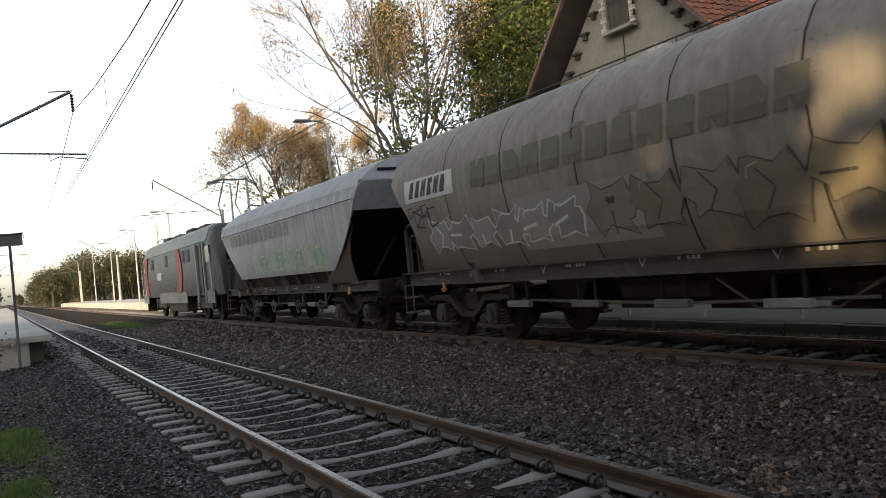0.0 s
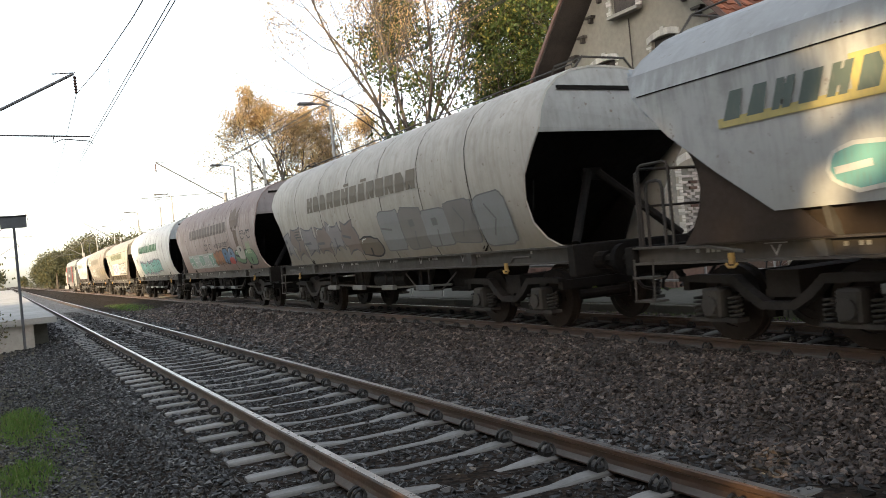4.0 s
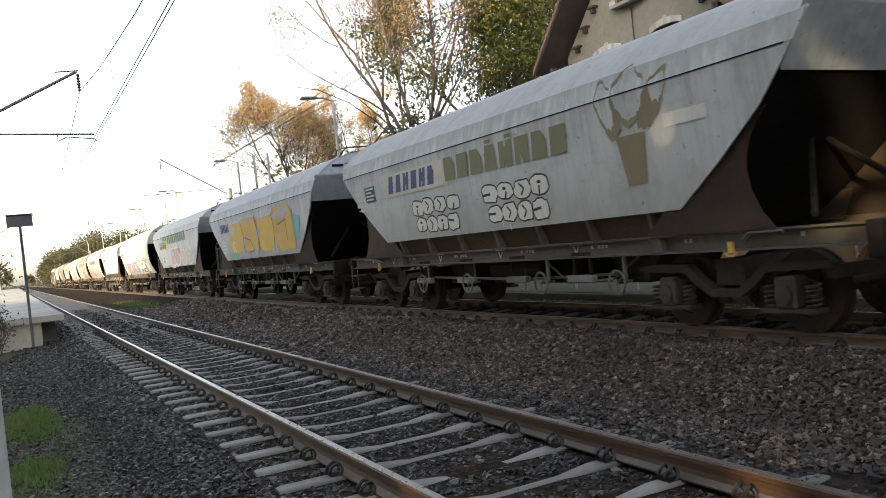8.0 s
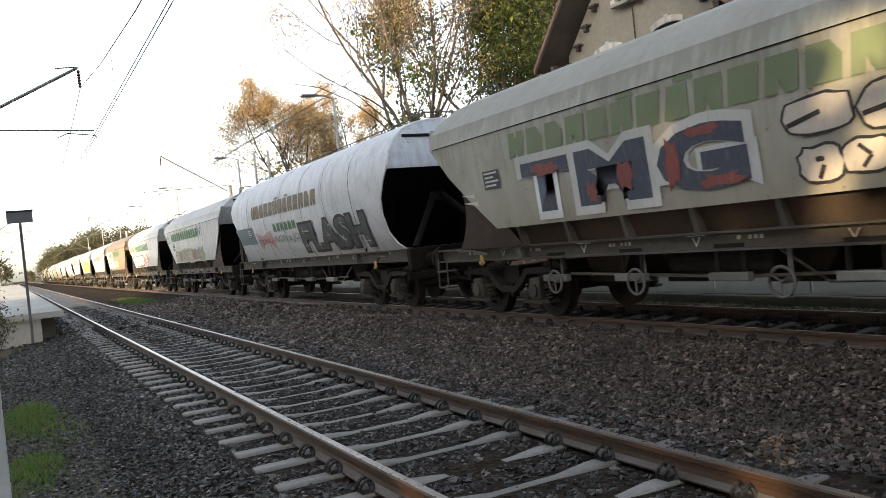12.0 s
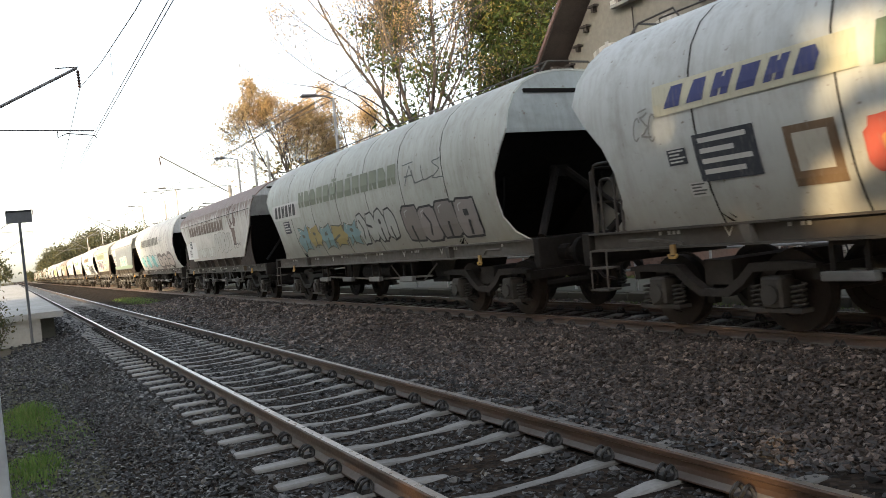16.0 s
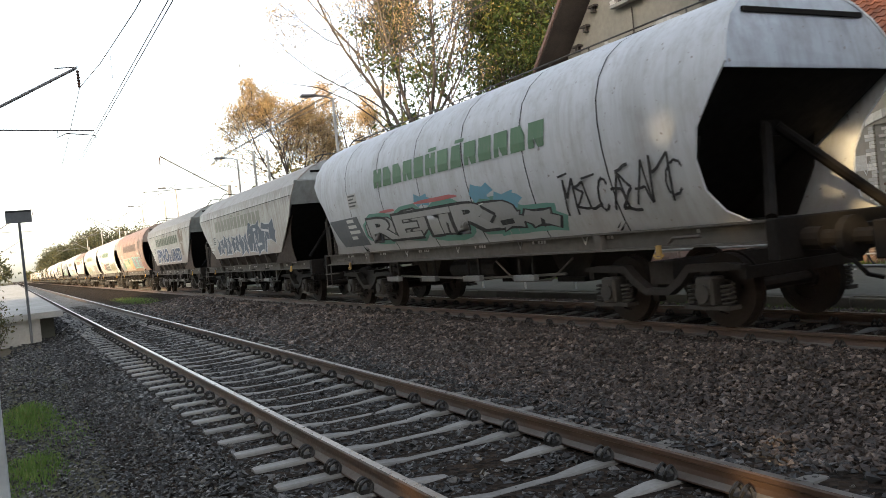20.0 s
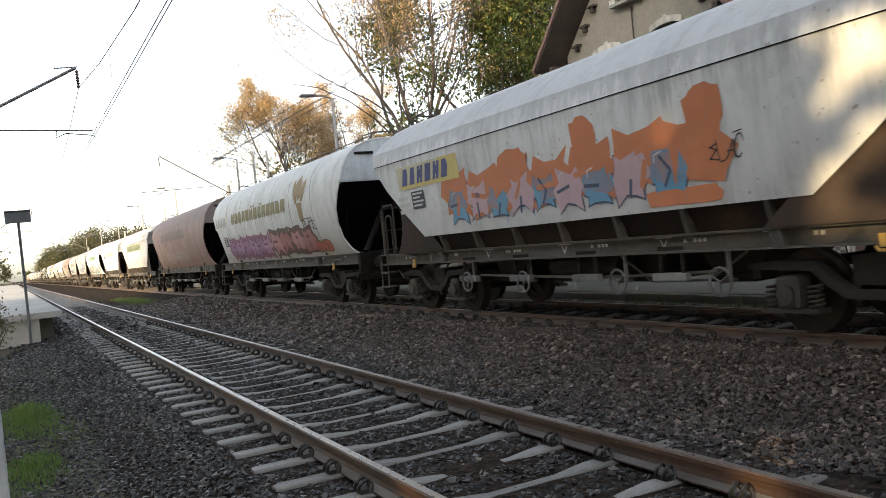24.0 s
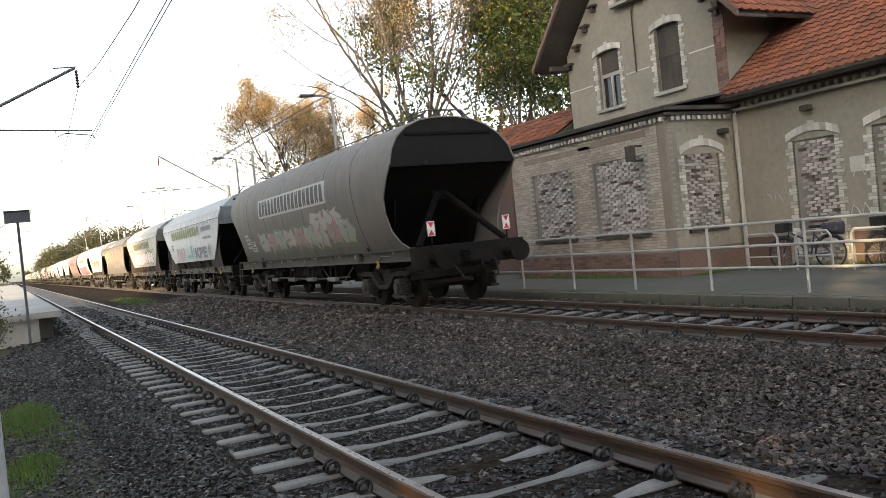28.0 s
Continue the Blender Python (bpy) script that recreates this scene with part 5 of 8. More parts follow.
def bicycle(x, y, turn, label):
    k = thing("bicycle", label, "bicycle", pose(x, y, DECK, 0, 0, turn), group="parked bicycles")
    for c in (-0.53, 0.53):
        bm = fresh()
        n = 22
        tube(bm, [(0, c + 0.33 * math.cos(a), 0.345 + 0.33 * math.sin(a)) for a in (math.tau * i / n for i in range(n))], 0.02, 6, True)
        w = part("wheel", bm, M["rubber"], k)
        bm = fresh()
        for i in range(14):
            a = math.tau * i / 14
            tube(bm, [(0.01 * (-1) ** i, c, 0.345), (0, c + 0.32 * math.cos(a), 0.345 + 0.32 * math.sin(a))], 0.003, 3)
        part("spokes", bm, M["galv"], w)
        bm = fresh()
        tube(bm, [(0, c + 0.37 * math.cos(a), 0.345 + 0.37 * math.sin(a)) for a in (0.3 + 0.18 * i for i in range(14))], 0.022, 5)
        part("mudguard", bm, M["bike"], k)
    bm = fresh()
    for a, b in (((-0.53, 0.345), (-0.1, 0.3)), ((-0.1, 0.3), (-0.22, 0.85)), ((-0.53, 0.345), (-0.2, 0.75)), ((-0.1, 0.3), (0.33, 0.72)), ((-0.16, 0.55), (0.33, 0.8)), ((0.53, 0.345), (0.3, 1.0))):
        tube(bm, [(0, *a), (0, *b)], 0.017, 6)
    part("frame", bm, M["bike"], k)
    bm = fresh()
    tube(bm, [(-0.3, 0.18, 1.04), (-0.2, 0.28, 1.07), (0, 0.3, 1.02), (0.2, 0.28, 1.07), (0.3, 0.18, 1.04)], 0.014, 6)
    part("handlebar", bm, M["galv"], k)
    bm = fresh()
    rounded_box(bm, -0.08, 0.08, -0.38, -0.12, 0.87, 0.93, 0.025)
    part("saddle", bm, M["rubber"], k)
    bm = fresh()
    rounded_box(bm, -0.17, 0.17, -0.8, -0.45, 0.76, 0.96, 0.03)
    part("pannier", bm, M["bag"], k, "dark cloth bag on the carrier")
    bm = fresh()
    rounded_box(bm, -0.16, 0.16, 0.36, 0.6, 0.82, 1.02, 0.02)
    part("basket", bm, M["rubber"], k)
    bm = fresh()
    tube(bm, [(0, -0.5, 0.75), (0, -0.85, 0.75)], 0.05, 4)
    part("carrier", bm, M["bike"], k)


bicycle(14.95, 11.9, 8, "dark bicycle with a bag leaning at the stands")
bicycle(14.9, 9.7, -6, "dark bicycle parked at the stands")


# ---- overhead line, lamps, signs ----
M.update({
    "mast": plain("mast_concrete", (0.34, 0.33, 0.31), (0.25, 0.24, 0.22), 0.85, scale=3),
    "cantilever": plain("cantilever_steel", (0.16, 0.16, 0.165), (0.11, 0.1, 0.1), 0.55, 0.4, scale=6),
    "insulator": plain("brown_porcelain", (0.07, 0.035, 0.025), None, 0.25, scale=9, bump=0.0),
    "wire": plain("copper_wire", (0.1, 0.09, 0.08), None, 0.6, 0.4, scale=9, bump=0.0),
    "sign_back": plain("sign_back", (0.1, 0.105, 0.11), (0.07, 0.07, 0.075), 0.6, 0.2, scale=5),
    "white_post": plain("white_post", (0.3, 0.31, 0.32), (0.22, 0.22, 0.22), 0.6, scale=5),
})
CONTACT, CARRIER = 5.66, 7.15


def insulator(parent, a, b):
    bm = fresh()
    a, b = Vector(a), Vector(b)
    pts, rad = [], []
    for i in range(13):
        pts.append(a.lerp(b, i / 12))
        rad.append(0.055 if i % 2 else 0.028)
    tube(bm, pts, rad, 8)
    part("insulator", bm, M["insulator"], parent, "ribbed brown insulator")


def catenary_mast(mx, y, track, label, lift=0.0):
    """A mast with a raking tube cantilever that reaches over its track."""
    s = 1 if track > mx else -1
    c = thing("catenary_mast", label, "catenary mast", pose(mx, y, 0), group="catenary masts along the line")
    bm = fresh()
    tube(bm, [(0, 0, -0.4), (0, 0, 6.35 if lift else 8.6)], [0.17, 0.12], 10)
    part("mast", bm, M["mast"], c, "pale tapered concrete mast")
    d = abs(track - mx)
    bm = fresh()
    rise = 7.75 + lift * 1.85
    tube(bm, [(s * 0.15, 0, 5.6 + lift), (s * (d - 0.3), 0, rise)], 0.045, 8)
    tube(bm, [(s * (d - 0.9), 0, rise - 0.02), (s * (d - 0.25), 0, rise + 0.03)], 0.02, 6)
    part("cantilever", bm, M["cantilever"], c, "grey raking cantilever tube")
    insulator(c, (s * (d - 0.28), 0, rise - 0.07), (s * (d - 0.27), 0, rise - 0.6))
    bm = fresh()
    tube(bm, [(s * 0.15, 0, 6.0 + lift), (s * (d + 0.9 * (lift > 0.3)), 0, 5.86 + lift)], 0.028, 6)
    tube(bm, [(s * (d - 1.0), 0, 5.9 + lift), (s * (d - 1.02), 0, 5.68 + lift), (s * (d - 0.75), 0, 5.8 + lift), (s * d, 0, 5.72 + lift), (s * (d + 0.05), 0, 5.64 + lift)], 0.018, 6)
    part("steady_arm", bm, M["cantilever"], c)
    return c


catenary_mast(-1.9, 26.7, 2.6, "concrete catenary mast with a raking arm over the near track")
for y in (53.2, 108, 162):
    catenary_mast(12.9, y, TRACK_B, "concrete catenary mast beside the far track", 0.35)
for y in (88, 150):
    catenary_mast(-1.9, y, 2.6, "concrete catenary mast with a raking arm over the near track", 0.3)


def wires():
    for x, spans in ((2.33, (-20, 26.7, 88, 150, 260)), (8.77, (-5, 53.2, 108, 162, 260))):
        c = thing("overhead_wires", "thin contact and carrier wires over the track", "overhead line")
        bm = fresh()
        tube(bm, [(x + (0.2 if x < 5 else -0.3), y, CONTACT + (0.35 if x > 5 else 0)) for i, y in enumerate(spans)], 0.01, 5)
        part("contact_wire", bm, M["wire"], c)
        bm = fresh()
        tube(bm, [(x + (0.27 if x < 5 else -0.23), y, CONTACT + (0.35 if x > 5 else 0)) for i, y in enumerate(spans)], 0.01, 5)
        part("contact_wire", bm, M["wire"], c)
        bm = fresh()
        pts = []
        for a, b in zip(spans, spans[1:]):
            for k in range(8):
                u = k / 8
                pts.append((x, a + (b - a) * u, CARRIER + (0.35 if x > 5 else 0) - 5.8 * u * (1 - u) * (1.0 if x < 5 else 0.75)))
        tube(bm, pts, 0.011, 5)
        part("carrier_wire", bm, M["wire"], c)
        for a, b in zip(spans, spans[1:]):
            for k in range(1, 6):
                u = k / 6
                y = a + (b - a) * u
                bm = fresh()
                tube(bm, [(x, y, CONTACT + (0.35 if x > 5 else 0)), (x, y, CARRIER + (0.35 if x > 5 else 0) - 5.8 * u * (1 - u) * (1.0 if x < 5 else 0.75))], 0.006, 3)
                part("dropper", bm, M["wire"], c)
    c = thing("feeder_wires", "two feeder wires high beside the far track", "overhead line")
    for x, z in ((12.6, 8.3), (13.2, 8.6)):
        bm = fresh()
        tube(bm, [(x, y, z - 0.6 * math.sin(math.pi * ((y + 5) % 54) / 54)) for y in range(22, 200, 6)], 0.01, 4)
        part("wire", bm, M["wire"], c)


wires()


def street_lamp(x, y, h):
    l = thing("platform_lamp", "tall grey platform lamp with a flat head on an arm", "street lamp", pose(x, y, DECK), group="platform lamps")
    bm = fresh()
    tube(bm, [(0, 0, 0), (0, 0, h)], [0.085, 0.055], 8)
    part("pole", bm, M["mast"], l)
    bm = fresh()
    tube(bm, [(0, 0, h - 0.05), (-0.35, 0, h + 0.07), (-0.7, 0, h + 0.08)], 0.03, 6)
    part("arm", bm, M["cantilever"], l)
    bm = fresh()
    rounded_box(bm, -1.3, -0.65, -0.14, 0.14, h + 0.03, h + 0.14, 0.04)
    part("lamp_head", bm, M["cantilever"], l, "flat grey lamp head")


for y, h in ((30.4, 7.35), (46.0, 7.0), (65.5, 7.3), (84, 7.4), (104, 7.4), (125, 7.4), (150, 7.4)):
    street_lamp(11.75, y, h)
for x, y in ((12.2, 44.2), (12.9, 44.0), (12.6, 90), (12.4, 75)):
    p = thing("line_pole", "slim grey pole beside the platform", "pole", pose(x, y, 0), group="line poles")
    bm = fresh()
    tube(bm, [(0, 0, 0), (0, 0, 7.3)], [0.1, 0.07], 8)
    part("pole", bm, M["mast"], p)


def board_sign():
    s = thing("track_sign", "rectangular dark-backed sign board on a slim post", "sign", pose(0.31, 24.3, -0.12))
    bm = fresh()
    tube(bm, [(0, 0, -0.2), (0, 0, 3.3)], 0.035, 8)
    part("post", bm, M["sign_back"], s)
    bm = fresh()
    rounded_box(bm, -0.31, 0.31, -0.045, -0.015, 3.22, 3.55, 0.01)
    part("board", bm, M["sign_back"], s, "dark grey back of a sign board")
    bm = fresh()
    box(bm, -0.31, 0.31, -0.055, -0.045, 3.5, 3.55)
    part("board_rim", bm, M["rubber"], s)


board_sign()


def white_post():
    s = thing("white_post", "slender white perforated post beside the track", "post", pose(-0.09, 2.6, -0.25))
    bm = fresh()
    rounded_box(bm, -0.03, 0.03, -0.02, 0.02, 0, 1.86, 0.004)
    part("shaft", bm, M["white_post"], s)
    me = finish("hole", fresh_box(0.029, 0.031, -0.006, 0.006, -0.006, 0.006), M["rubber"])
    for i in range(14):
        part("hole", me, None, s, at=pose(0, 0, 0.4 + i * 0.1))


white_post()


# ---- trees ----
M.update({
    "bark": plain("bark", (0.09, 0.075, 0.06), (0.06, 0.05, 0.042), 0.95, scale=5, bump=0.6, dist=0.03),
    "pale_bark": plain("pale_bark", (0.085, 0.07, 0.058), (0.055, 0.047, 0.04), 0.9, scale=5, bump=0.5, dist=0.03),
    "leaf_autumn": leafy("autumn_leaf", (0.36, 0.23, 0.11), (0.42, 0.3, 0.16), (0.28, 0.22, 0.1)),
    # the third green tone has sunlight put into the leaf colour
    "leaf_green": leafy("green_leaf", (0.03, 0.05, 0.014), (0.055, 0.08, 0.022), (0.16, 0.15, 0.035)),
    "leaf_dark": leafy("dark_leaf", (0.035, 0.042, 0.022), (0.055, 0.056, 0.026), (0.09, 0.075, 0.03)),
    "leaf_wood": leafy("wood_leaf", (0.05, 0.06, 0.025), (0.08, 0.075, 0.03), (0.12, 0.08, 0.03)),
    "grass": leafy("grass_blade", (0.06, 0.11, 0.02), (0.09, 0.15, 0.03), (0.13, 0.13, 0.05)),
})


def leaves_mesh(name, centres, spread, per, size, material, rng, gaps=()):
    """Many small leaf blades scattered round the twig ends."""
    c = np.repeat(np.asarray(centres), per, 0)
    n = len(c)
    p = c + rng.normal(0, 1, (n, 3)) * spread
    for g, radius in gaps:             # holes in the foliage through which the sun reaches the point g
        q = p - np.asarray(g)
        along = q @ np.asarray(to_sun)
        p = p[np.linalg.norm(q - along[:, None] * np.asarray(to_sun), axis=1) > radius]
    n = len(p)
    a = rng.normal(size=(n, 3))
    a /= np.linalg.norm(a, axis=1)[:, None]
    b = np.cross(a, rng.normal(size=(n, 3)))
    b /= np.linalg.norm(b, axis=1)[:, None]
    s = size * rng.uniform(0.6, 1.4, (n, 1))
    v = np.stack([p - a * s, p + b * s * 0.5, p + a * s, p - b * s * 0.5], 1).reshape(-1, 3)
    f = np.arange(n * 4).reshape(n, 4)
    me = bpy.data.meshes.new(name)
    me.from_pydata(v.tolist(), [], f.tolist())
    me.materials.append(material)
    return me


def tree(x, y, leans, h, fork, seed, leaf, label, bark="pale_bark", limbs=9, per=5, size=0.05, spread=0.22, girth=0.16, share=1.0, low=0.12, open_=0.75):
    """A tree that forks into stems; leans give each stem's slant across the line of the trees, limbs and twigs curve upward."""
    rng = np.random.default_rng(seed)
    root = thing("tree", label, "tree", pose(x, y, 0.1), group="")
    bm = fresh()
    tips = []
    side = Vector((y, -x, 0)).normalized()
    away = Vector((x, y, 0)).normalized()

    def grow(p, d, length, r, level):
        n = (7, 5, 4, 3)[level]
        pts, rad, dirs = [p], [r], [d]
        for i in range(n):
            d = (d + Vector(rng.normal(0, 0.13 + 0.04 * level, 3)) + Vector((0, 0, 0.07))).normalized()
            pts.append(pts[-1] + d * length / n)
            rad.append(max(r * (1 - 0.82 * (i + 1) / n), 0.008))
            dirs.append(d)
        tube(bm, pts, rad, (7, 5, 4, 3)[level])
        if level == 3:
            tips.extend(pts[1:])
            return
        if level == 2:
            tips.append(pts[-1])
        kids = int(limbs * (1.0, 0.75, 0.5)[level] * rng.uniform(0.8, 1.2))
        first = (low, 0.2, 0.15)[level]
        for k in range(kids):
            u = first + (1 - first) * (k + rng.random()) / kids
            i = min(int(u * n), n - 1)
            q = pts[i].lerp(pts[i + 1], u * n - i)
            turn = Vector(rng.normal(0, 1, 3))
            turn = (turn - dirs[i] * turn.dot(dirs[i])).normalized()
            nd_ = (dirs[i] + turn * rng.uniform(0.6, 1.25) * open_ + Vector((0, 0, 0.12))).normalized()
            reach = (1 - u) * 0.55 + 0.16
            grow(q, nd_, length * reach * rng.uniform(0.75, 1.15), max(r * (1 - 0.8 * u) * 0.5, 0.008), level + 1)

    tube(bm, [(0, 0, -0.3), (0, 0, fork * 0.5), (0, 0, fork)], [girth * 1.5, girth * 1.2, girth * 1.05], 9)
    for lean in leans:
        d = (Vector((0, 0, 1)) + side * lean + away * rng.uniform(-0.25, 0.25)).normalized()
        grow(Vector((0, 0, fork - 0.15)), d, (h - fork) * rng.uniform(0.85, 1.05), girth * rng.uniform(0.62, 0.85), 0)
    part("trunk", bm, M[bark], root, "grey-brown trunk and limbs")
    t = np.array([tuple(p) for p in tips])
    t = t[rng.random(len(t)) < share]
    part("crown", leaves_mesh("crown", t, spread, per, size, M[leaf], rng), None, root)
    return root


tree(16.6, 33.0, (-0.46, -0.28, -0.1, 0.06, 0.26), 15.8, 4.2, 5, "leaf_autumn", "tall half-bare autumn tree with sparse orange-brown leaves", per=4, size=0.045, limbs=10.5, girth=0.14)
tree(15.3, 47.0, (-0.75, -0.42, -0.15, 0.1, 0.35), 11.3, 4.2, 8, "leaf_autumn", "bushy autumn tree with thin orange foliage", per=5, size=0.055, limbs=10.5, girth=0.1)
tree(19.8, 49.5, (-0.6, -0.3, 0.0, 0.3, 0.6), 11.2, 4.0, 21, "leaf_autumn", "bushy autumn tree with thin orange foliage", per=5, size=0.055, limbs=10.5, girth=0.1)
tree(21.6, 33.2, (-0.12, 0.06, 0.2), 16.5, 2.4, 14, "leaf_green", "green tree with loose foliage behind the station", "bark", per=9, size=0.1, spread=0.3, limbs=10.5, low=0.05, open_=0.65)
tree(23.2, 31.5, (-0.12, 0.15), 14.5, 2.0, 15, "leaf_green", "yellowing green tree behind the station", "bark", per=9, size=0.1, spread=0.3, limbs=10.5, low=0.05, open_=0.65)


def wood(name, label, spots, h, seed, leaf="leaf_wood", per=420, size=0.4, gaps=()):
    """A far belt of trees: stems and ragged leaf clumps in one piece."""
    rng = np.random.default_rng(seed)
    root = thing(name, label, "woodland", kind="stuff")
    bm, c = fresh(), []
    for x, y, k in spots:
        hh = h * k * rng.uniform(0.8, 1.15)
        tube(bm, [(x, y, -0.3), (x, y, hh * 0.45)], [0.3, 0.12], 5)
        for i in range(16):
            u = rng.uniform(0.22, 1.0)
            r = (1 - abs(u - 0.55) * 1.5) * h * 0.24
            a = rng.uniform(0, math.tau)
            c.append((x + r * math.cos(a), y + r * math.sin(a), hh * u))
    part("stems", bm, M["bark"], root)
    part("foliage", leaves_mesh("foliage", np.array(c), h * 0.075, per // 16, size, M[leaf], rng, gaps), None, root)


wr = random.Random(4)
wood("far_wood", "dark green wood beside the line, far off", [(x, y, 0.74 if x < 14 else 1.0) for x, y in ((wr.uniform(9, 48), wr.uniform(195, 330)) for i in range(120))], 10.5, 5, leaf="leaf_dark", per=1600, size=0.24)
wood("distant_wood", "hazy distant trees across the end of the line", [(wr.uniform(-140, 200), wr.uniform(480, 640), wr.uniform(0.8, 1.1)) for i in range(90)], 9, 6, leaf="leaf_dark", size=0.7)
wood("left_wood", "small dark trees beyond the near platform", [(wr.uniform(-22, -2), wr.uniform(170, 260), wr.uniform(0.4, 0.7)) for i in range(18)], 12, 7, leaf="leaf_dark", size=0.4)
wood("back_wood", "trees behind the station", [(wr.uniform(34, 80), wr.uniform(-30, 130), wr.uniform(0.7, 1.1)) for i in range(60)], 15, 9, size=0.5)
SUN_GAPS = [((3.6, 3.35, 0.02), 0.29), ((2.06, 4.58, 0.08), 0.24), ((7.0, 4.65, 2.95), 0.33), ((7.0, 5.05, 2.65), 0.25), ((7.0, 5.15, 3.15), 0.2), ((7.0, 4.7, 2.1), 0.3), ((7.0, 5.2, 1.85), 0.24),
            ((7.0, 5.35, 1.5), 0.27), ((7.0, 4.8, 1.45), 0.24), ((7.0, 7.5, 2.65), 0.24), ((7.0, 6.6, 1.45), 0.23)]
# the tall trees behind and beside the camera that keep the evening sun off the near tracks
wood("shade_wood", "tall dense trees behind the camera", [(-19 - wr.uniform(0, 7), -66 + 92 * i / 56 + wr.uniform(-1.5, 1.5), wr.uniform(0.92, 1.1)) for i in range(57)], 18, 11, per=3000, size=0.3,
     gaps=SUN_GAPS)


def shrub():
    rng = np.random.default_rng(77)
    root = thing("shrub", "leggy dark shrub beside the end of the near platform", "shrub", pose(-0.5, 22.0, -0.22))
    bm, tips = fresh(), []
    for k in range(16):
        a, out = rng.uniform(0, math.tau), rng.uniform(0.1, 0.6)
        top = Vector((out * math.cos(a), out * math.sin(a), rng.uniform(0.8, 1.6)))
        pts = [Vector((0, 0, 0)), top * 0.4 + Vector((0, 0, 0.1)), top]
        tube(bm, pts, [0.014, 0.01, 0.004], 4)
        tips += [tuple(pts[1].lerp(top, u)) for u in (0.1, 0.4, 0.7, 0.95)]
    part("stems", bm, M["bark"], root)
    part("foliage", leaves_mesh("foliage", np.array(tips), 0.12, 9, 0.04, M["leaf_wood"], rng), None, root)


shrub()


def grass(cx, cy, rx, ry, n, h, seed, level=None):
    rng = np.random.default_rng(seed)
    r, a = np.sqrt(rng.random(n)), rng.uniform(0, math.tau, n)
    x, y = cx + rx * r * np.cos(a), cy + ry * r * np.sin(a)
    z = np.interp(x, [p[0] for p in PROFILE], [p[1] for p in PROFILE]) - 0.01
    if level is not None:
        z = z * 0 + level
    hh = h * rng.uniform(0.4, 1.2, n) * (1.15 - r)
    d = rng.normal(0, 0.35, (n, 2)) * hh[:, None]
    w = rng.normal(0, 0.006, (n, 2))
    v = np.stack([np.stack([x - w[:, 0], y - w[:, 1], z], 1), np.stack([x + w[:, 0], y + w[:, 1], z], 1), np.stack([x + d[:, 0], y + d[:, 1], z + hh], 1)], 1).reshape(-1, 3)
    me = bpy.data.meshes.new("grass_tuft")
    me.from_pydata(v.tolist(), [], np.arange(n * 3).reshape(n, 3).tolist())
    me.materials.append(M["grass"])
    return me


def grass_patches():
    for i, (cx, cy, rx, ry, n, h) in enumerate(((0.02, 11.6, 0.42, 1.7, 5200, 0.13), (0.0, 8.4, 0.35, 1.0, 2200, 0.12), (0.3, 10.0, 0.5, 2.2, 1500, 0.07), (5.6, 46.0, 0.9, 9.0, 5000, 0.12), (5.4, 33, 0.7, 5.0, 1500, 0.08), (10.6, 10, 0.25, 6, 2500, 0.1))):
        tagged(new("grass_patch", grass(cx, cy, rx, ry, n, h, 30 + i)), "patch of short green grass in the gravel", "grass", kind="stuff")

    for i, (cx, cy, rx, ry, n, h) in enumerate(((13.35, 17.5, 0.16, 3.6, 2600, 0.16), (14.7, 13.9, 1.0, 0.25, 1500, 0.2), (15.5, 11.0, 0.25, 3.2, 2000, 0.16))):
        tagged(new("grass_patch", grass(cx, cy, rx, ry, n, h, 60 + i, DECK)), "weeds and moss along the foot of the wall", "grass", kind="stuff")


grass_patches()


# ---- lettering blocks, plates and graffiti on the wagons' near sides ----
PAINTS = {}


def spray(c, rough=0.6):
    key = (tuple(c), rough)
    if key not in PAINTS:
        m, t, b = shader("spray_paint", rough, 0.0, 0.35)
        v = coords(t)
        patch = noisy(t, v, 1.7, 5.0)
        fine = noisy(t, coords(t, (4, 4, 0.8)), 7.0, 4.0)
        col = mixed(t, ramp(t, patch, 0.3, 0.7, 0.0, 0.45), tuple(c), tuple(x * 0.68 for x in c))
        col = mixed(t, ramp(t, fine, 0.52, 0.8, 0.0, 0.5), col, (0.2, 0.18, 0.155))
        t.links.new(col, b.inputs["Base Color"])
        PAINTS[key] = m
    return PAINTS[key]


def lay(parent, kind, polys, colour, lift, name="graffiti", label=""):
    """Lays flat shapes, given as (u, z) outlines with u running towards the wagon's rear, on the curve of its near side."""
    bm = fresh()
    for p in polys:
        if len(p) < 3:
            continue
        vs = [bm.verts.new((0, -u, z)) for u, z in p]
        try:
            bm.faces.new(vs)
        except ValueError:
            pass
    return lay_mesh(parent, kind, bm, colour, lift, name, label)


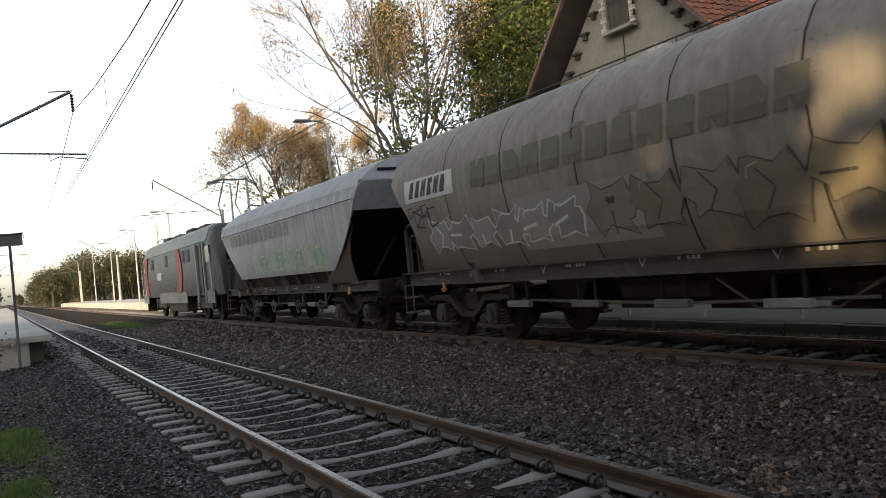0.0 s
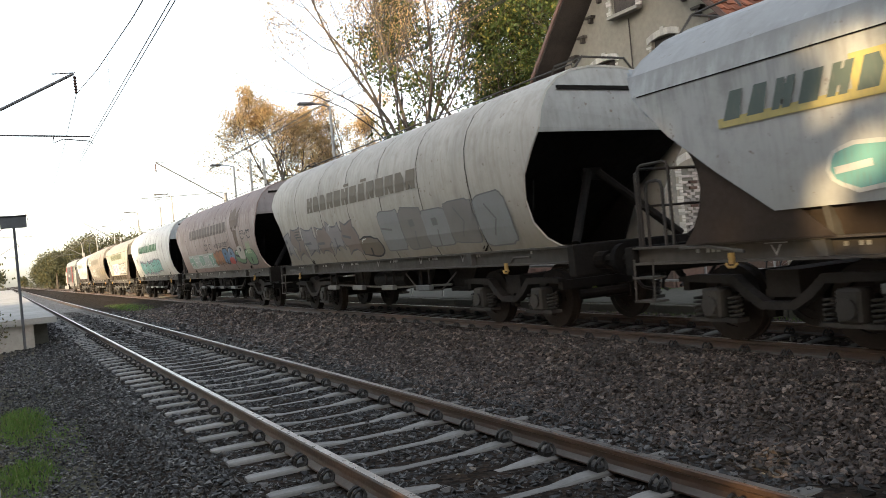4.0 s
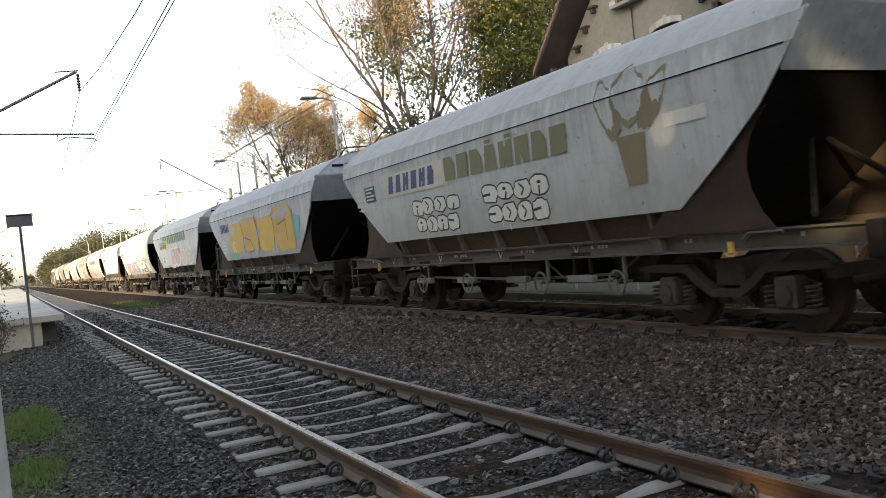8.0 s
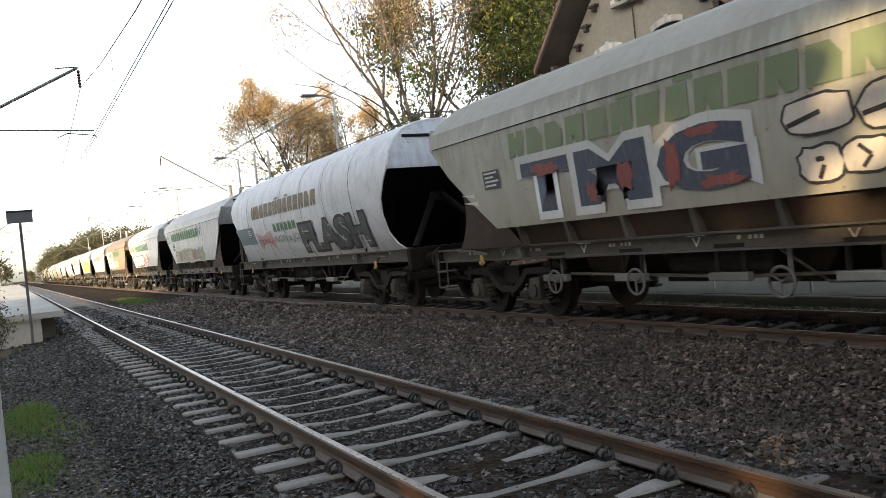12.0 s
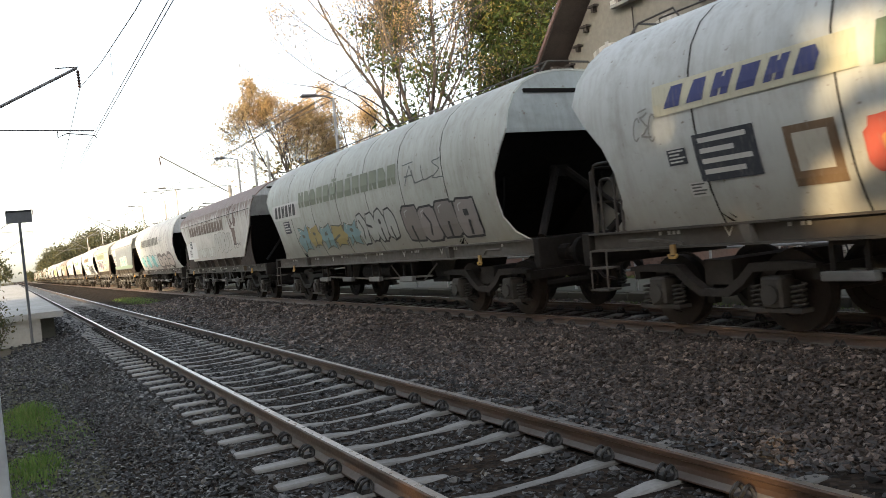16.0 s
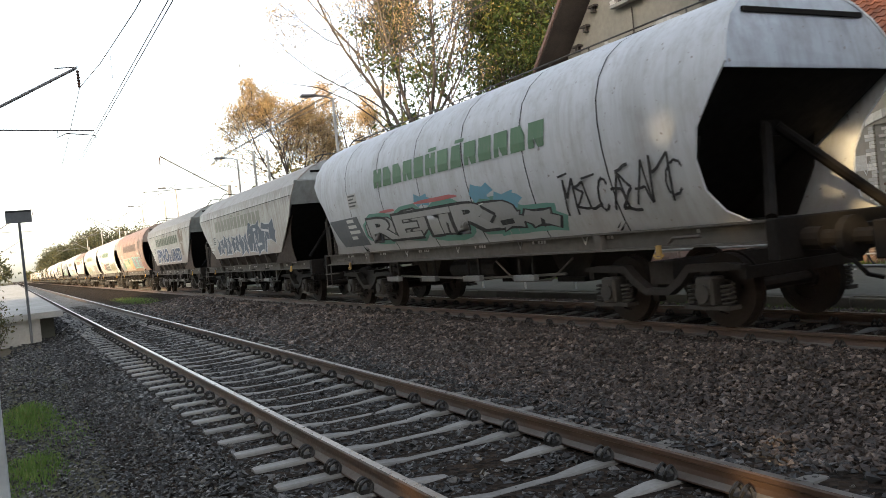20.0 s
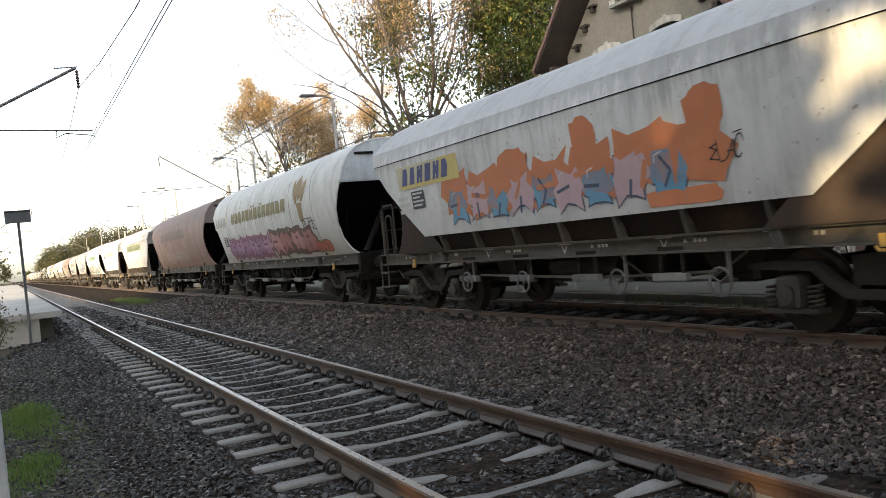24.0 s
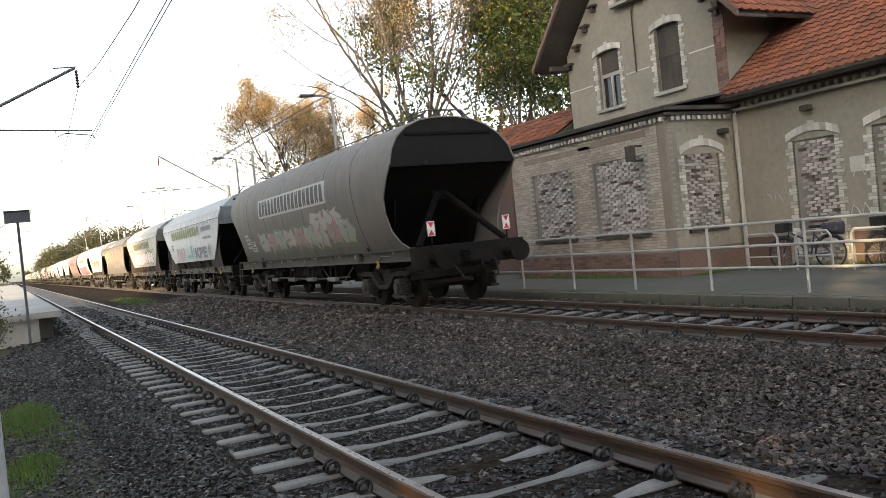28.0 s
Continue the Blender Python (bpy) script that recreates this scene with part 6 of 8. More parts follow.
def lay_mesh(parent, kind, bm, colour, lift, name, label):
    bmesh.ops.triangulate(bm, faces=bm.faces[:])
    if kind != 'a':
        zs = [v.co.z for v in bm.verts]
        if zs:
            z = math.floor(min(zs) / 0.12) * 0.12 + 0.12
            while z < max(zs):
                bmesh.ops.bisect_plane(bm, geom=bm.verts[:] + bm.edges[:] + bm.faces[:], plane_co=(0, 0, z), plane_no=(0, 0, 1))
                z += 0.12
    for v in bm.verts:
        v.co.x = -(half_width(PROF[kind], v.co.z) + 0.006 + lift)
    off = [f for f in bm.faces if abs(f.calc_center_median().y) > ROOF_END[kind] - cut_back(kind, f.calc_center_median().z) - 0.02]
    bmesh.ops.delete(bm, geom=off, context='FACES')
    ob = part(name, bm, spray(colour), parent, label)
    if name in ("graffiti", "firm_name", "owner_name", "number_panel"):
        tagged(ob, label, kind="stuff")
    return ob


def rect(u0, u1, z0, z1):
    return [(u0, z0), (u1, z0), (u1, z1), (u0, z1)]


def slab_blocks(u0, u1, z0, z1, n, seed=0, slant=0.06, slim=0.0):
    """A row of plain slab shapes in place of a firm's name."""
    r = random.Random(seed * 31 + n)
    out, w = [], (u1 - u0) / n
    h = z1 - z0
    for i in range(n):
        a, b = u0 + i * w + w * 0.08, u0 + (i + 1) * w - w * (0.1 + slim)
        sk = lambda u, z: (u + slant * (z - z0) / h, z)
        m, t = (a + b) / 2, h * 0.2
        q = (b - a) * 0.24
        k = r.randrange(5)
        if k == 0:                     # a slab with a notch from below
            s = [[(a, z0), (m - q * 0.5, z0), (m - q * 0.5, z0 + h * 0.4), (m + q * 0.5, z0 + h * 0.4), (m + q * 0.5, z0), (b, z0), (b, z1), (a, z1)]]
        elif k == 1:                   # a slab with a notch from the side
            s = [[(a, z0), (b, z0), (b, z0 + h * 0.32), (m + q * 0.4, z0 + h * 0.38), (m + q * 0.4, z1 - h * 0.36), (b, z1 - h * 0.3), (b, z1), (a, z1)]]
        elif k == 2:                   # a tapered slab
            s = [[(a, z0), (b, z0), (b - q * 0.5, z1), (a + q * 0.5, z1)]]
        elif k == 3:                   # a slab with a slit
            s = [rect(a, m - q * 0.28, z0, z1), rect(m + q * 0.28, b, z0, z1), rect(m - q * 0.28, m + q * 0.28, z0 + h * 0.3, z1 - h * 0.22)]
        else:                          # a stepped slab
            s = [[(a, z0), (b, z0), (b, z0 + h * 0.62), (m + q * 0.7, z1), (a, z1)]]
        out += [[sk(*p) for p in poly] for poly in s]
    return out


def blob(u, z, w, h, r, style):
    """One letter-sized shape: rounded, blocky or spiky."""
    n = 18
    pts = []
    for i in range(n):
        a = math.tau * i / n
        c, s = math.cos(a), math.sin(a)
        if style == 'bubble':
            e, k = 0.7, r.uniform(0.86, 1.08)
        elif style == 'block':
            e, k = 0.28, r.uniform(0.92, 1.06)
        else:
            e, k = 0.55, (r.uniform(1.0, 1.35) if i % 3 == 0 else r.uniform(0.62, 0.95))
        pts.append((u + w * k * math.copysign(abs(c) ** e, c), z + h * k * math.copysign(abs(s) ** e, s)))
    return pts


def grown(p, d):
    cu, cz = sum(q[0] for q in p) / len(p), sum(q[1] for q in p) / len(p)
    out = []
    for u, z in p:
        l = math.hypot(u - cu, z - cz) or 1
        out.append((u + (u - cu) / l * d, z + (z - cz) / l * d))
    return out


def stroke(pts, w):
    """A flat brush line through points."""
    out = []
    for (a, b), (c, d) in zip(pts, pts[1:]):
        l = math.hypot(c - a, d - b) or 1
        nx, nz = -(d - b) / l * w / 2, (c - a) / l * w / 2
        out.append([(a + nx, b + nz), (c + nx, d + nz), (c - nx, d - nz), (a - nx, b - nz)])
    return out


def piece(w, kind, u0, u1, z0, z1, n, fills, edge, style='bubble', seed=1, glow=None, shine=(0.6, 0.6, 0.58), thick=0.05):
    """A graffito: halo, outline, letter-like fills, inner cuts and highlights."""
    r = random.Random(seed)
    zc, hh, ww = (z0 + z1) / 2, (z1 - z0) / 2, (u1 - u0) / n / 2
    shapes = [blob(u0 + (2 * i + 1) * ww + r.uniform(-0.1, 0.1) * ww, zc + r.uniform(-0.1, 0.1) * hh, ww * 0.98, hh * r.uniform(0.78, 0.95), r, style) for i in range(n)]
    if glow:
        lay(w, kind, [grown(p, thick * 2.6 + r.uniform(0, 0.08)) for p in shapes], glow, 0.002, label="sprayed halo")
    lay(w, kind, [grown(p, thick) for p in shapes], edge, 0.005)
    for k, c in enumerate(fills):
        sel = [p for i, p in enumerate(shapes) if i % len(fills) == k]
        if sel:
            lay(w, kind, sel, c, 0.008 + 0.001 * k)
    cuts, lights = [], []
    for p in shapes:
        cu, cz = sum(q[0] for q in p) / len(p), sum(q[1] for q in p) / len(p)
        k = r.randrange(4)
        if k == 0:
            cuts.append(blob(cu, cz + hh * 0.25, ww * 0.22, hh * 0.16, r, style))
        if k in (0, 1):
            cuts += stroke([(cu - ww * 0.1, zc - hh * 0.85), (cu + r.uniform(-0.2, 0.2) * ww, cz - hh * 0.1)], thick * 1.5)
        if k == 2:
            cuts += stroke([(cu - ww * 0.9, cz + r.uniform(-0.3, 0.3) * hh), (cu + ww * 0.1, cz + r.uniform(-0.2, 0.2) * hh)], thick * 1.4)
        if k == 3:
            cuts += stroke([(cu - ww * 0.3, cz + hh * 0.6), (cu + ww * 0.2, cz), (cu - ww * 0.2, cz - hh * 0.6)], thick * 1.2)
        if r.random() < 0.6:
            lights += stroke([(cu - ww * 0.6, cz + hh * 0.35), (cu - ww * 0.55, cz + hh * 0.65), (cu - ww * 0.15, cz + hh * 0.75)], thick * 0.45)
    if cuts:
        lay(w, kind, cuts, edge, 0.012)
    if lights and shine:
        lay(w, kind, lights, shine, 0.014)
    drips = []
    for i in range(n):
        if r.random() < 0.45:
            u = u0 + r.random() * (u1 - u0)
            drips.append(rect(u, u + 0.018, z0 - r.uniform(0.02, 0.14), z0 + 0.1))
    if drips:
        lay(w, kind, drips, fills[0], 0.003)


def tag(w, kind, u0, u1, z0, z1, colour, seed, width=0.035, turns=9):
    """A quick one-line scrawl that cannot be read."""
    r = random.Random(seed)
    n = max(3, turns // 2)
    step, h = (u1 - u0) / n, z1 - z0
    lines = []
    for i in range(n):                 # one hooked, barred or looped sign to a slot, leaning forward
        a, b = u0 + i * step, u0 + (i + r.uniform(0.85, 1.25)) * step
        lo, hi = z0 + h * r.uniform(0, 0.2), z1 - h * r.uniform(0, 0.25)
        lean = 0.18 * h
        m = (lo + hi) / 2 + h * r.uniform(-0.1, 0.1)
        k = r.randrange(5)
        if k == 0:
            pts = [(a, hi), (a + lean * 0.4, lo), (b, lo + h * 0.12)]
        elif k == 1:
            pts = [(a, lo), ((a + b) / 2 + lean, hi), (b, lo), (b - step * 0.2, m), (a + step * 0.1, m)]
        elif k == 2:
            pts = [((a + b) / 2 + (b - a) * 0.45 * math.cos(q) + lean * math.sin(q) * 0.5, m + (hi - lo) * 0.48 * math.sin(q)) for q in (0.6 + 0.55 * e for e in range(10))]
        elif k == 3:
            pts = [(b, hi), (a + step * 0.15, hi - h * 0.1), (b - step * 0.15, m), (a, lo + h * 0.06), (b + step * 0.1, lo)]
        else:
            pts = [(a, lo), (a + lean, hi), (a + step * 0.35, m), (b - step * 0.1 + lean, hi), (b, lo)]
        smooth = []
        for p, q in zip(pts, pts[1:]):
            smooth += [(p[0] + (q[0] - p[0]) * e / 3, p[1] + (q[1] - p[1]) * e / 3 + 0.02 * h * math.sin(e * 2.1 + i)) for e in range(3)]
        lines += stroke(smooth + [pts[-1]], width * r.uniform(0.7, 1.0))
        if r.random() < 0.35:
            lines += stroke([(a, hi + h * 0.08), (b, hi + h * 0.14)], width * 0.7)
    lay(w, kind, lines, colour, 0.012)


def words(w, kind, text, u0, u1, z0, z1, colour, lift=0.02, fat=0.0, label="sprayed lettering"):
    """Readable sprayed words in the built-in font, fitted to a box."""
    cu = bpy.data.curves.new("words", 'FONT')
    cu.body, cu.size, cu.offset, cu.resolution_u = text, 1.0, fat, 3
    tmp = bpy.data.objects.new("words", cu)
    scene.collection.objects.link(tmp)
    bpy.context.view_layer.update()
    me = bpy.data.meshes.new_from_object(tmp.evaluated_get(bpy.context.evaluated_depsgraph_get()))
    bpy.data.objects.remove(tmp)
    bm = fresh()
    bm.from_mesh(me)
    xs, ys = [v.co.x for v in bm.verts], [v.co.y for v in bm.verts]
    x0, x1, y0, y1 = min(xs), max(xs), min(ys), max(ys)
    for v in bm.verts:
        u = u0 + (v.co.x - x0) / (x1 - x0) * (u1 - u0)
        z = z0 + (v.co.y - y0) / (y1 - y0) * (z1 - z0)
        v.co = Vector((0, -u, z))
    return lay_mesh(w, kind, bm, colour, lift, "lettering", label)


def outlined(w, kind, text, u0, u1, z0, z1, fill, edge, e=0.05):
    """Words with a fat edge: the outline's box is larger by the edge's width."""
    words(w, kind, text, u0 - e, u1 + e, z0 - e, z1 + e, edge, 0.016, 0.075)
    words(w, kind, text, u0, u1, z0, z1, fill, 0.021, 0.04)


def data_plate(w, kind, u, z, dark=False, s=1.0):
    """Small panel of unreadable data bars."""
    lay(w, kind, [rect(u, u + 0.55 * s, z, z + 0.34 * s)], (0.03, 0.035, 0.045) if dark else (0.4, 0.4, 0.38), 0.006, "data_panel", "small panel of data")
    bars = [rect(u + 0.05 * s, u + r * s, z + (0.05 + 0.075 * i) * s, z + (0.085 + 0.075 * i) * s) for i, r in enumerate((0.42, 0.5, 0.36, 0.48))]
    lay(w, kind, bars, (0.45, 0.45, 0.43) if dark else (0.07, 0.07, 0.07), 0.009, "data_bars", "unreadable data lines")


def number_bars(w, kind, u, z, c=(0.45, 0.45, 0.43)):
    lay(w, kind, [rect(u, u + l, z - 0.13 * i, z - 0.13 * i + 0.075) for i, l in enumerate((0.42, 0.5, 0.62, 0.34))], c, 0.007, "number_panel", "pale painted number bars")


def firm(w, kind, u0, c, z=(2.6, 3.03), n=13, span=6.4, seed=1):
    lay(w, kind, slab_blocks(u0, u0 + span, z[0], z[1] - 0.06, n, seed), c, 0.006, "firm_name", "row of plain slab shapes in a firm's colour")
    lay(w, kind, [rect(u0 + span * 0.42, u0 + span * 0.47, z[1] - 0.03, z[1] + 0.03), rect(u0 + span * 0.58, u0 + span * 0.63, z[1] - 0.03, z[1] + 0.03)], c, 0.006, "name_accents")


def owner_plate(w, kind, u, z, ground, letters, wide=2.5, tall=0.42, tab=None):
    if ground:
        lay(w, kind, [[(u, z), (u + wide, z), (u + wide, z + tall), (u, z + tall)]], ground, 0.008, "owner_plate", "painted owner plate")
    if tab:
        lay(w, kind, [rect(u + wide * 0.72, u + wide, z, z + tall)], tab, 0.0095, "owner_tab")
        lay(w, kind, [rect(u + 0.1, u + wide, z, z + 0.1)], tab, 0.0095, "owner_tab")
    lay(w, kind, slab_blocks(u + 0.15, u + wide * 0.86, z + 0.07, z + tall - 0.05, 6, 7, 0.12, 0.12), letters, 0.012, "owner_name", "plain slab shapes on the plate")


def leaf_mark(w, kind, u, z, c, s=1.0):
    """A large faded leaf-like emblem, drawn as one plain ragged shape."""
    r = random.Random(17)

    def petal(cu, cz, wide, tall, tilt, n=22):
        out = []
        for i in range(n):
            a = math.tau * i / n
            e = r.uniform(0.86, 1.1)
            x, y = wide * e * math.cos(a), tall * e * math.sin(a)
            out.append((u + s * (cu + x * math.cos(tilt) - y * math.sin(tilt)), z + s * 0.8 * (cz + x * math.sin(tilt) + y * math.cos(tilt))))
        return out

    lay(w, kind, [[(u - 0.16 * s, z - 0.68 * s), (u + 0.16 * s, z - 0.68 * s), (u + 0.24 * s, z - 0.1 * s), (u - 0.26 * s, z - 0.1 * s)]], c, 0.003, "emblem_stem")
    for k, p in enumerate(((-0.36, 0.3, 0.17, 0.48, 0.25), (0.42, 0.28, 0.16, 0.46, -0.5), (0.03, 0.42, 0.3, 0.42, 0.0))):
        lay(w, kind, [petal(*p)], c, 0.0045 + 0.0015 * k, "emblem", "faded leaf of an emblem")


WG = [(w, k) for w, k, c in WAGONS]
OLIVE, GREEN, FADED, DKBROWN = (0.15, 0.15, 0.08), (0.085, 0.17, 0.095), (0.24, 0.25, 0.2), (0.09, 0.062, 0.05)
BLACK, OFFW, SILVER, NAVY, YELLOW = (0.018, 0.018, 0.02), (0.52, 0.52, 0.5), (0.36, 0.36, 0.36), (0.05, 0.06, 0.17), (0.58, 0.42, 0.06)
TEAL, PINK, ORANGE, BLUE, RED, PURPLE, LEAFG = (0.1, 0.3, 0.27), (0.5, 0.24, 0.28), (0.5, 0.17, 0.06), (0.09, 0.22, 0.36), (0.35, 0.06, 0.05), (0.22, 0.11, 0.24), (0.07, 0.22, 0.1)


def paint_train():
    w, k = WG[0]
    firm(w, k, -5.0, (0.22, 0.23, 0.2)); piece(w, k, -2.6, 3.9, 1.62, 2.25, 8, [(0.3, 0.34, 0.28), (0.2, 0.3, 0.2)], (0.36, 0.38, 0.34), 'wild', 2)
    w, k = WG[1]
    owner_plate(w, k, -6.2, 2.62, OFFW, BLACK, 1.9)
    firm(w, k, -3.75, (0.12, 0.11, 0.08), (2.62, 3.12), span=6.6); leaf_mark(w, k, 4.3, 2.95, (0.12, 0.1, 0.08), 0.8)
    piece(w, k, -5.5, -1.0, 1.6, 2.2, 6, [(0.25, 0.24, 0.22), (0.2, 0.19, 0.18)], OFFW, 'wild', 5, thick=0.035); tag(w, k, -6.2, -5.1, 2.1, 2.5, BLACK, 3)
    lay(w, k, [rect(-2.6, 0.4, 1.5, 2.32)], (0.23, 0.22, 0.2), 0.0035)
    piece(w, k, -0.8, 2.6, 1.55, 2.3, 4, [(0.17, 0.155, 0.13), (0.15, 0.13, 0.1)], (0.05, 0.047, 0.042), 'wild', 6, None, (0.34, 0.33, 0.3), 0.02); piece(w, k, 2.7, 6.0, 1.6, 2.35, 4, [(0.2, 0.165, 0.11), (0.16, 0.13, 0.09)], (0.05, 0.047, 0.042), 'wild', 9, None, (0.34, 0.33, 0.28), 0.025)
    w, k = WG[2]
    firm(w, k, -3.3, (0.1, 0.115, 0.06)); data_plate(w, k, -4.7, 2.3, True); number_bars(w, k, -4.6, 2.15); data_plate(w, k, -3.6, 2.0)
    lay(w, k, [rect(-2.75, 0.7, 1.56, 2.32)], OFFW, 0.005)
    outlined(w, k, "FAUN", -2.55, 0.5, 1.64, 2.2, (0.2, 0.2, 0.34), (0.36, 0.16, 0.24), 0.04)
    outlined(w, k, "COOLIO!", 0.85, 4.35, 1.62, 2.28, (0.5, 0.52, 0.48), BLACK, 0.07)
    rr = random.Random(5)
    lay(w, k, [blob(1.0 + rr.random() * 2.9, 1.7 + rr.random() * 0.5, 0.03, 0.045, rr, 'bubble') for i in range(38)], BLACK, 0.026)
    words(w, k, "19", 4.0, 4.25, 1.6, 1.78, BLACK); words(w, k, "APD", 2.6, 3.1, 1.62, 1.76, BLACK, 0.027); words(w, k, "L.b.c", 4.4, 4.95, 2.5, 2.66, (0.1, 0.06, 0.05)); words(w, k, "B.a.b", 4.45, 5.0, 2.26, 2.4, (0.2, 0.1, 0.08))
    lay(w, k, [[(0.62 + 0.09 * (1.0 if q % 2 else 0.45) * math.cos(q * math.pi / 5), 1.72 + 0.075 * (1.0 if q % 2 else 0.45) * math.sin(q * math.pi / 5)) for q in range(10)]], (0.1, 0.3, 0.12), 0.012)
    w, k = WG[3]
    firm(w, k, -3.5, GREEN); data_plate(w, k, -5.0, 2.0)
    piece(w, k, -3.7, 1.0, 1.42, 2.12, 5, [(0.13, 0.3, 0.26), (0.2, 0.33, 0.3)], BLACK, 'wild', 11, (0.2, 0.17, 0.2), None, 0.035); piece(w, k, 0.9, 3.0, 1.45, 2.15, 2, [(0.12, 0.27, 0.24)], BLACK, 'block', 12, (0.22, 0.2, 0.2), None, 0.03)
    w, k = WG[4]
    firm(w, k, -3.7, (0.14, 0.11, 0.095), (2.65, 3.08)); words(w, k, "C.T.C.", -1.2, 0.1, 2.12, 2.36, (0.07, 0.06, 0.055)); leaf_mark(w, k, 3.9, 2.75, (0.12, 0.075, 0.05), 1.0)
    words(w, k, "WICHSUR SELBST", 0.5, 2.7, 2.15, 2.32, BLACK)
    lay(w, k, [rect(-4.8, 0.1, 1.45, 2.02)], (0.3, 0.32, 0.29), 0.004); piece(w, k, -4.7, 0.0, 1.5, 1.98, 5, [(0.16, 0.27, 0.21), (0.3, 0.32, 0.3)], OFFW, 'wild', 21, None, None, 0.03)
    piece(w, k, -0.2, 1.5, 1.5, 2.05, 3, [(0.28, 0.13, 0.06), (0.24, 0.1, 0.05)], (0.14, 0.08, 0.05), 'bubble', 22, None, None)
    piece(w, k, 1.4, 3.1, 1.5, 2.1, 2, [(0.1, 0.17, 0.26), (0.14, 0.2, 0.28)], BLACK, 'bubble', 23); lay(w, k, [blob(2.6, 1.62, 0.36, 0.13, rr, 'bubble')], RED, 0.016)
    piece(w, k, 3.2, 5.7, 1.45, 2.0, 2, [(0.13, 0.22, 0.12)], BLACK, 'bubble', 24); lay(w, k, [blob(4.1, 1.85, 0.42, 0.24, rr, 'bubble')], (0.4, 0.37, 0.32), 0.017); lay(w, k, [blob(4.15, 1.97, 0.09, 0.07, rr, 'bubble')], BLACK, 0.019)
    for i in range(4):
        lay(w, k, stroke([(5.0 + 0.12 * i, 1.8), (4.97 + 0.14 * i, 2.15 + 0.05 * (i % 2))], 0.1), (0.3, 0.36, 0.22), 0.016)
    tag(w, k, 4.6, 5.8, 2.25, 2.6, BLACK, 25, 0.03, 7)
    w, k = WG[5]
    firm(w, k, -3.7, (0.15, 0.125, 0.09)); data_plate(w, k, -5.1, 1.9)
    piece(w, k, -6.4, -0.7, 1.5, 2.3, 6, [(0.25, 0.24, 0.24), (0.22, 0.18, 0.16)], (0.12, 0.12, 0.13), 'wild', 31, None, OFFW, 0.045); piece(w, k, -0.8, 0.4, 1.35, 1.85, 1, [(0.16, 0.13, 0.1)], BLACK, 'bubble', 32)
    piece(w, k, 0.6, 5.6, 1.4, 2.3, 5, [(0.24, 0.25, 0.25), (0.2, 0.19, 0.18)], (0.15, 0.15, 0.15), 'block', 33, None, None, 0.03)
    w, k = WG[6]
    owner_plate(w, k, -5.0, 2.45, None, (0.1, 0.13, 0.12), 2.4, 0.42, (0.45, 0.38, 0.15)); piece(w, k, -3.6, -0.4, 1.6, 2.1, 4, [(0.16, 0.36, 0.34)], OFFW, 'bubble', 41); piece(w, k, 0.4, 3.4, 1.65, 2.15, 4, [(0.45, 0.25, 0.22), SILVER], OFFW, 'bubble', 42)
    w, k = WG[7]
    owner_plate(w, k, -6.6, 2.5, (0.46, 0.46, 0.43), NAVY, 2.4, 0.44, (0.5, 0.42, 0.16)); number_bars(w, k, -6.1, 2.25); data_plate(w, k, -5.4, 1.75, True)
    piece(w, k, -4.5, 0.8, 1.4, 2.05, 7, [(0.14, 0.2, 0.32), (0.34, 0.16, 0.1), (0.24, 0.28, 0.33)], (0.08, 0.12, 0.22), 'wild', 51, (0.13, 0.19, 0.3), (0.5, 0.5, 0.48), 0.03)
    lay(w, k, [[(1.4, 1.42), (5.5, 1.42), (5.6, 2.12), (4.3, 2.14), (3.4, 2.02), (1.3, 2.08)]], (0.42, 0.44, 0.44), 0.006); lay(w, k, [blob(4.2, 1.62, 0.3, 0.26, rr, 'block'), blob(2.9, 1.9, 0.35, 0.1, rr, 'wild')], (0.2, 0.15, 0.1), 0.011)
    tag(w, k, 1.5, 5.4, 1.95, 2.2, BLACK, 53, 0.03, 16); tag(w, k, 1.5, 3.8, 1.4, 1.6, BLACK, 54, 0.06, 8)
    w, k = WG[8]
    firm(w, k, -3.26, (0.1, 0.18, 0.11), (2.66, 3.15)); owner_plate(w, k, -4.36, 2.4, (0.4, 0.41, 0.4), NAVY, 2.5, 0.46, YELLOW); number_bars(w, k, -4.3, 2.25)
    lay(w, k, [rect(-4.0, -3.1, 1.62, 2.2)], (0.42, 0.44, 0.44), 0.004, "data_panel", "pale panel of data"); data_plate(w, k, -3.7, 1.7)
    piece(w, k, -3.0, -1.6, 1.6, 2.2, 1, [(0.42, 0.43, 0.43)], (0.52, 0.52, 0.52), 'block', 61, None, None, 0.035)
    piece(w, k, -1.6, 0.95, 1.56, 2.38, 2, [(0.4, 0.41, 0.4), (0.37, 0.37, 0.36)], (0.46, 0.24, 0.2), 'bubble', 62, (0.5, 0.5, 0.5), OFFW, 0.03)
    lay(w, k, stroke([(-1.3, 1.75), (-0.9, 2.05), (-0.6, 1.62), (-0.2, 2.2), (0.0, 1.8), (0.45, 2.35), (0.6, 1.7)], 0.05), (0.45, 0.17, 0.13), 0.016)
    lay(w, k, slab_blocks(-0.9, 1.3, 2.1, 2.36, 5, 3), (0.16, 0.22, 0.17), 0.003, "firm_name", "row of faded slab shapes")
    piece(w, k, 1.2, 4.0, 1.55, 2.32, 2, [(0.44, 0.42, 0.38), (0.4, 0.39, 0.36)], (0.52, 0.52, 0.5), 'bubble', 63, None, None, 0.04)
    w, k = WG[9]
    owner_plate(w, k, -4.7, 2.45, None, NAVY, 1.7, 0.42); number_bars(w, k, -4.6, 2.15)
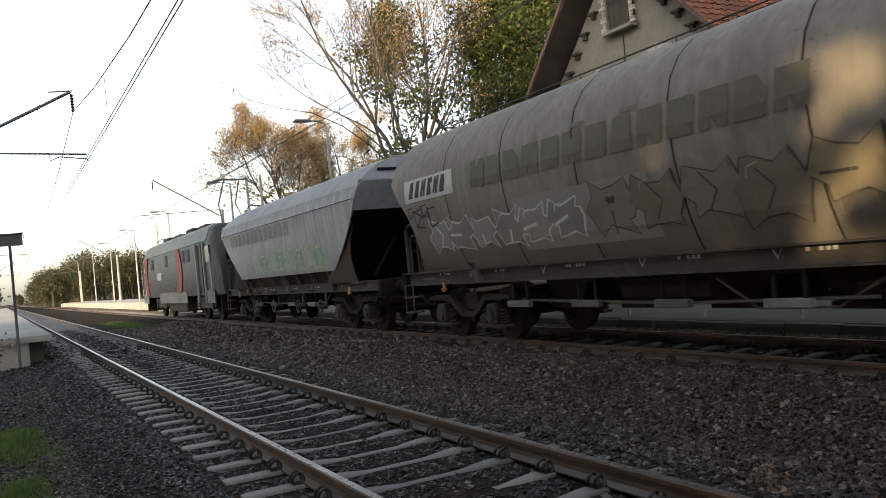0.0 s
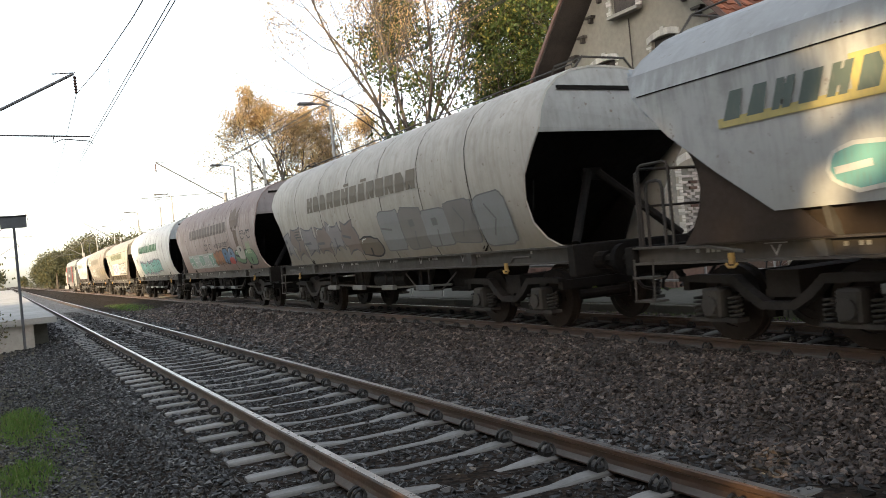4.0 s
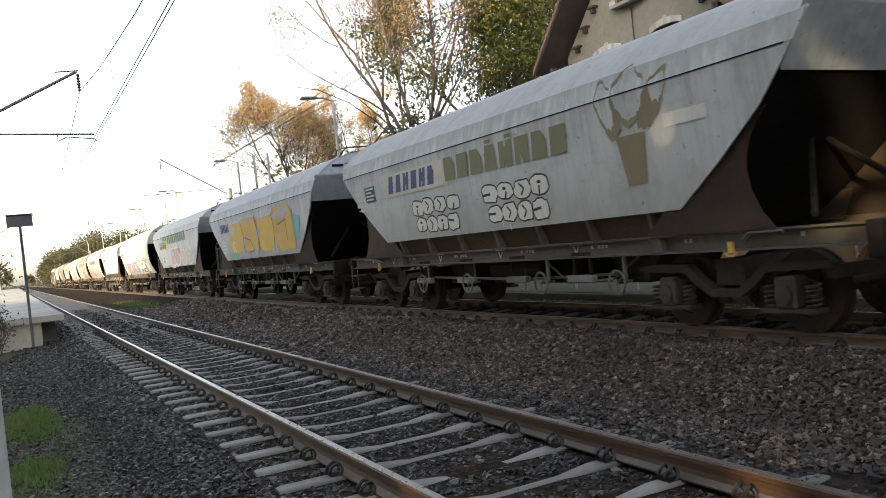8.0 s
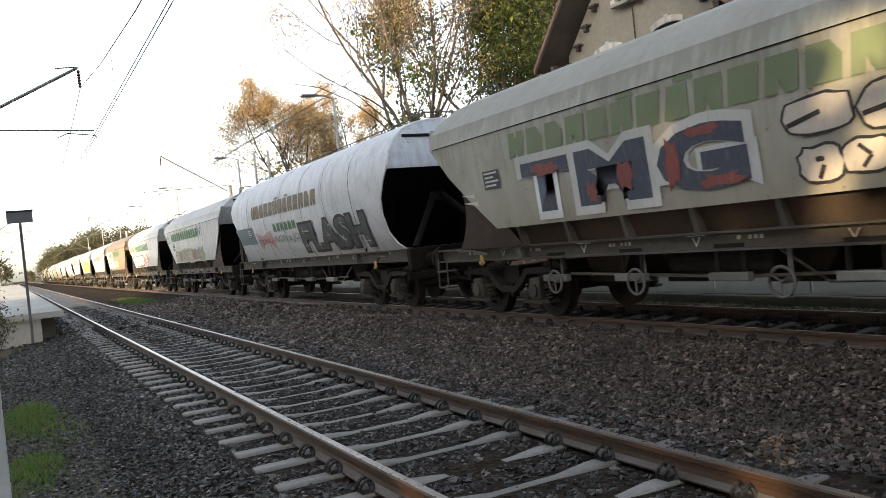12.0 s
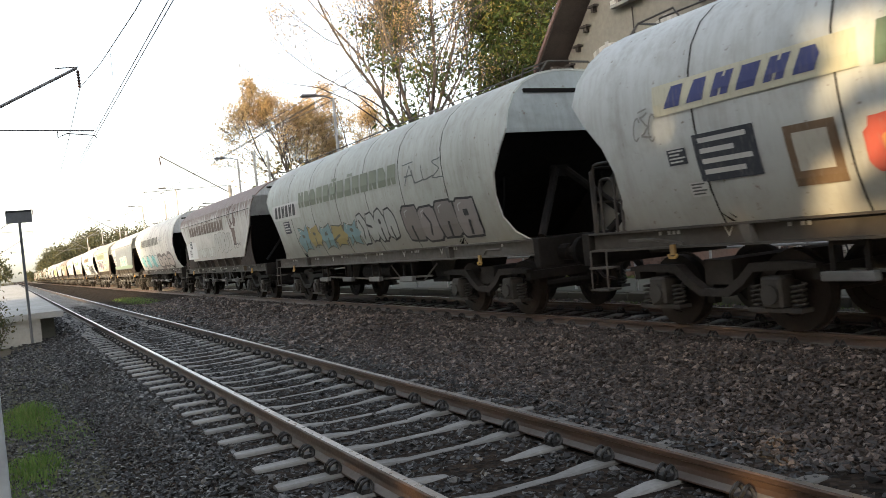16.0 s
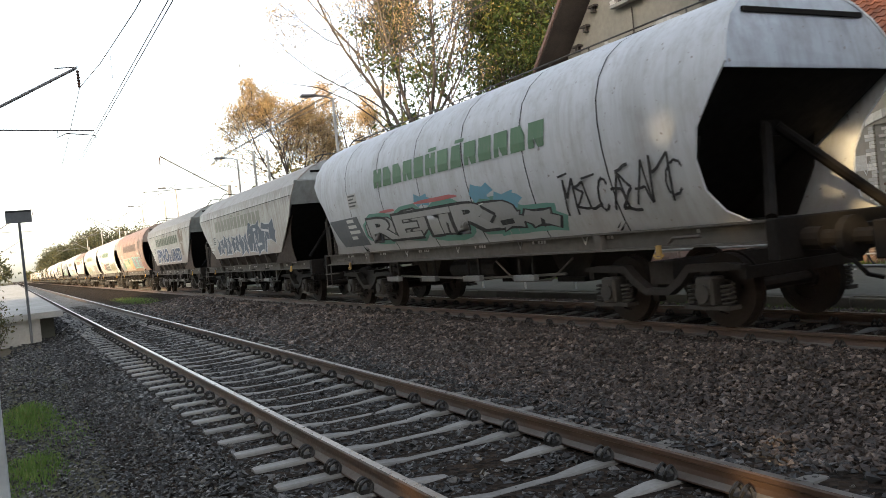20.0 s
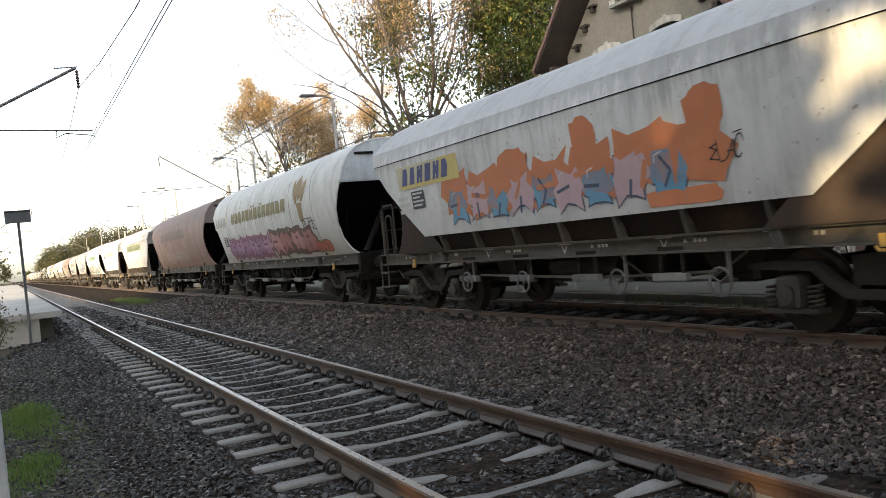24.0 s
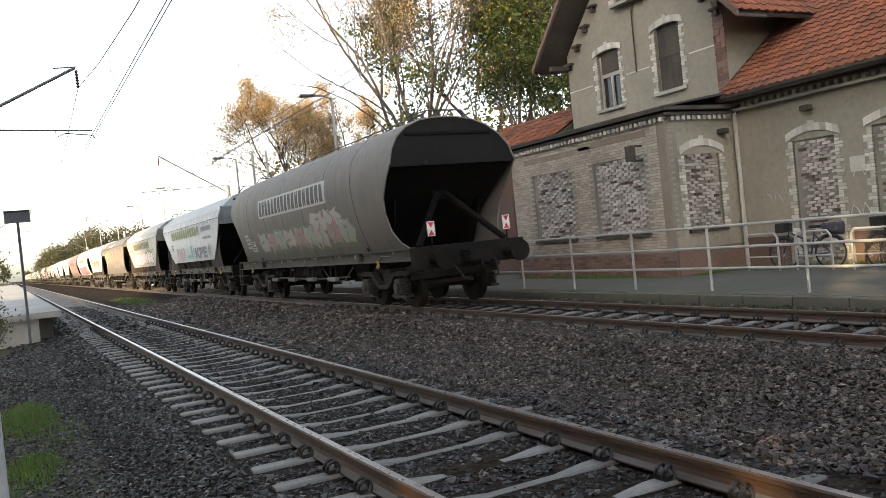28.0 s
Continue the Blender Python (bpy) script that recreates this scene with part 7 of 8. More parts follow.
    lay(w, k, [[(-3.5, 1.56), (-2.9, 1.53), (-2.7, 1.7), (-3.3, 1.9)], [(3.9, 1.8), (4.6, 1.9), (4.9, 2.5), (4.4, 2.6)]], (0.12, 0.33, 0.38), 0.004)
    piece(w, k, -3.35, 4.3, 1.56, 2.9, 4, [(0.5, 0.33, 0.05), (0.46, 0.3, 0.06)], (0.3, 0.28, 0.24), 'block', 71, None, None, 0.03)
    lay(w, k, [[(-3.3, 2.5), (-2.6, 2.7), (-2.1, 2.55), (-2.8, 2.35)], [(-1.75, 1.6), (-1.55, 2.3), (-1.25, 2.1), (-1.4, 1.6)], [(0.1, 2.3), (0.9, 2.45), (0.6, 2.15)], [(1.75, 1.6), (2.2, 2.1), (2.45, 1.6)], [(2.0, 2.6), (3.2, 2.85), (4.2, 2.8), (3.4, 2.55)], [(-0.9, 2.75), (-0.2, 2.9), (-0.4, 2.6)]], (0.33, 0.33, 0.33), 0.017)
    lay(w, k, stroke([(-1.5, 2.8), (-1.35, 2.3), (-1.5, 1.65)], 0.06) + stroke([(0.35, 2.85), (0.5, 2.2), (0.3, 1.6)], 0.06) + stroke([(2.3, 2.8), (2.35, 2.3), (2.1, 1.65)], 0.06) + stroke([(-1.2, 2.2), (-0.5, 2.1), (-0.2, 1.75), (-0.9, 1.7)], 0.05) + stroke([(2.8, 2.4), (3.6, 2.5), (3.5, 1.9)], 0.05), (0.14, 0.12, 0.09), 0.019)
    tag(w, k, -3.2, -2.6, 1.7, 2.1, OFFW, 72, 0.03, 7)
    w, k = WG[10]
    owner_plate(w, k, -4.0, 2.42, (0.48, 0.47, 0.4), NAVY, 2.7, 0.46); firm(w, k, -1.35, OLIVE, (2.48, 2.95), 8, 3.75, 3); leaf_mark(w, k, 3.7, 2.62, (0.17, 0.15, 0.09), 1.1)
    number_bars(w, k, -5.6, 2.6); data_plate(w, k, -5.05, 2.4, True); lay(w, k, [rect(4.3, 5.0, 2.5, 2.66)], OFFW, 0.006)
    for u in (-2.85, -0.1):
        piece(w, k, u, u + 1.9, 1.95, 2.26, 4, [OFFW], BLACK, 'bubble', int(81 + u), None, None, 0.03); piece(w, k, u + 0.1, u + 1.8, 1.6, 1.92, 4, [OFFW], BLACK, 'bubble', int(86 + u), None, None, 0.03)
    w, k = WG[11]
    lay(w, k, [[(-6.3, 2.9), (-5.5, 1.62), (-1.8, 1.62), (-1.85, 2.95), (-4.6, 2.98)]], (0.3, 0.33, 0.36), 0.004, "pale_patch", "repainted pale blue-grey patch"); owner_plate(w, k, -5.0, 2.42, (0.44, 0.42, 0.36), NAVY, 2.6, 0.48, YELLOW)
    firm(w, k, -1.85, (0.09, 0.17, 0.08), (2.5, 2.98), 9, 4.3, 4); data_plate(w, k, -3.9, 2.05, True); number_bars(w, k, -5.0, 2.15)
    piece(w, k, -1.8, 1.2, 1.6, 2.2, 4, [(0.28, 0.34, 0.34), (0.4, 0.36, 0.16)], (0.16, 0.2, 0.22), 'wild', 91, None, OFFW, 0.04)
    w, k = WG[12]
    owner_plate(w, k, -6.0, 2.45, (0.5, 0.48, 0.4), NAVY, 2.5, 0.42, YELLOW); firm(w, k, -3.2, GREEN, (2.46, 2.9), 11, 5.4, 5); data_plate(w, k, -5.0, 1.95, True); number_bars(w, k, -5.8, 2.25)
    outlined(w, k, "FISIO", -3.2, 0.0, 1.6, 2.2, (0.5, 0.52, 0.54), BLACK, 0.07); piece(w, k, 0.0, 2.4, 1.6, 2.1, 3, [(0.5, 0.2, 0.14)], (0.48, 0.22, 0.16), 'wild', 101, None, None)
    lay(w, k, [blob(1.1, 1.9, 0.5, 0.4, rr, 'bubble')], BLACK, 0.02); lay(w, k, [blob(1.1, 1.9, 0.45, 0.36, rr, 'bubble')], (0.44, 0.45, 0.46), 0.022); lay(w, k, stroke([(0.85, 1.98), (1.05, 1.92)], 0.05) + stroke([(1.2, 1.9), (1.4, 1.96)], 0.05) + stroke([(0.95, 1.72), (1.25, 1.74)], 0.035), BLACK, 0.025); tag(w, k, 1.75, 2.3, 1.65, 2.05, OFFW, 103, 0.06, 5)
    w, k = WG[13]
    firm(w, k, -4.5, GREEN, (2.55, 2.98)); tag(w, k, -6.1, -4.8, 2.45, 2.85, BLACK, 111, 0.03, 8); data_plate(w, k, -4.4, 2.1, True)
    piece(w, k, -3.9, 2.5, 1.58, 2.05, 8, [(0.3, 0.28, 0.23), (0.22, 0.11, 0.08), (0.18, 0.2, 0.22), (0.26, 0.23, 0.14)], (0.1, 0.08, 0.07), 'wild', 112, (0.24, 0.26, 0.2), OFFW, 0.035); lay(w, k, stroke([(2.0, 2.3), (2.05, 3.0), (2.4, 2.6), (2.7, 3.0)], 0.07) + stroke([(2.75, 2.25), (2.8, 2.95)], 0.07), (0.17, 0.19, 0.22), 0.012)
    w, k = WG[14]
    lay(w, k, [[(-6.4, 2.4), (-6.0, 1.86), (-4.1, 1.84), (-4.2, 2.4)]], (0.12, 0.15, 0.17), 0.006, "dark_panel", "dark repainted panel"); data_plate(w, k, -4.9, 2.05, True, 0.8)
    firm(w, k, -4.1, (0.16, 0.12, 0.07), (2.62, 3.08)); lay(w, k, slab_blocks(-2.0, 0.25, 2.12, 2.36, 6, 9), GREEN, 0.006, "firm_name"); lay(w, k, [[(-4.0, 2.2), (-3.3, 2.05), (-2.3, 2.2), (-2.1, 1.55), (-2.6, 1.8), (-3.2, 1.85), (-3.7, 1.6)]], (0.38, 0.25, 0.24), 0.009); tag(w, k, -3.8, -2.3, 1.7, 1.95, (0.25, 0.05, 0.05), 121, 0.03, 8)
    words(w, k, "NON a JO", -2.0, 0.3, 1.75, 2.0, (0.17, 0.15, 0.13)); outlined(w, k, "FLASH", 0.45, 5.2, 1.45, 2.2, (0.06, 0.065, 0.07), BLACK, 0.07)
    lay(w, k, sum((stroke([(u - 0.12, z), (u + 0.12, z)], 0.025) + stroke([(u, z - 0.12), (u, z + 0.12)], 0.025) for u, z in ((0.7, 1.6), (0.75, 2.0), (1.7, 1.6), (2.6, 1.8), (2.9, 2.05), (3.6, 1.65), (3.7, 2.05), (4.6, 1.7), (4.7, 2.05), (5.0, 1.55))), []), SILVER, 0.026)
    w, k = WG[15]
    firm(w, k, -3.65, (0.16, 0.2, 0.12), (2.55, 3.0)); data_plate(w, k, -4.5, 2.15, True, 0.9); number_bars(w, k, -5.3, 2.05)
    for ch, a, b in (("T", -3.35, -2.15), ("M", -2.0, -0.55), ("G", -0.4, 1.0)):
        words(w, k, ch, a - 0.14, b + 0.14, 1.56, 2.56, (0.46, 0.47, 0.47), 0.012, 0.11)
        words(w, k, ch, a, b, 1.68, 2.44, (0.045, 0.055, 0.085), 0.017, 0.07)
    lay(w, k, [blob(u, z, a, b, rr, 'wild') for u, z, a, b in ((-2.7, 2.3, 0.3, 0.1), (-1.0, 2.0, 0.13, 0.2), (-1.7, 1.85, 0.09, 0.14), (-0.12, 2.05, 0.11, 0.28), (0.4, 2.36, 0.25, 0.06), (0.6, 1.78, 0.28, 0.07))], (0.2, 0.055, 0.05), 0.024)
    piece(w, k, 1.5, 3.1, 2.02, 2.5, 2, [(0.46, 0.42, 0.38)], BLACK, 'bubble', 131, None, None, 0.035); piece(w, k, 1.6, 3.1, 1.62, 1.98, 3, [(0.46, 0.42, 0.38)], BLACK, 'bubble', 132, None, None, 0.035)
    w, k = WG[16]
    lay(w, k, [[(-6.0, 2.6), (-5.75, 2.6), (-5.85, 2.78)], [(-5.7, 2.84), (-5.6, 2.95), (-5.5, 2.7)], [(-6.1, 2.85), (-5.9, 2.96), (-5.95, 2.7)]], OFFW, 0.008, "emblem", "three-part pale emblem")
    lay(w, k, slab_blocks(-5.35, -3.4, 2.55, 2.98, 3, 2, 0.15), OFFW, 0.008, "firm_name", "plain pale slab shapes"); number_bars(w, k, -5.2, 2.3); number_bars(w, k, -4.4, 2.3); data_plate(w, k, -5.3, 1.9)
    lay(w, k, [rect(-5.2, 5.0, 1.55, 1.75)], (0.13, 0.2, 0.15), 0.005, "stripe"); piece(w, k, -1.5, 2.5, 1.7, 2.4, 5, [(0.26, 0.26, 0.25), TEAL], OFFW, 'wild', 141)
    w, k = WG[17]
    firm(w, k, -4.3, (0.12, 0.12, 0.1), (2.62, 3.08)); tag(w, k, 2.5, 4.2, 2.75, 3.0, (0.2, 0.22, 0.26), 151, 0.03, 10); piece(w, k, -5.4, 0.7, 1.42, 2.15, 6, [(0.12, 0.36, 0.36), (0.38, 0.42, 0.4)], (0.05, 0.12, 0.13), 'bubble', 152, None, OFFW, 0.04)
    piece(w, k, 0.7, 5.2, 1.42, 2.05, 3, [(0.32, 0.28, 0.25)], (0.08, 0.065, 0.06), 'bubble', 153, (0.1, 0.08, 0.075), None, 0.06)
    w, k = WG[18]
    firm(w, k, -4.3, (0.13, 0.09, 0.07), (2.56, 3.0)); lay(w, k, [rect(-5.4, -3.3, 1.6, 2.3)], OFFW, 0.004, "data_panel", "white data panel"); data_plate(w, k, -4.6, 2.05, True, 0.9); data_plate(w, k, -4.9, 1.68); leaf_mark(w, k, 3.5, 2.65, (0.12, 0.075, 0.06), 1.05)
    piece(w, k, -3.2, 0.5, 1.6, 2.0, 5, [(0.36, 0.35, 0.31), (0.42, 0.42, 0.38)], (0.25, 0.24, 0.21), 'wild', 161, None, None, 0.02); piece(w, k, 0.3, 3.0, 1.7, 2.5, 4, [(0.38, 0.365, 0.33)], (0.16, 0.15, 0.13), 'bubble', 162, None, None, 0.025); tag(w, k, 3.3, 4.2, 1.8, 2.0, BLACK, 163, 0.025, 6); words(w, k, "STRAX", 5.0, 5.3, 1.6, 1.7, OFFW)
    w, k = WG[19]
    owner_plate(w, k, -6.2, 2.4, (0.46, 0.46, 0.44), BLACK, 2.5, 0.44); firm(w, k, -3.75, (0.15, 0.17, 0.12), (2.62, 3.08)); data_plate(w, k, -5.4, 2.0, True)
    piece(w, k, -4.4, 0.0, 1.45, 2.1, 5, [(0.17, 0.28, 0.3), (0.33, 0.26, 0.1)], (0.1, 0.1, 0.08), 'wild', 171, None, OFFW, 0.04); piece(w, k, 0.0, 2.1, 1.45, 2.2, 4, [(0.36, 0.37, 0.35)], BLACK, 'bubble', 172, None, None, 0.04); piece(w, k, 2.5, 5.4, 1.4, 2.15, 4, [(0.18, 0.16, 0.15), (0.22, 0.2, 0.19)], BLACK, 'block', 173, None, SILVER, 0.05); tag(w, k, 3.0, 4.6, 2.5, 2.9, (0.1, 0.11, 0.11), 174, 0.03, 9)
    w, k = WG[20]
    owner_plate(w, k, -5.2, 2.62, (0.5, 0.48, 0.36), NAVY, 2.7, 0.36); firm(w, k, -2.4, (0.1, 0.15, 0.11), (2.6, 3.05), 10, 4.9)
    data_plate(w, k, -4.68, 1.78, True, 1.6); data_plate(w, k, -5.12, 2.02, True, 0.55); data_plate(w, k, -4.9, 1.62, False, 0.5)
    lay(w, k, [rect(-3.45, -2.85, 1.6, 2.22)], (0.13, 0.085, 0.05), 0.006, "dark_panel", "brown framed panel"); lay(w, k, [rect(-3.36, -2.95, 1.75, 2.14)], (0.4, 0.38, 0.33), 0.009, "pale_patch")
    lay(w, k, [blob(-2.35, 1.9, 0.26, 0.28, rr, 'bubble')], (0.38, 0.08, 0.06), 0.009); lay(w, k, [blob(-2.3, 1.9, 0.12, 0.12, rr, 'bubble')], (0.42, 0.2, 0.08), 0.012)
    outlined(w, k, "REEE", -1.9, 1.7, 1.5, 2.1, (0.07, 0.07, 0.075), (0.4, 0.4, 0.38), 0.03); tag(w, k, 1.3, 2.1, 2.1, 2.45, BLACK, 181, 0.03, 9); tag(w, k, -5.6, -5.2, 2.35, 2.75, (0.25, 0.25, 0.24), 184, 0.03, 5)
    piece(w, k, 2.1, 4.7, 1.45, 2.05, 5, [(0.17, 0.165, 0.11)], (0.13, 0.125, 0.085), 'wild', 182, None, None, 0.02); piece(w, k, 4.6, 5.7, 1.4, 2.15, 1, [(0.22, 0.22, 0.18)], (0.12, 0.12, 0.09), 'wild', 183, None, None)
    w, k = WG[21]
    firm(w, k, -2.7, (0.075, 0.055, 0.05), (2.58, 3.06)); leaf_mark(w, k, 5.0, 2.65, (0.07, 0.05, 0.045), 0.95); words(w, k, "DAC", 3.9, 4.6, 2.3, 2.5, OFFW); words(w, k, "MOLE", -4.65, -3.45, 2.26, 2.44, (0.36, 0.35, 0.34))
    lay(w, k, [[(-6.3, 1.35), (-4.36, 1.35), (-4.36, 2.2), (-6.3, 2.2)]], (0.15, 0.155, 0.16), 0.003, "dark_panel", "grey repainted panel"); number_bars(w, k, -5.6, 2.1); data_plate(w, k, -4.95, 1.95, True, 0.8)
    lay(w, k, [rect(-4.36, 0.3, 1.36, 2.2)], (0.27, 0.27, 0.26), 0.003, "pale_patch", "pale primed patch under the graffiti")
    piece(w, k, -4.36, -3.5, 1.4, 1.95, 3, [(0.035, 0.13, 0.085), (0.06, 0.19, 0.12)], (0.03, 0.1, 0.07), 'bubble', 191, None, OFFW, 0.03); piece(w, k, -1.7, -0.5, 1.75, 2.2, 2, [(0.04, 0.15, 0.09)], (0.1, 0.24, 0.17), 'bubble', 194, None, OFFW, 0.03)
    piece(w, k, -3.72, -1.46, 1.42, 2.12, 3, [(0.4, 0.33, 0.25), (0.36, 0.3, 0.23)], (0.4, 0.12, 0.05), 'block', 192, None, None, 0.045); piece(w, k, -0.95, 0.6, 1.4, 2.16, 2, [(0.45, 0.27, 0.13), (0.4, 0.22, 0.12)], (0.36, 0.1, 0.045), 'wild', 195, None, OFFW, 0.045)
    piece(w, k, 0.6, 4.4, 1.45, 2.2, 4, [(0.1, 0.17, 0.18), (0.16, 0.12, 0.15)], (0.13, 0.36, 0.36), 'block', 196, None, OFFW, 0.05); piece(w, k, 4.5, 5.8, 1.4, 1.9, 3, [(0.14, 0.07, 0.06)], (0.3, 0.13, 0.1), 'bubble', 193, None, None, 0.03)
    w, k = WG[22]
    firm(w, k, -3.5, (0.1, 0.12, 0.085), (2.48, 2.92)); leaf_mark(w, k, 3.8, 2.5, (0.2, 0.16, 0.12), 0.95); data_plate(w, k, -4.3, 2.1); number_bars(w, k, -4.9, 2.15)
    outlined(w, k, "IPNO", -3.4, 0.0, 1.62, 2.32, (0.05, 0.07, 0.12), OFFW, 0.045); outlined(w, k, "II:", 0.15, 0.65, 1.62, 2.0, (0.05, 0.07, 0.12), OFFW, 0.04); outlined(w, k, "UNED", 0.85, 3.4, 1.62, 2.22, (0.05, 0.07, 0.12), OFFW, 0.045)
    w, k = WG[23]
    firm(w, k, -3.6, (0.24, 0.245, 0.2), (2.5, 2.95)); data_plate(w, k, -4.3, 2.0); number_bars(w, k, -4.9, 2.1); piece(w, k, -3.6, 3.0, 1.56, 2.3, 6, [(0.07, 0.09, 0.12), (0.08, 0.1, 0.13)], (0.45, 0.46, 0.47), 'wild', 201, None, OFFW, 0.05); piece(w, k, 1.2, 4.2, 1.85, 2.55, 2, [(0.07, 0.09, 0.12)], (0.45, 0.46, 0.47), 'wild', 203, None, OFFW, 0.05)
    lay(w, k, sum((stroke([(u, 1.6), (u + 0.25, 2.2), (u + 0.6, 1.75), (u + 0.75, 2.3)], 0.035) for u in (-3.3, -2.2, -1.0, 0.2, 1.6, 2.8)), []), (0.4, 0.41, 0.42), 0.016)
    w, k = WG[24]
    firm(w, k, -3.0, GREEN, (2.63, 3.07)); lay(w, k, [[(-6.1, 2.1), (-5.7, 1.45), (-4.1, 1.45), (-4.3, 2.12)]], (0.08, 0.09, 0.1), 0.006, "dark_panel", "dark repainted panel"); number_bars(w, k, -5.0, 2.0); data_plate(w, k, -4.6, 2.3)
    piece(w, k, -4.0, 2.2, 1.48, 2.05, 4, [(0.27, 0.27, 0.265)], BLACK, 'bubble', 211, (0.1, 0.24, 0.19), OFFW, 0.05); piece(w, k, 1.6, 3.2, 1.45, 1.75, 2, [(0.25, 0.25, 0.25)], BLACK, 'wild', 212, (0.1, 0.24, 0.2), None, 0.06); lay(w, k, [blob(-0.4, 2.17, 0.9, 0.04, rr, 'bubble'), blob(-2.6, 2.12, 0.4, 0.03, rr, 'bubble')], (0.42, 0.12, 0.12), 0.007); lay(w, k, [blob(1.3, 2.14, 0.3, 0.14, rr, 'wild'), blob(-0.9, 2.2, 0.3, 0.12, rr, 'wild'), blob(2.0, 1.95, 0.35, 0.15, rr, 'wild')], (0.13, 0.3, 0.4), 0.0035); outlined(w, k, "RETR", -3.8, 1.6, 1.52, 2.0, (0.31, 0.31, 0.305), BLACK, 0.05)
    tag(w, k, 3.5, 4.8, 1.55, 2.1, BLACK, 213, 0.045, 11); tag(w, k, 4.7, 5.9, 1.5, 2.2, BLACK, 214, 0.045, 9)
    w, k = WG[25]
    owner_plate(w, k, -4.7, 2.4, (0.47, 0.45, 0.36), NAVY, 2.6, 0.46); firm(w, k, -2.1, (0.24, 0.26, 0.18), (2.56, 2.98), 10, 4.9); lay(w, k, slab_blocks(-1.2, 0.6, 1.95, 2.22, 6, 4), (0.25, 0.26, 0.19), 0.006, "firm_name"); data_plate(w, k, -4.1, 2.0, True); number_bars(w, k, -4.7, 2.2); tag(w, k, -3.2, -0.9, 1.65, 1.9, (0.2, 0.2, 0.2), 221, 0.02, 10)
    w, k = WG[26]
    firm(w, k, -3.3, (0.11, 0.14, 0.075), (2.56, 3.0)); data_plate(w, k, -4.1, 2.2, True, 0.9); number_bars(w, k, -4.8, 2.3)
    for i in range(6):
        tag(w, k, -2.9 + i * 1.1, -1.5 + i * 1.1, 1.6, 2.1, ((0.45, 0.44, 0.42), (0.24, 0.2, 0.17))[i % 2], 231 + i, 0.03, 11)
    w, k = WG[27]
    firm(w, k, -4.0, (0.12, 0.09, 0.08), (2.62, 3.05)); piece(w, k, -3.5, 2.0, 1.5, 2.1, 6, [(0.19, 0.15, 0.13)], (0.24, 0.2, 0.18), 'wild', 241, None, None, 0.02)
    w, k = WG[28]
    owner_plate(w, k, -6.5, 2.55, (0.5, 0.49, 0.44), (0.3, 0.3, 0.28), 2.0, 0.42); firm(w, k, -4.0, (0.2, 0.17, 0.07), (2.63, 3.05)); leaf_mark(w, k, 3.65, 2.85, (0.24, 0.17, 0.08), 0.9); data_plate(w, k, -5.6, 1.9, True)
    piece(w, k, -4.9, 0.2, 1.45, 2.1, 6, [(0.27, 0.15, 0.24), (0.32, 0.2, 0.28)], (0.13, 0.05, 0.11), 'wild', 251, (0.22, 0.1, 0.13), (0.45, 0.35, 0.42), 0.045); piece(w, k, 0.3, 4.2, 1.45, 2.15, 4, [(0.38, 0.2, 0.2), (0.3, 0.14, 0.13)], (0.15, 0.05, 0.05), 'wild', 252, (0.1, 0.07, 0.05), (0.4, 0.3, 0.3), 0.05); piece(w, k, 4.0, 5.2, 1.4, 1.7, 2, [(0.35, 0.09, 0.07)], (0.14, 0.1, 0.04), 'bubble', 253, None, None); tag(w, k, 3.6, 4.6, 2.0, 2.3, BLACK, 254, 0.03, 9)
    w, k = WG[29]
    owner_plate(w, k, -5.1, 2.46, (0.47, 0.44, 0.3), NAVY, 2.5, 0.44, (0.52, 0.42, 0.15)); data_plate(w, k, -4.6, 2.05, True); number_bars(w, k, -5.2, 2.25)
    piece(w, k, -3.3, 3.4, 1.75, 2.55, 7, [(0.45, 0.16, 0.07)], (0.46, 0.17, 0.08), 'wild', 261, None, None, 0.06); lay(w, k, [blob(3.1, 2.6, 0.3, 0.28, rr, 'bubble'), blob(0.9, 2.6, 0.28, 0.3, rr, 'bubble'), blob(-0.9, 2.5, 0.4, 0.22, rr, 'bubble'), blob(2.6, 1.65, 0.6, 0.1, rr, 'block')], (0.46, 0.16, 0.07), 0.006)
    piece(w, k, -3.1, 2.7, 1.66, 2.3, 9, [(0.1, 0.25, 0.38), (0.42, 0.3, 0.33)], (0.05, 0.07, 0.12), 'wild', 262, None, (0.5, 0.5, 0.5), 0.035); tag(w, k, 3.1, 3.6, 1.95, 2.25, BLACK, 263, 0.02, 9)
    w, k = WG[30]
    owner_plate(w, k, -5.5, 2.48, YELLOW, (0.14, 0.13, 0.2), 2.6, 0.4); data_plate(w, k, -5.3, 1.9); data_plate(w, k, -4.6, 2.1); piece(w, k, -0.5, 3.2, 1.6, 2.0, 4, [(0.19, 0.165, 0.135)], BLACK, 'bubble', 271, None, None, 0.03)
    tag(w, k, -2.6, -0.6, 1.6, 1.9, BLACK, 272, 0.025, 9); tag(w, k, 4.8, 5.8, 1.65, 2.25, (0.38, 0.37, 0.34), 273, 0.03, 18); lay(w, k, [[(-3.6, 3.24), (-3.1, 3.24), (-2.6, 3.42), (-3.0, 3.44)], [(-2.2, 3.24), (-1.4, 3.24), (-0.9, 3.42), (-1.3, 3.44)], [(-0.5, 3.24), (0.1, 3.24), (0.5, 3.44), (0.1, 3.44)], [(0.15, 3.18), (0.35, 3.0), (0.4, 3.2)]], OFFW, 0.02)
    r9 = random.Random(9)
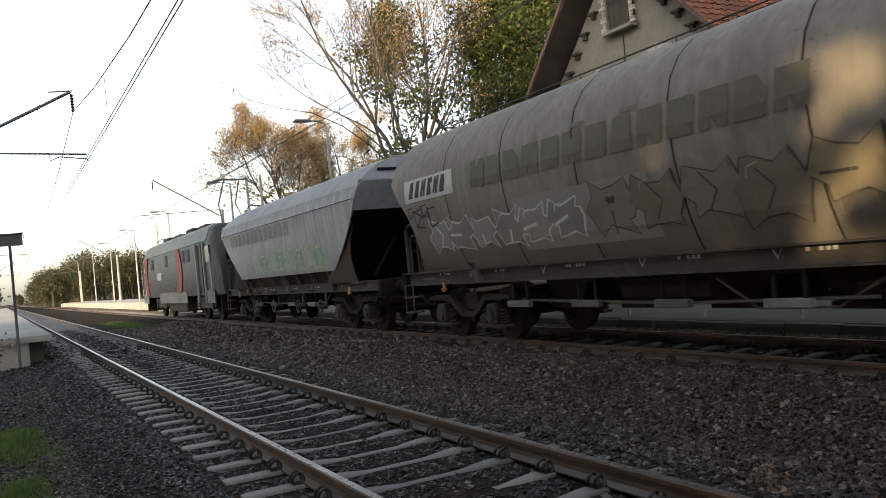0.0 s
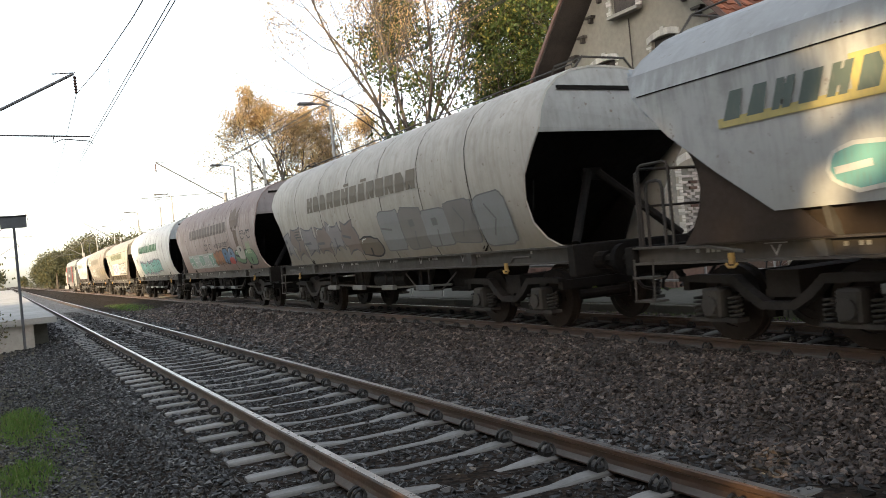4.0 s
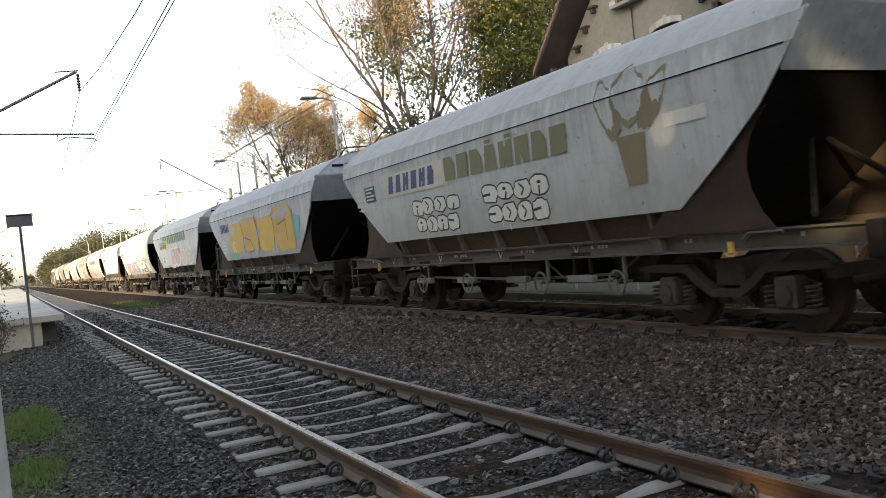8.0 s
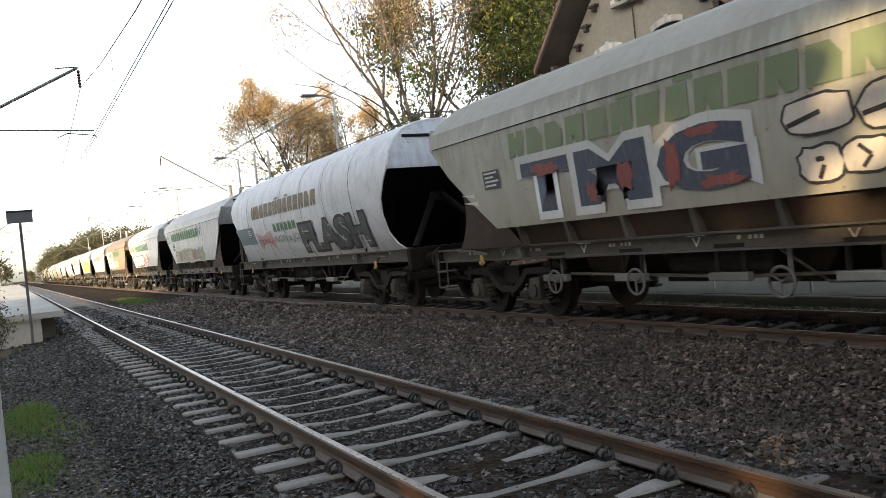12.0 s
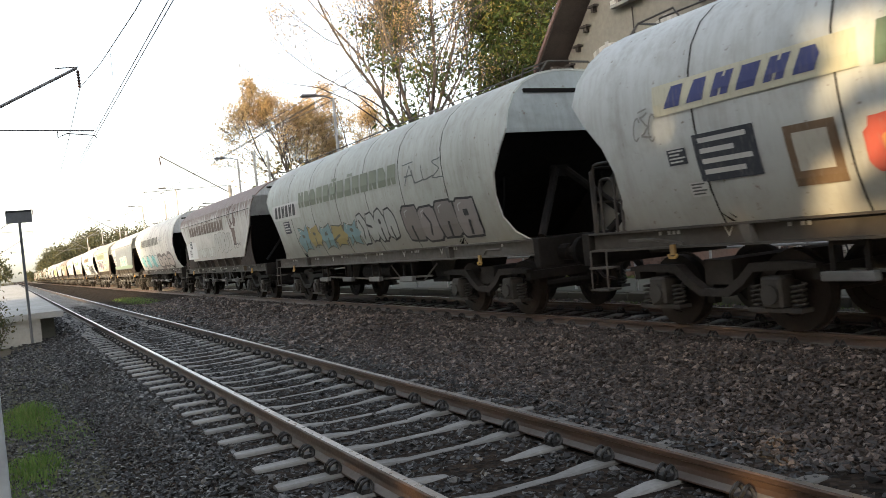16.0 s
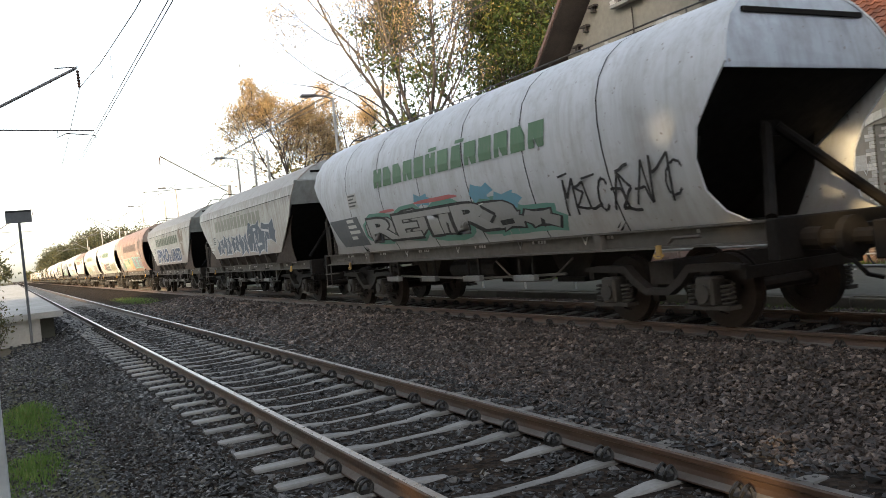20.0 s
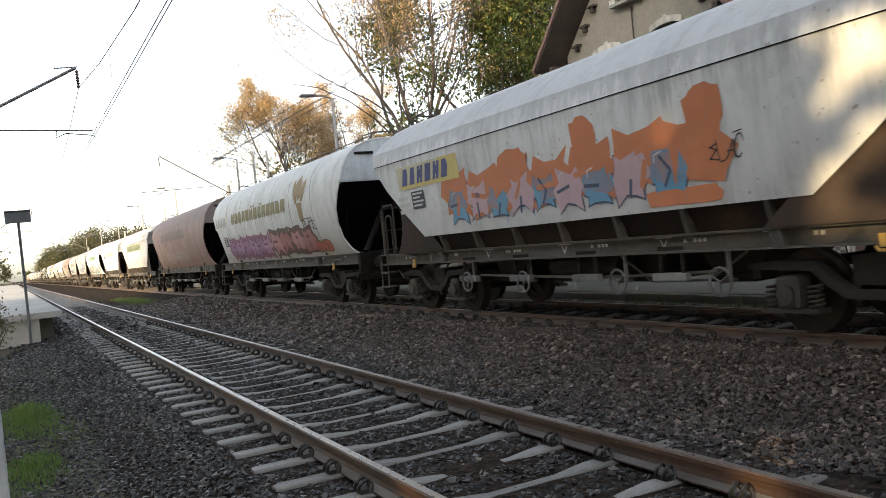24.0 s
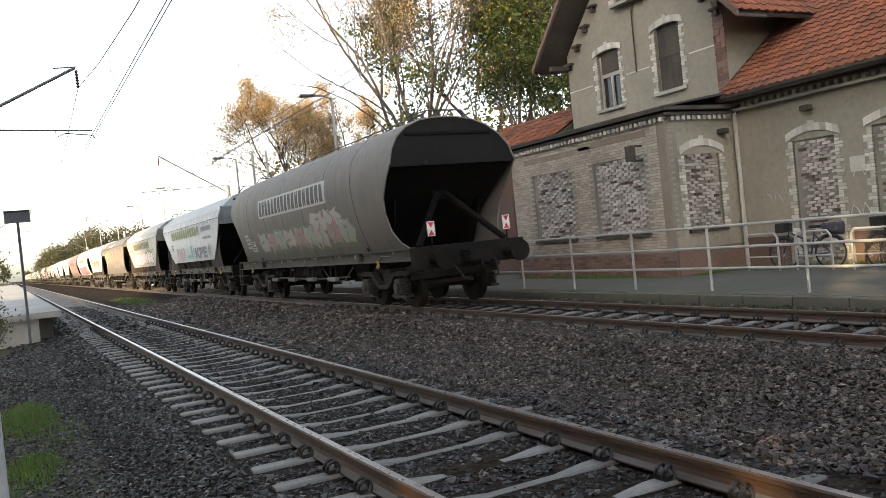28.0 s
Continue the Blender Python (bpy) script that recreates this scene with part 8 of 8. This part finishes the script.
    for u in (-3.4, -1.2, 1.0, 2.7, 4.2):               # long dark runs of tar down the side
        lay(w, k, stroke([(u + 0.12 * math.sin(q * 1.3 + u) + 0.05 * q, 3.1 - 0.17 * q) for q in range(r9.randrange(5, 10))], 0.03), (0.05, 0.042, 0.036), 0.004, "tar_run", "dark tar run")
    w, k = WG[31]
    firm(w, k, -3.15, (0.085, 0.09, 0.06), (2.54, 2.97)); lay(w, k, [rect(-4.1, -3.4, 1.65, 2.3)], (0.36, 0.4, 0.36), 0.005); lay(w, k, [blob(-3.55, 1.85, 0.14, 0.1, rr, 'bubble')], (0.06, 0.42, 0.1), 0.012); tag(w, k, -5.8, -3.6, 2.1, 2.6, (0.42, 0.15, 0.14), 281, 0.06, 5)
    piece(w, k, -3.2, -0.8, 1.62, 2.35, 3, [(0.5, 0.42, 0.42), (0.46, 0.36, 0.37)], (0.4, 0.12, 0.14), 'block', 282, None, None, 0.05); piece(w, k, -0.7, 1.4, 1.62, 2.35, 2, [(0.48, 0.4, 0.41)], (0.38, 0.1, 0.12), 'block', 283, None, None, 0.05); piece(w, k, 1.5, 4.0, 1.65, 2.35, 4, [(0.46, 0.47, 0.47), OFFW], BLACK, 'bubble', 284, (0.2, 0.25, 0.16), None, 0.05); lay(w, k, [blob(4.3, 2.2, 0.4, 0.24, rr, 'bubble')], BLACK, 0.012); lay(w, k, [blob(4.3, 2.2, 0.35, 0.2, rr, 'bubble')], (0.46, 0.47, 0.36), 0.014); words(w, k, "20", 4.08, 4.5, 2.1, 2.32, BLACK, 0.02)
    w, k = WG[32]
    firm(w, k, -4.0, (0.22, 0.25, 0.14), (2.58, 3.0)); lay(w, k, slab_blocks(2.85, 4.7, 2.68, 2.86, 11, 6), (0.2, 0.22, 0.26), 0.007, "firm_name"); lay(w, k, stroke([(3.9 + 0.75 * math.cos(a), 2.76 + 0.24 * math.sin(a)) for a in (0.4 + 0.2 * i for i in range(12))], 0.025), (0.24, 0.26, 0.3), 0.006, "emblem"); lay(w, k, slab_blocks(2.9, 4.5, 2.36, 2.46, 17, 8), (0.17, 0.17, 0.18), 0.006, "firm_name")
    outlined(w, k, "FAU", -3.2, -1.3, 1.62, 2.12, (0.5, 0.3, 0.34), (0.2, 0.36, 0.36), 0.04); lay(w, k, [rect(-0.8, 0.2, 1.65, 1.8), rect(0.1, 0.45, 1.65, 2.2)], (0.14, 0.34, 0.33), 0.008); outlined(w, k, "KPE", 1.05, 3.35, 1.62, 2.05, (0.16, 0.17, 0.19), (0.3, 0.31, 0.32), 0.03); tag(w, k, 3.6, 4.0, 1.65, 2.2, (0.12, 0.12, 0.13), 291, 0.03, 10); tag(w, k, 0.6, 0.95, 1.65, 2.1, (0.2, 0.2, 0.22), 292, 0.025, 7); data_plate(w, k, -4.4, 2.05); number_bars(w, k, -4.9, 2.1)
    w, k = WG[33]
    lay(w, k, [rect(-3.2, 2.9, 2.58, 3.14)], (0.42, 0.42, 0.4), 0.006, "name_plate", "pale lettered name plate"); lay(w, k, slab_blocks(-3.1, 2.8, 2.64, 3.08, 18, 5, 0.0, 0.1), (0.07, 0.065, 0.06), 0.01, "firm_name", "dark slab shapes on the plate")
    piece(w, k, -3.8, 4.2, 1.5, 2.15, 9, [(0.36, 0.33, 0.3), (0.33, 0.22, 0.2), (0.3, 0.32, 0.27)], (0.2, 0.2, 0.18), 'wild', 301, (0.14, 0.16, 0.11), (0.5, 0.49, 0.46), 0.045); piece(w, k, 1.4, 3.6, 1.9, 2.45, 2, [(0.38, 0.36, 0.33)], (0.28, 0.16, 0.14), 'wild', 302, None, OFFW, 0.04); number_bars(w, k, -5.4, 2.1, (0.36, 0.36, 0.34)); data_plate(w, k, -5.0, 1.6)


paint_train()


# ---- the engine ----
def engine():
    e = thing("electric_locomotive", "dark grey electric locomotive with red bands", "locomotive")
    grey, red = plain("engine_paint", (0.026, 0.025, 0.02), (0.04, 0.036, 0.028), 0.45, scale=1.0), plain("engine_red", (0.27, 0.04, 0.027), (0.2, 0.04, 0.03), 0.5, scale=2)
    H = 9.2
    bm = fresh()
    sec = [(-1.45, 1.05), (-1.48, 1.6), (-1.46, 3.1), (-1.25, 3.62), (-1.0, 3.78), (1.0, 3.78), (1.25, 3.62), (1.46, 3.1), (1.48, 1.6), (1.45, 1.05)]
    stops = [(-H, 0.86, -0.25), (-H + 0.25, 0.96, -0.05), (-H + 1.3, 1.0, 0), (H - 1.3, 1.0, 0), (H - 0.25, 0.96, -0.05), (H, 0.86, -0.25)]
    rings = [[bm.verts.new((x * k, y + (math.copysign(0.75, -y) * max(0, z - 2.0) / 1.8 if abs(y) > H - 0.5 else 0), z + (dz if z > 3 else 0))) for x, z in sec] for y, k, dz in stops]
    for a, b in zip(rings, rings[1:]):
        for i in range(len(sec)):
            j = (i + 1) % len(sec)
            bm.faces.new((a[i], a[j], b[j], b[i]))
    bm.faces.new(rings[0])
    bm.faces.new(rings[-1][::-1])
    part("body", bm, grey, e, smooth=True)
    for y0, wide, bow in ((6.3, 0.85, -0.9), (-2.3, 1.0, 0.9)):
        bm = fresh()
        n = 8
        for i in range(n):
            za, zb = 1.2 + 1.95 * i / n, 1.2 + 1.95 * (i + 1) / n
            oa, ob = (bow * 4 * u * (1 - u) * 0.55 for u in (i / n, (i + 1) / n))
            box_ = [(y0 - oa, za), (y0 + wide - oa, za), (y0 + wide - ob, zb), (y0 - ob, zb)]
            prism(bm, box_, 'x', -1.512, -1.48)
        part("red_band", bm, red, e, "broad bowed red band on the side")
    pale = plain("engine_roof_grey", (0.2, 0.21, 0.19), (0.13, 0.135, 0.12), 0.55, scale=1.5)
    bm = fresh()
    prism(bm, [(-1.475, 3.16), (-1.265, 3.64), (-1.03, 3.8), (-1.0, 3.77), (-1.24, 3.6), (-1.45, 3.14)], 'y', -H + 1.5, H - 1.5)
    part("roof_edge", bm, pale, e, "pale greenish grey roof edge")
    for y in (-7.3, -5.9):
        bm = fresh()
        rounded_box(bm, -1.54, -1.48, y - 0.09, y + 0.09, 0.75, 3.1, 0.01)
        part("cab_post", bm, pale, e, "pale upright beside the cab door")
    for y, wide in ((-4.6, 0.7), (-3.5, 0.5), (0.6, 0.8), (4.6, 0.9)):
        bm = fresh()
        for k in range(6):
            box(bm, -1.505, -1.48, y, y + wide, 2.5 + k * 0.09, 2.54 + k * 0.09)
        part("vent_grille", bm, M["solebar"], e, "dark grille with grey slats")
    bm = fresh()
    box(bm, -1.515, -1.48, 2.4, 3.6, 1.9, 2.25)
    part("plate", bm, M["white_letter"], e, "pale plate with unreadable marks")
    for y0, y1 in ((-8.6, -7.0), (-3.4, 3.4), (7.0, 8.6)):
        bm = fresh()
        rounded_box(bm, -1.5, -1.46, y0, y1, 0.75, 1.25, 0.01)
        part("skirt", bm, plain("skirt_grey", (0.2, 0.2, 0.19), (0.12, 0.11, 0.1), 0.6, scale=2), e, "pale grey lower skirt")
    bm = fresh()
    for y in (-6.9, -6.2):
        box(bm, -1.52, -1.47, y - 0.03, y + 0.03, 1.2, 3.05)
    box(bm, -1.52, -1.47, -6.9, -6.2, 3.02, 3.08)
    part("door_frame", bm, M["pale_box"], e, "pale frame of the cab door")
    for y in (-7.9, 7.9):
        bm = fresh()
        box(bm, -1.5, -1.46, y - 0.35, y + 0.35, 2.3, 2.95)
        part("cab_window", bm, M["window_dark"], e, "dark cab side window")
        bm = fresh()
        for o in (-0.55, 0.55):
            tube(bm, [(-1.53, y + o, 1.2), (-1.53, y + o, 2.6)], 0.025, 6)
        part("grab_rail", bm, M["galv"], e)
        bm = fresh()
        box(bm, -1.1, 1.1, math.copysign(H - 0.18, y) - 0.3, math.copysign(H - 0.18, y) - 0.22 if y < 0 else math.copysign(H - 0.18, y) - 0.2, 2.35, 3.05)
        part("windscreen", bm, M["window_dark"], e)
    for y in (-5.2, 5.2):
        bog = part("bogie", fresh_engine_bogie(), M["solebar"], e, at=pose(0, y, 0))
        for k in (-1.3, 1.3):
            bm = fresh()
            for x in (-0.75, 0.75):
                disc(bm, (x, 0, 0), 'x', 0.35, 0.62, 0.14, 26)
                disc(bm, (x, 0, 0), 'x', 0, 0.36, 0.05, 14)
            tube(bm, [(-0.9, 0, 0), (0.9, 0, 0)], 0.1, 8)
            part("wheelset", bm, M["wheel"], bog, at=pose(0, k, 0.62))
    bm = fresh()
    rounded_box(bm, -1.3, 1.3, -2.2, 2.2, 0.35, 1.05, 0.05)
    part("transformer_case", bm, M["solebar"], e, "grey under-floor case")
    for s in (-1, 1):
        for x in (-0.875, 0.875):
            bm = fresh()
            tube(bm, [(x, s * (H - 0.3), 1.04), (x, s * (H + 0.12), 1.04)], 0.12, 10)
            disc(bm, (x, s * (H + 0.15), 1.04), 'y', 0, 0.26, 0.05, 16)
            part("buffer", bm, M["under"], e)
        bm = fresh()
        box(bm, -1.3, 1.3, s * (H - 0.45) - 0.12, s * (H - 0.45) + 0.12, 0.3, 1.1)
        part("snowplough", bm, M["under"], e)
    for i, y in enumerate((-4.5, -1.8, 1.2, 4.2)):
        bm = fresh()
        rounded_box(bm, -0.85, 0.85, y - 0.7, y + 0.7, 3.78, 3.98 + 0.05 * (i % 2), 0.05)
        part("roof_box", bm, M["solebar"], e, "grey roof equipment box")
    for y, up in ((-6.6, True), (6.4, False)):
        bm = fresh()
        top = 5.55 if up else 4.1
        for x in (-0.5, 0.5):
            tube(bm, [(x * 0.9, y, 3.85), (x * 0.7, y + 0.9, (3.85 + top) / 2 if up else 3.98), (x * 0.6, y - 0.1, top)], 0.03, 6)
        for o in (-0.15, 0.15):
            tube(bm, [(-0.95, y - 0.1 + o, top - 0.12), (-0.65, y - 0.1 + o, top + 0.03), (0.65, y - 0.1 + o, top + 0.03), (0.95, y - 0.1 + o, top - 0.12)], 0.02, 5)
        part("pantograph", bm, M["cantilever"], e, "raised pantograph" if up else "folded pantograph")
    return e


def fresh_engine_bogie():
    bm = fresh()
    for x in (-1.1, 0.96):
        prism(bm, [(-1.9, 0.75), (-1.7, 0.55), (-0.6, 0.5), (0.6, 0.5), (1.7, 0.55), (1.9, 0.75), (1.9, 0.95), (-1.9, 0.95)], 'x', x, x + 0.14)
        for y in (-1.3, 1.3):
            rounded_box(bm, x - 0.06, x + 0.2, y - 0.2, y + 0.2, 0.45, 0.8, 0.03)
    box(bm, -0.96, 0.96, -0.3, 0.3, 0.6, 0.95)
    return bm


ENGINE = [(engine(), 9.35)]


motions()
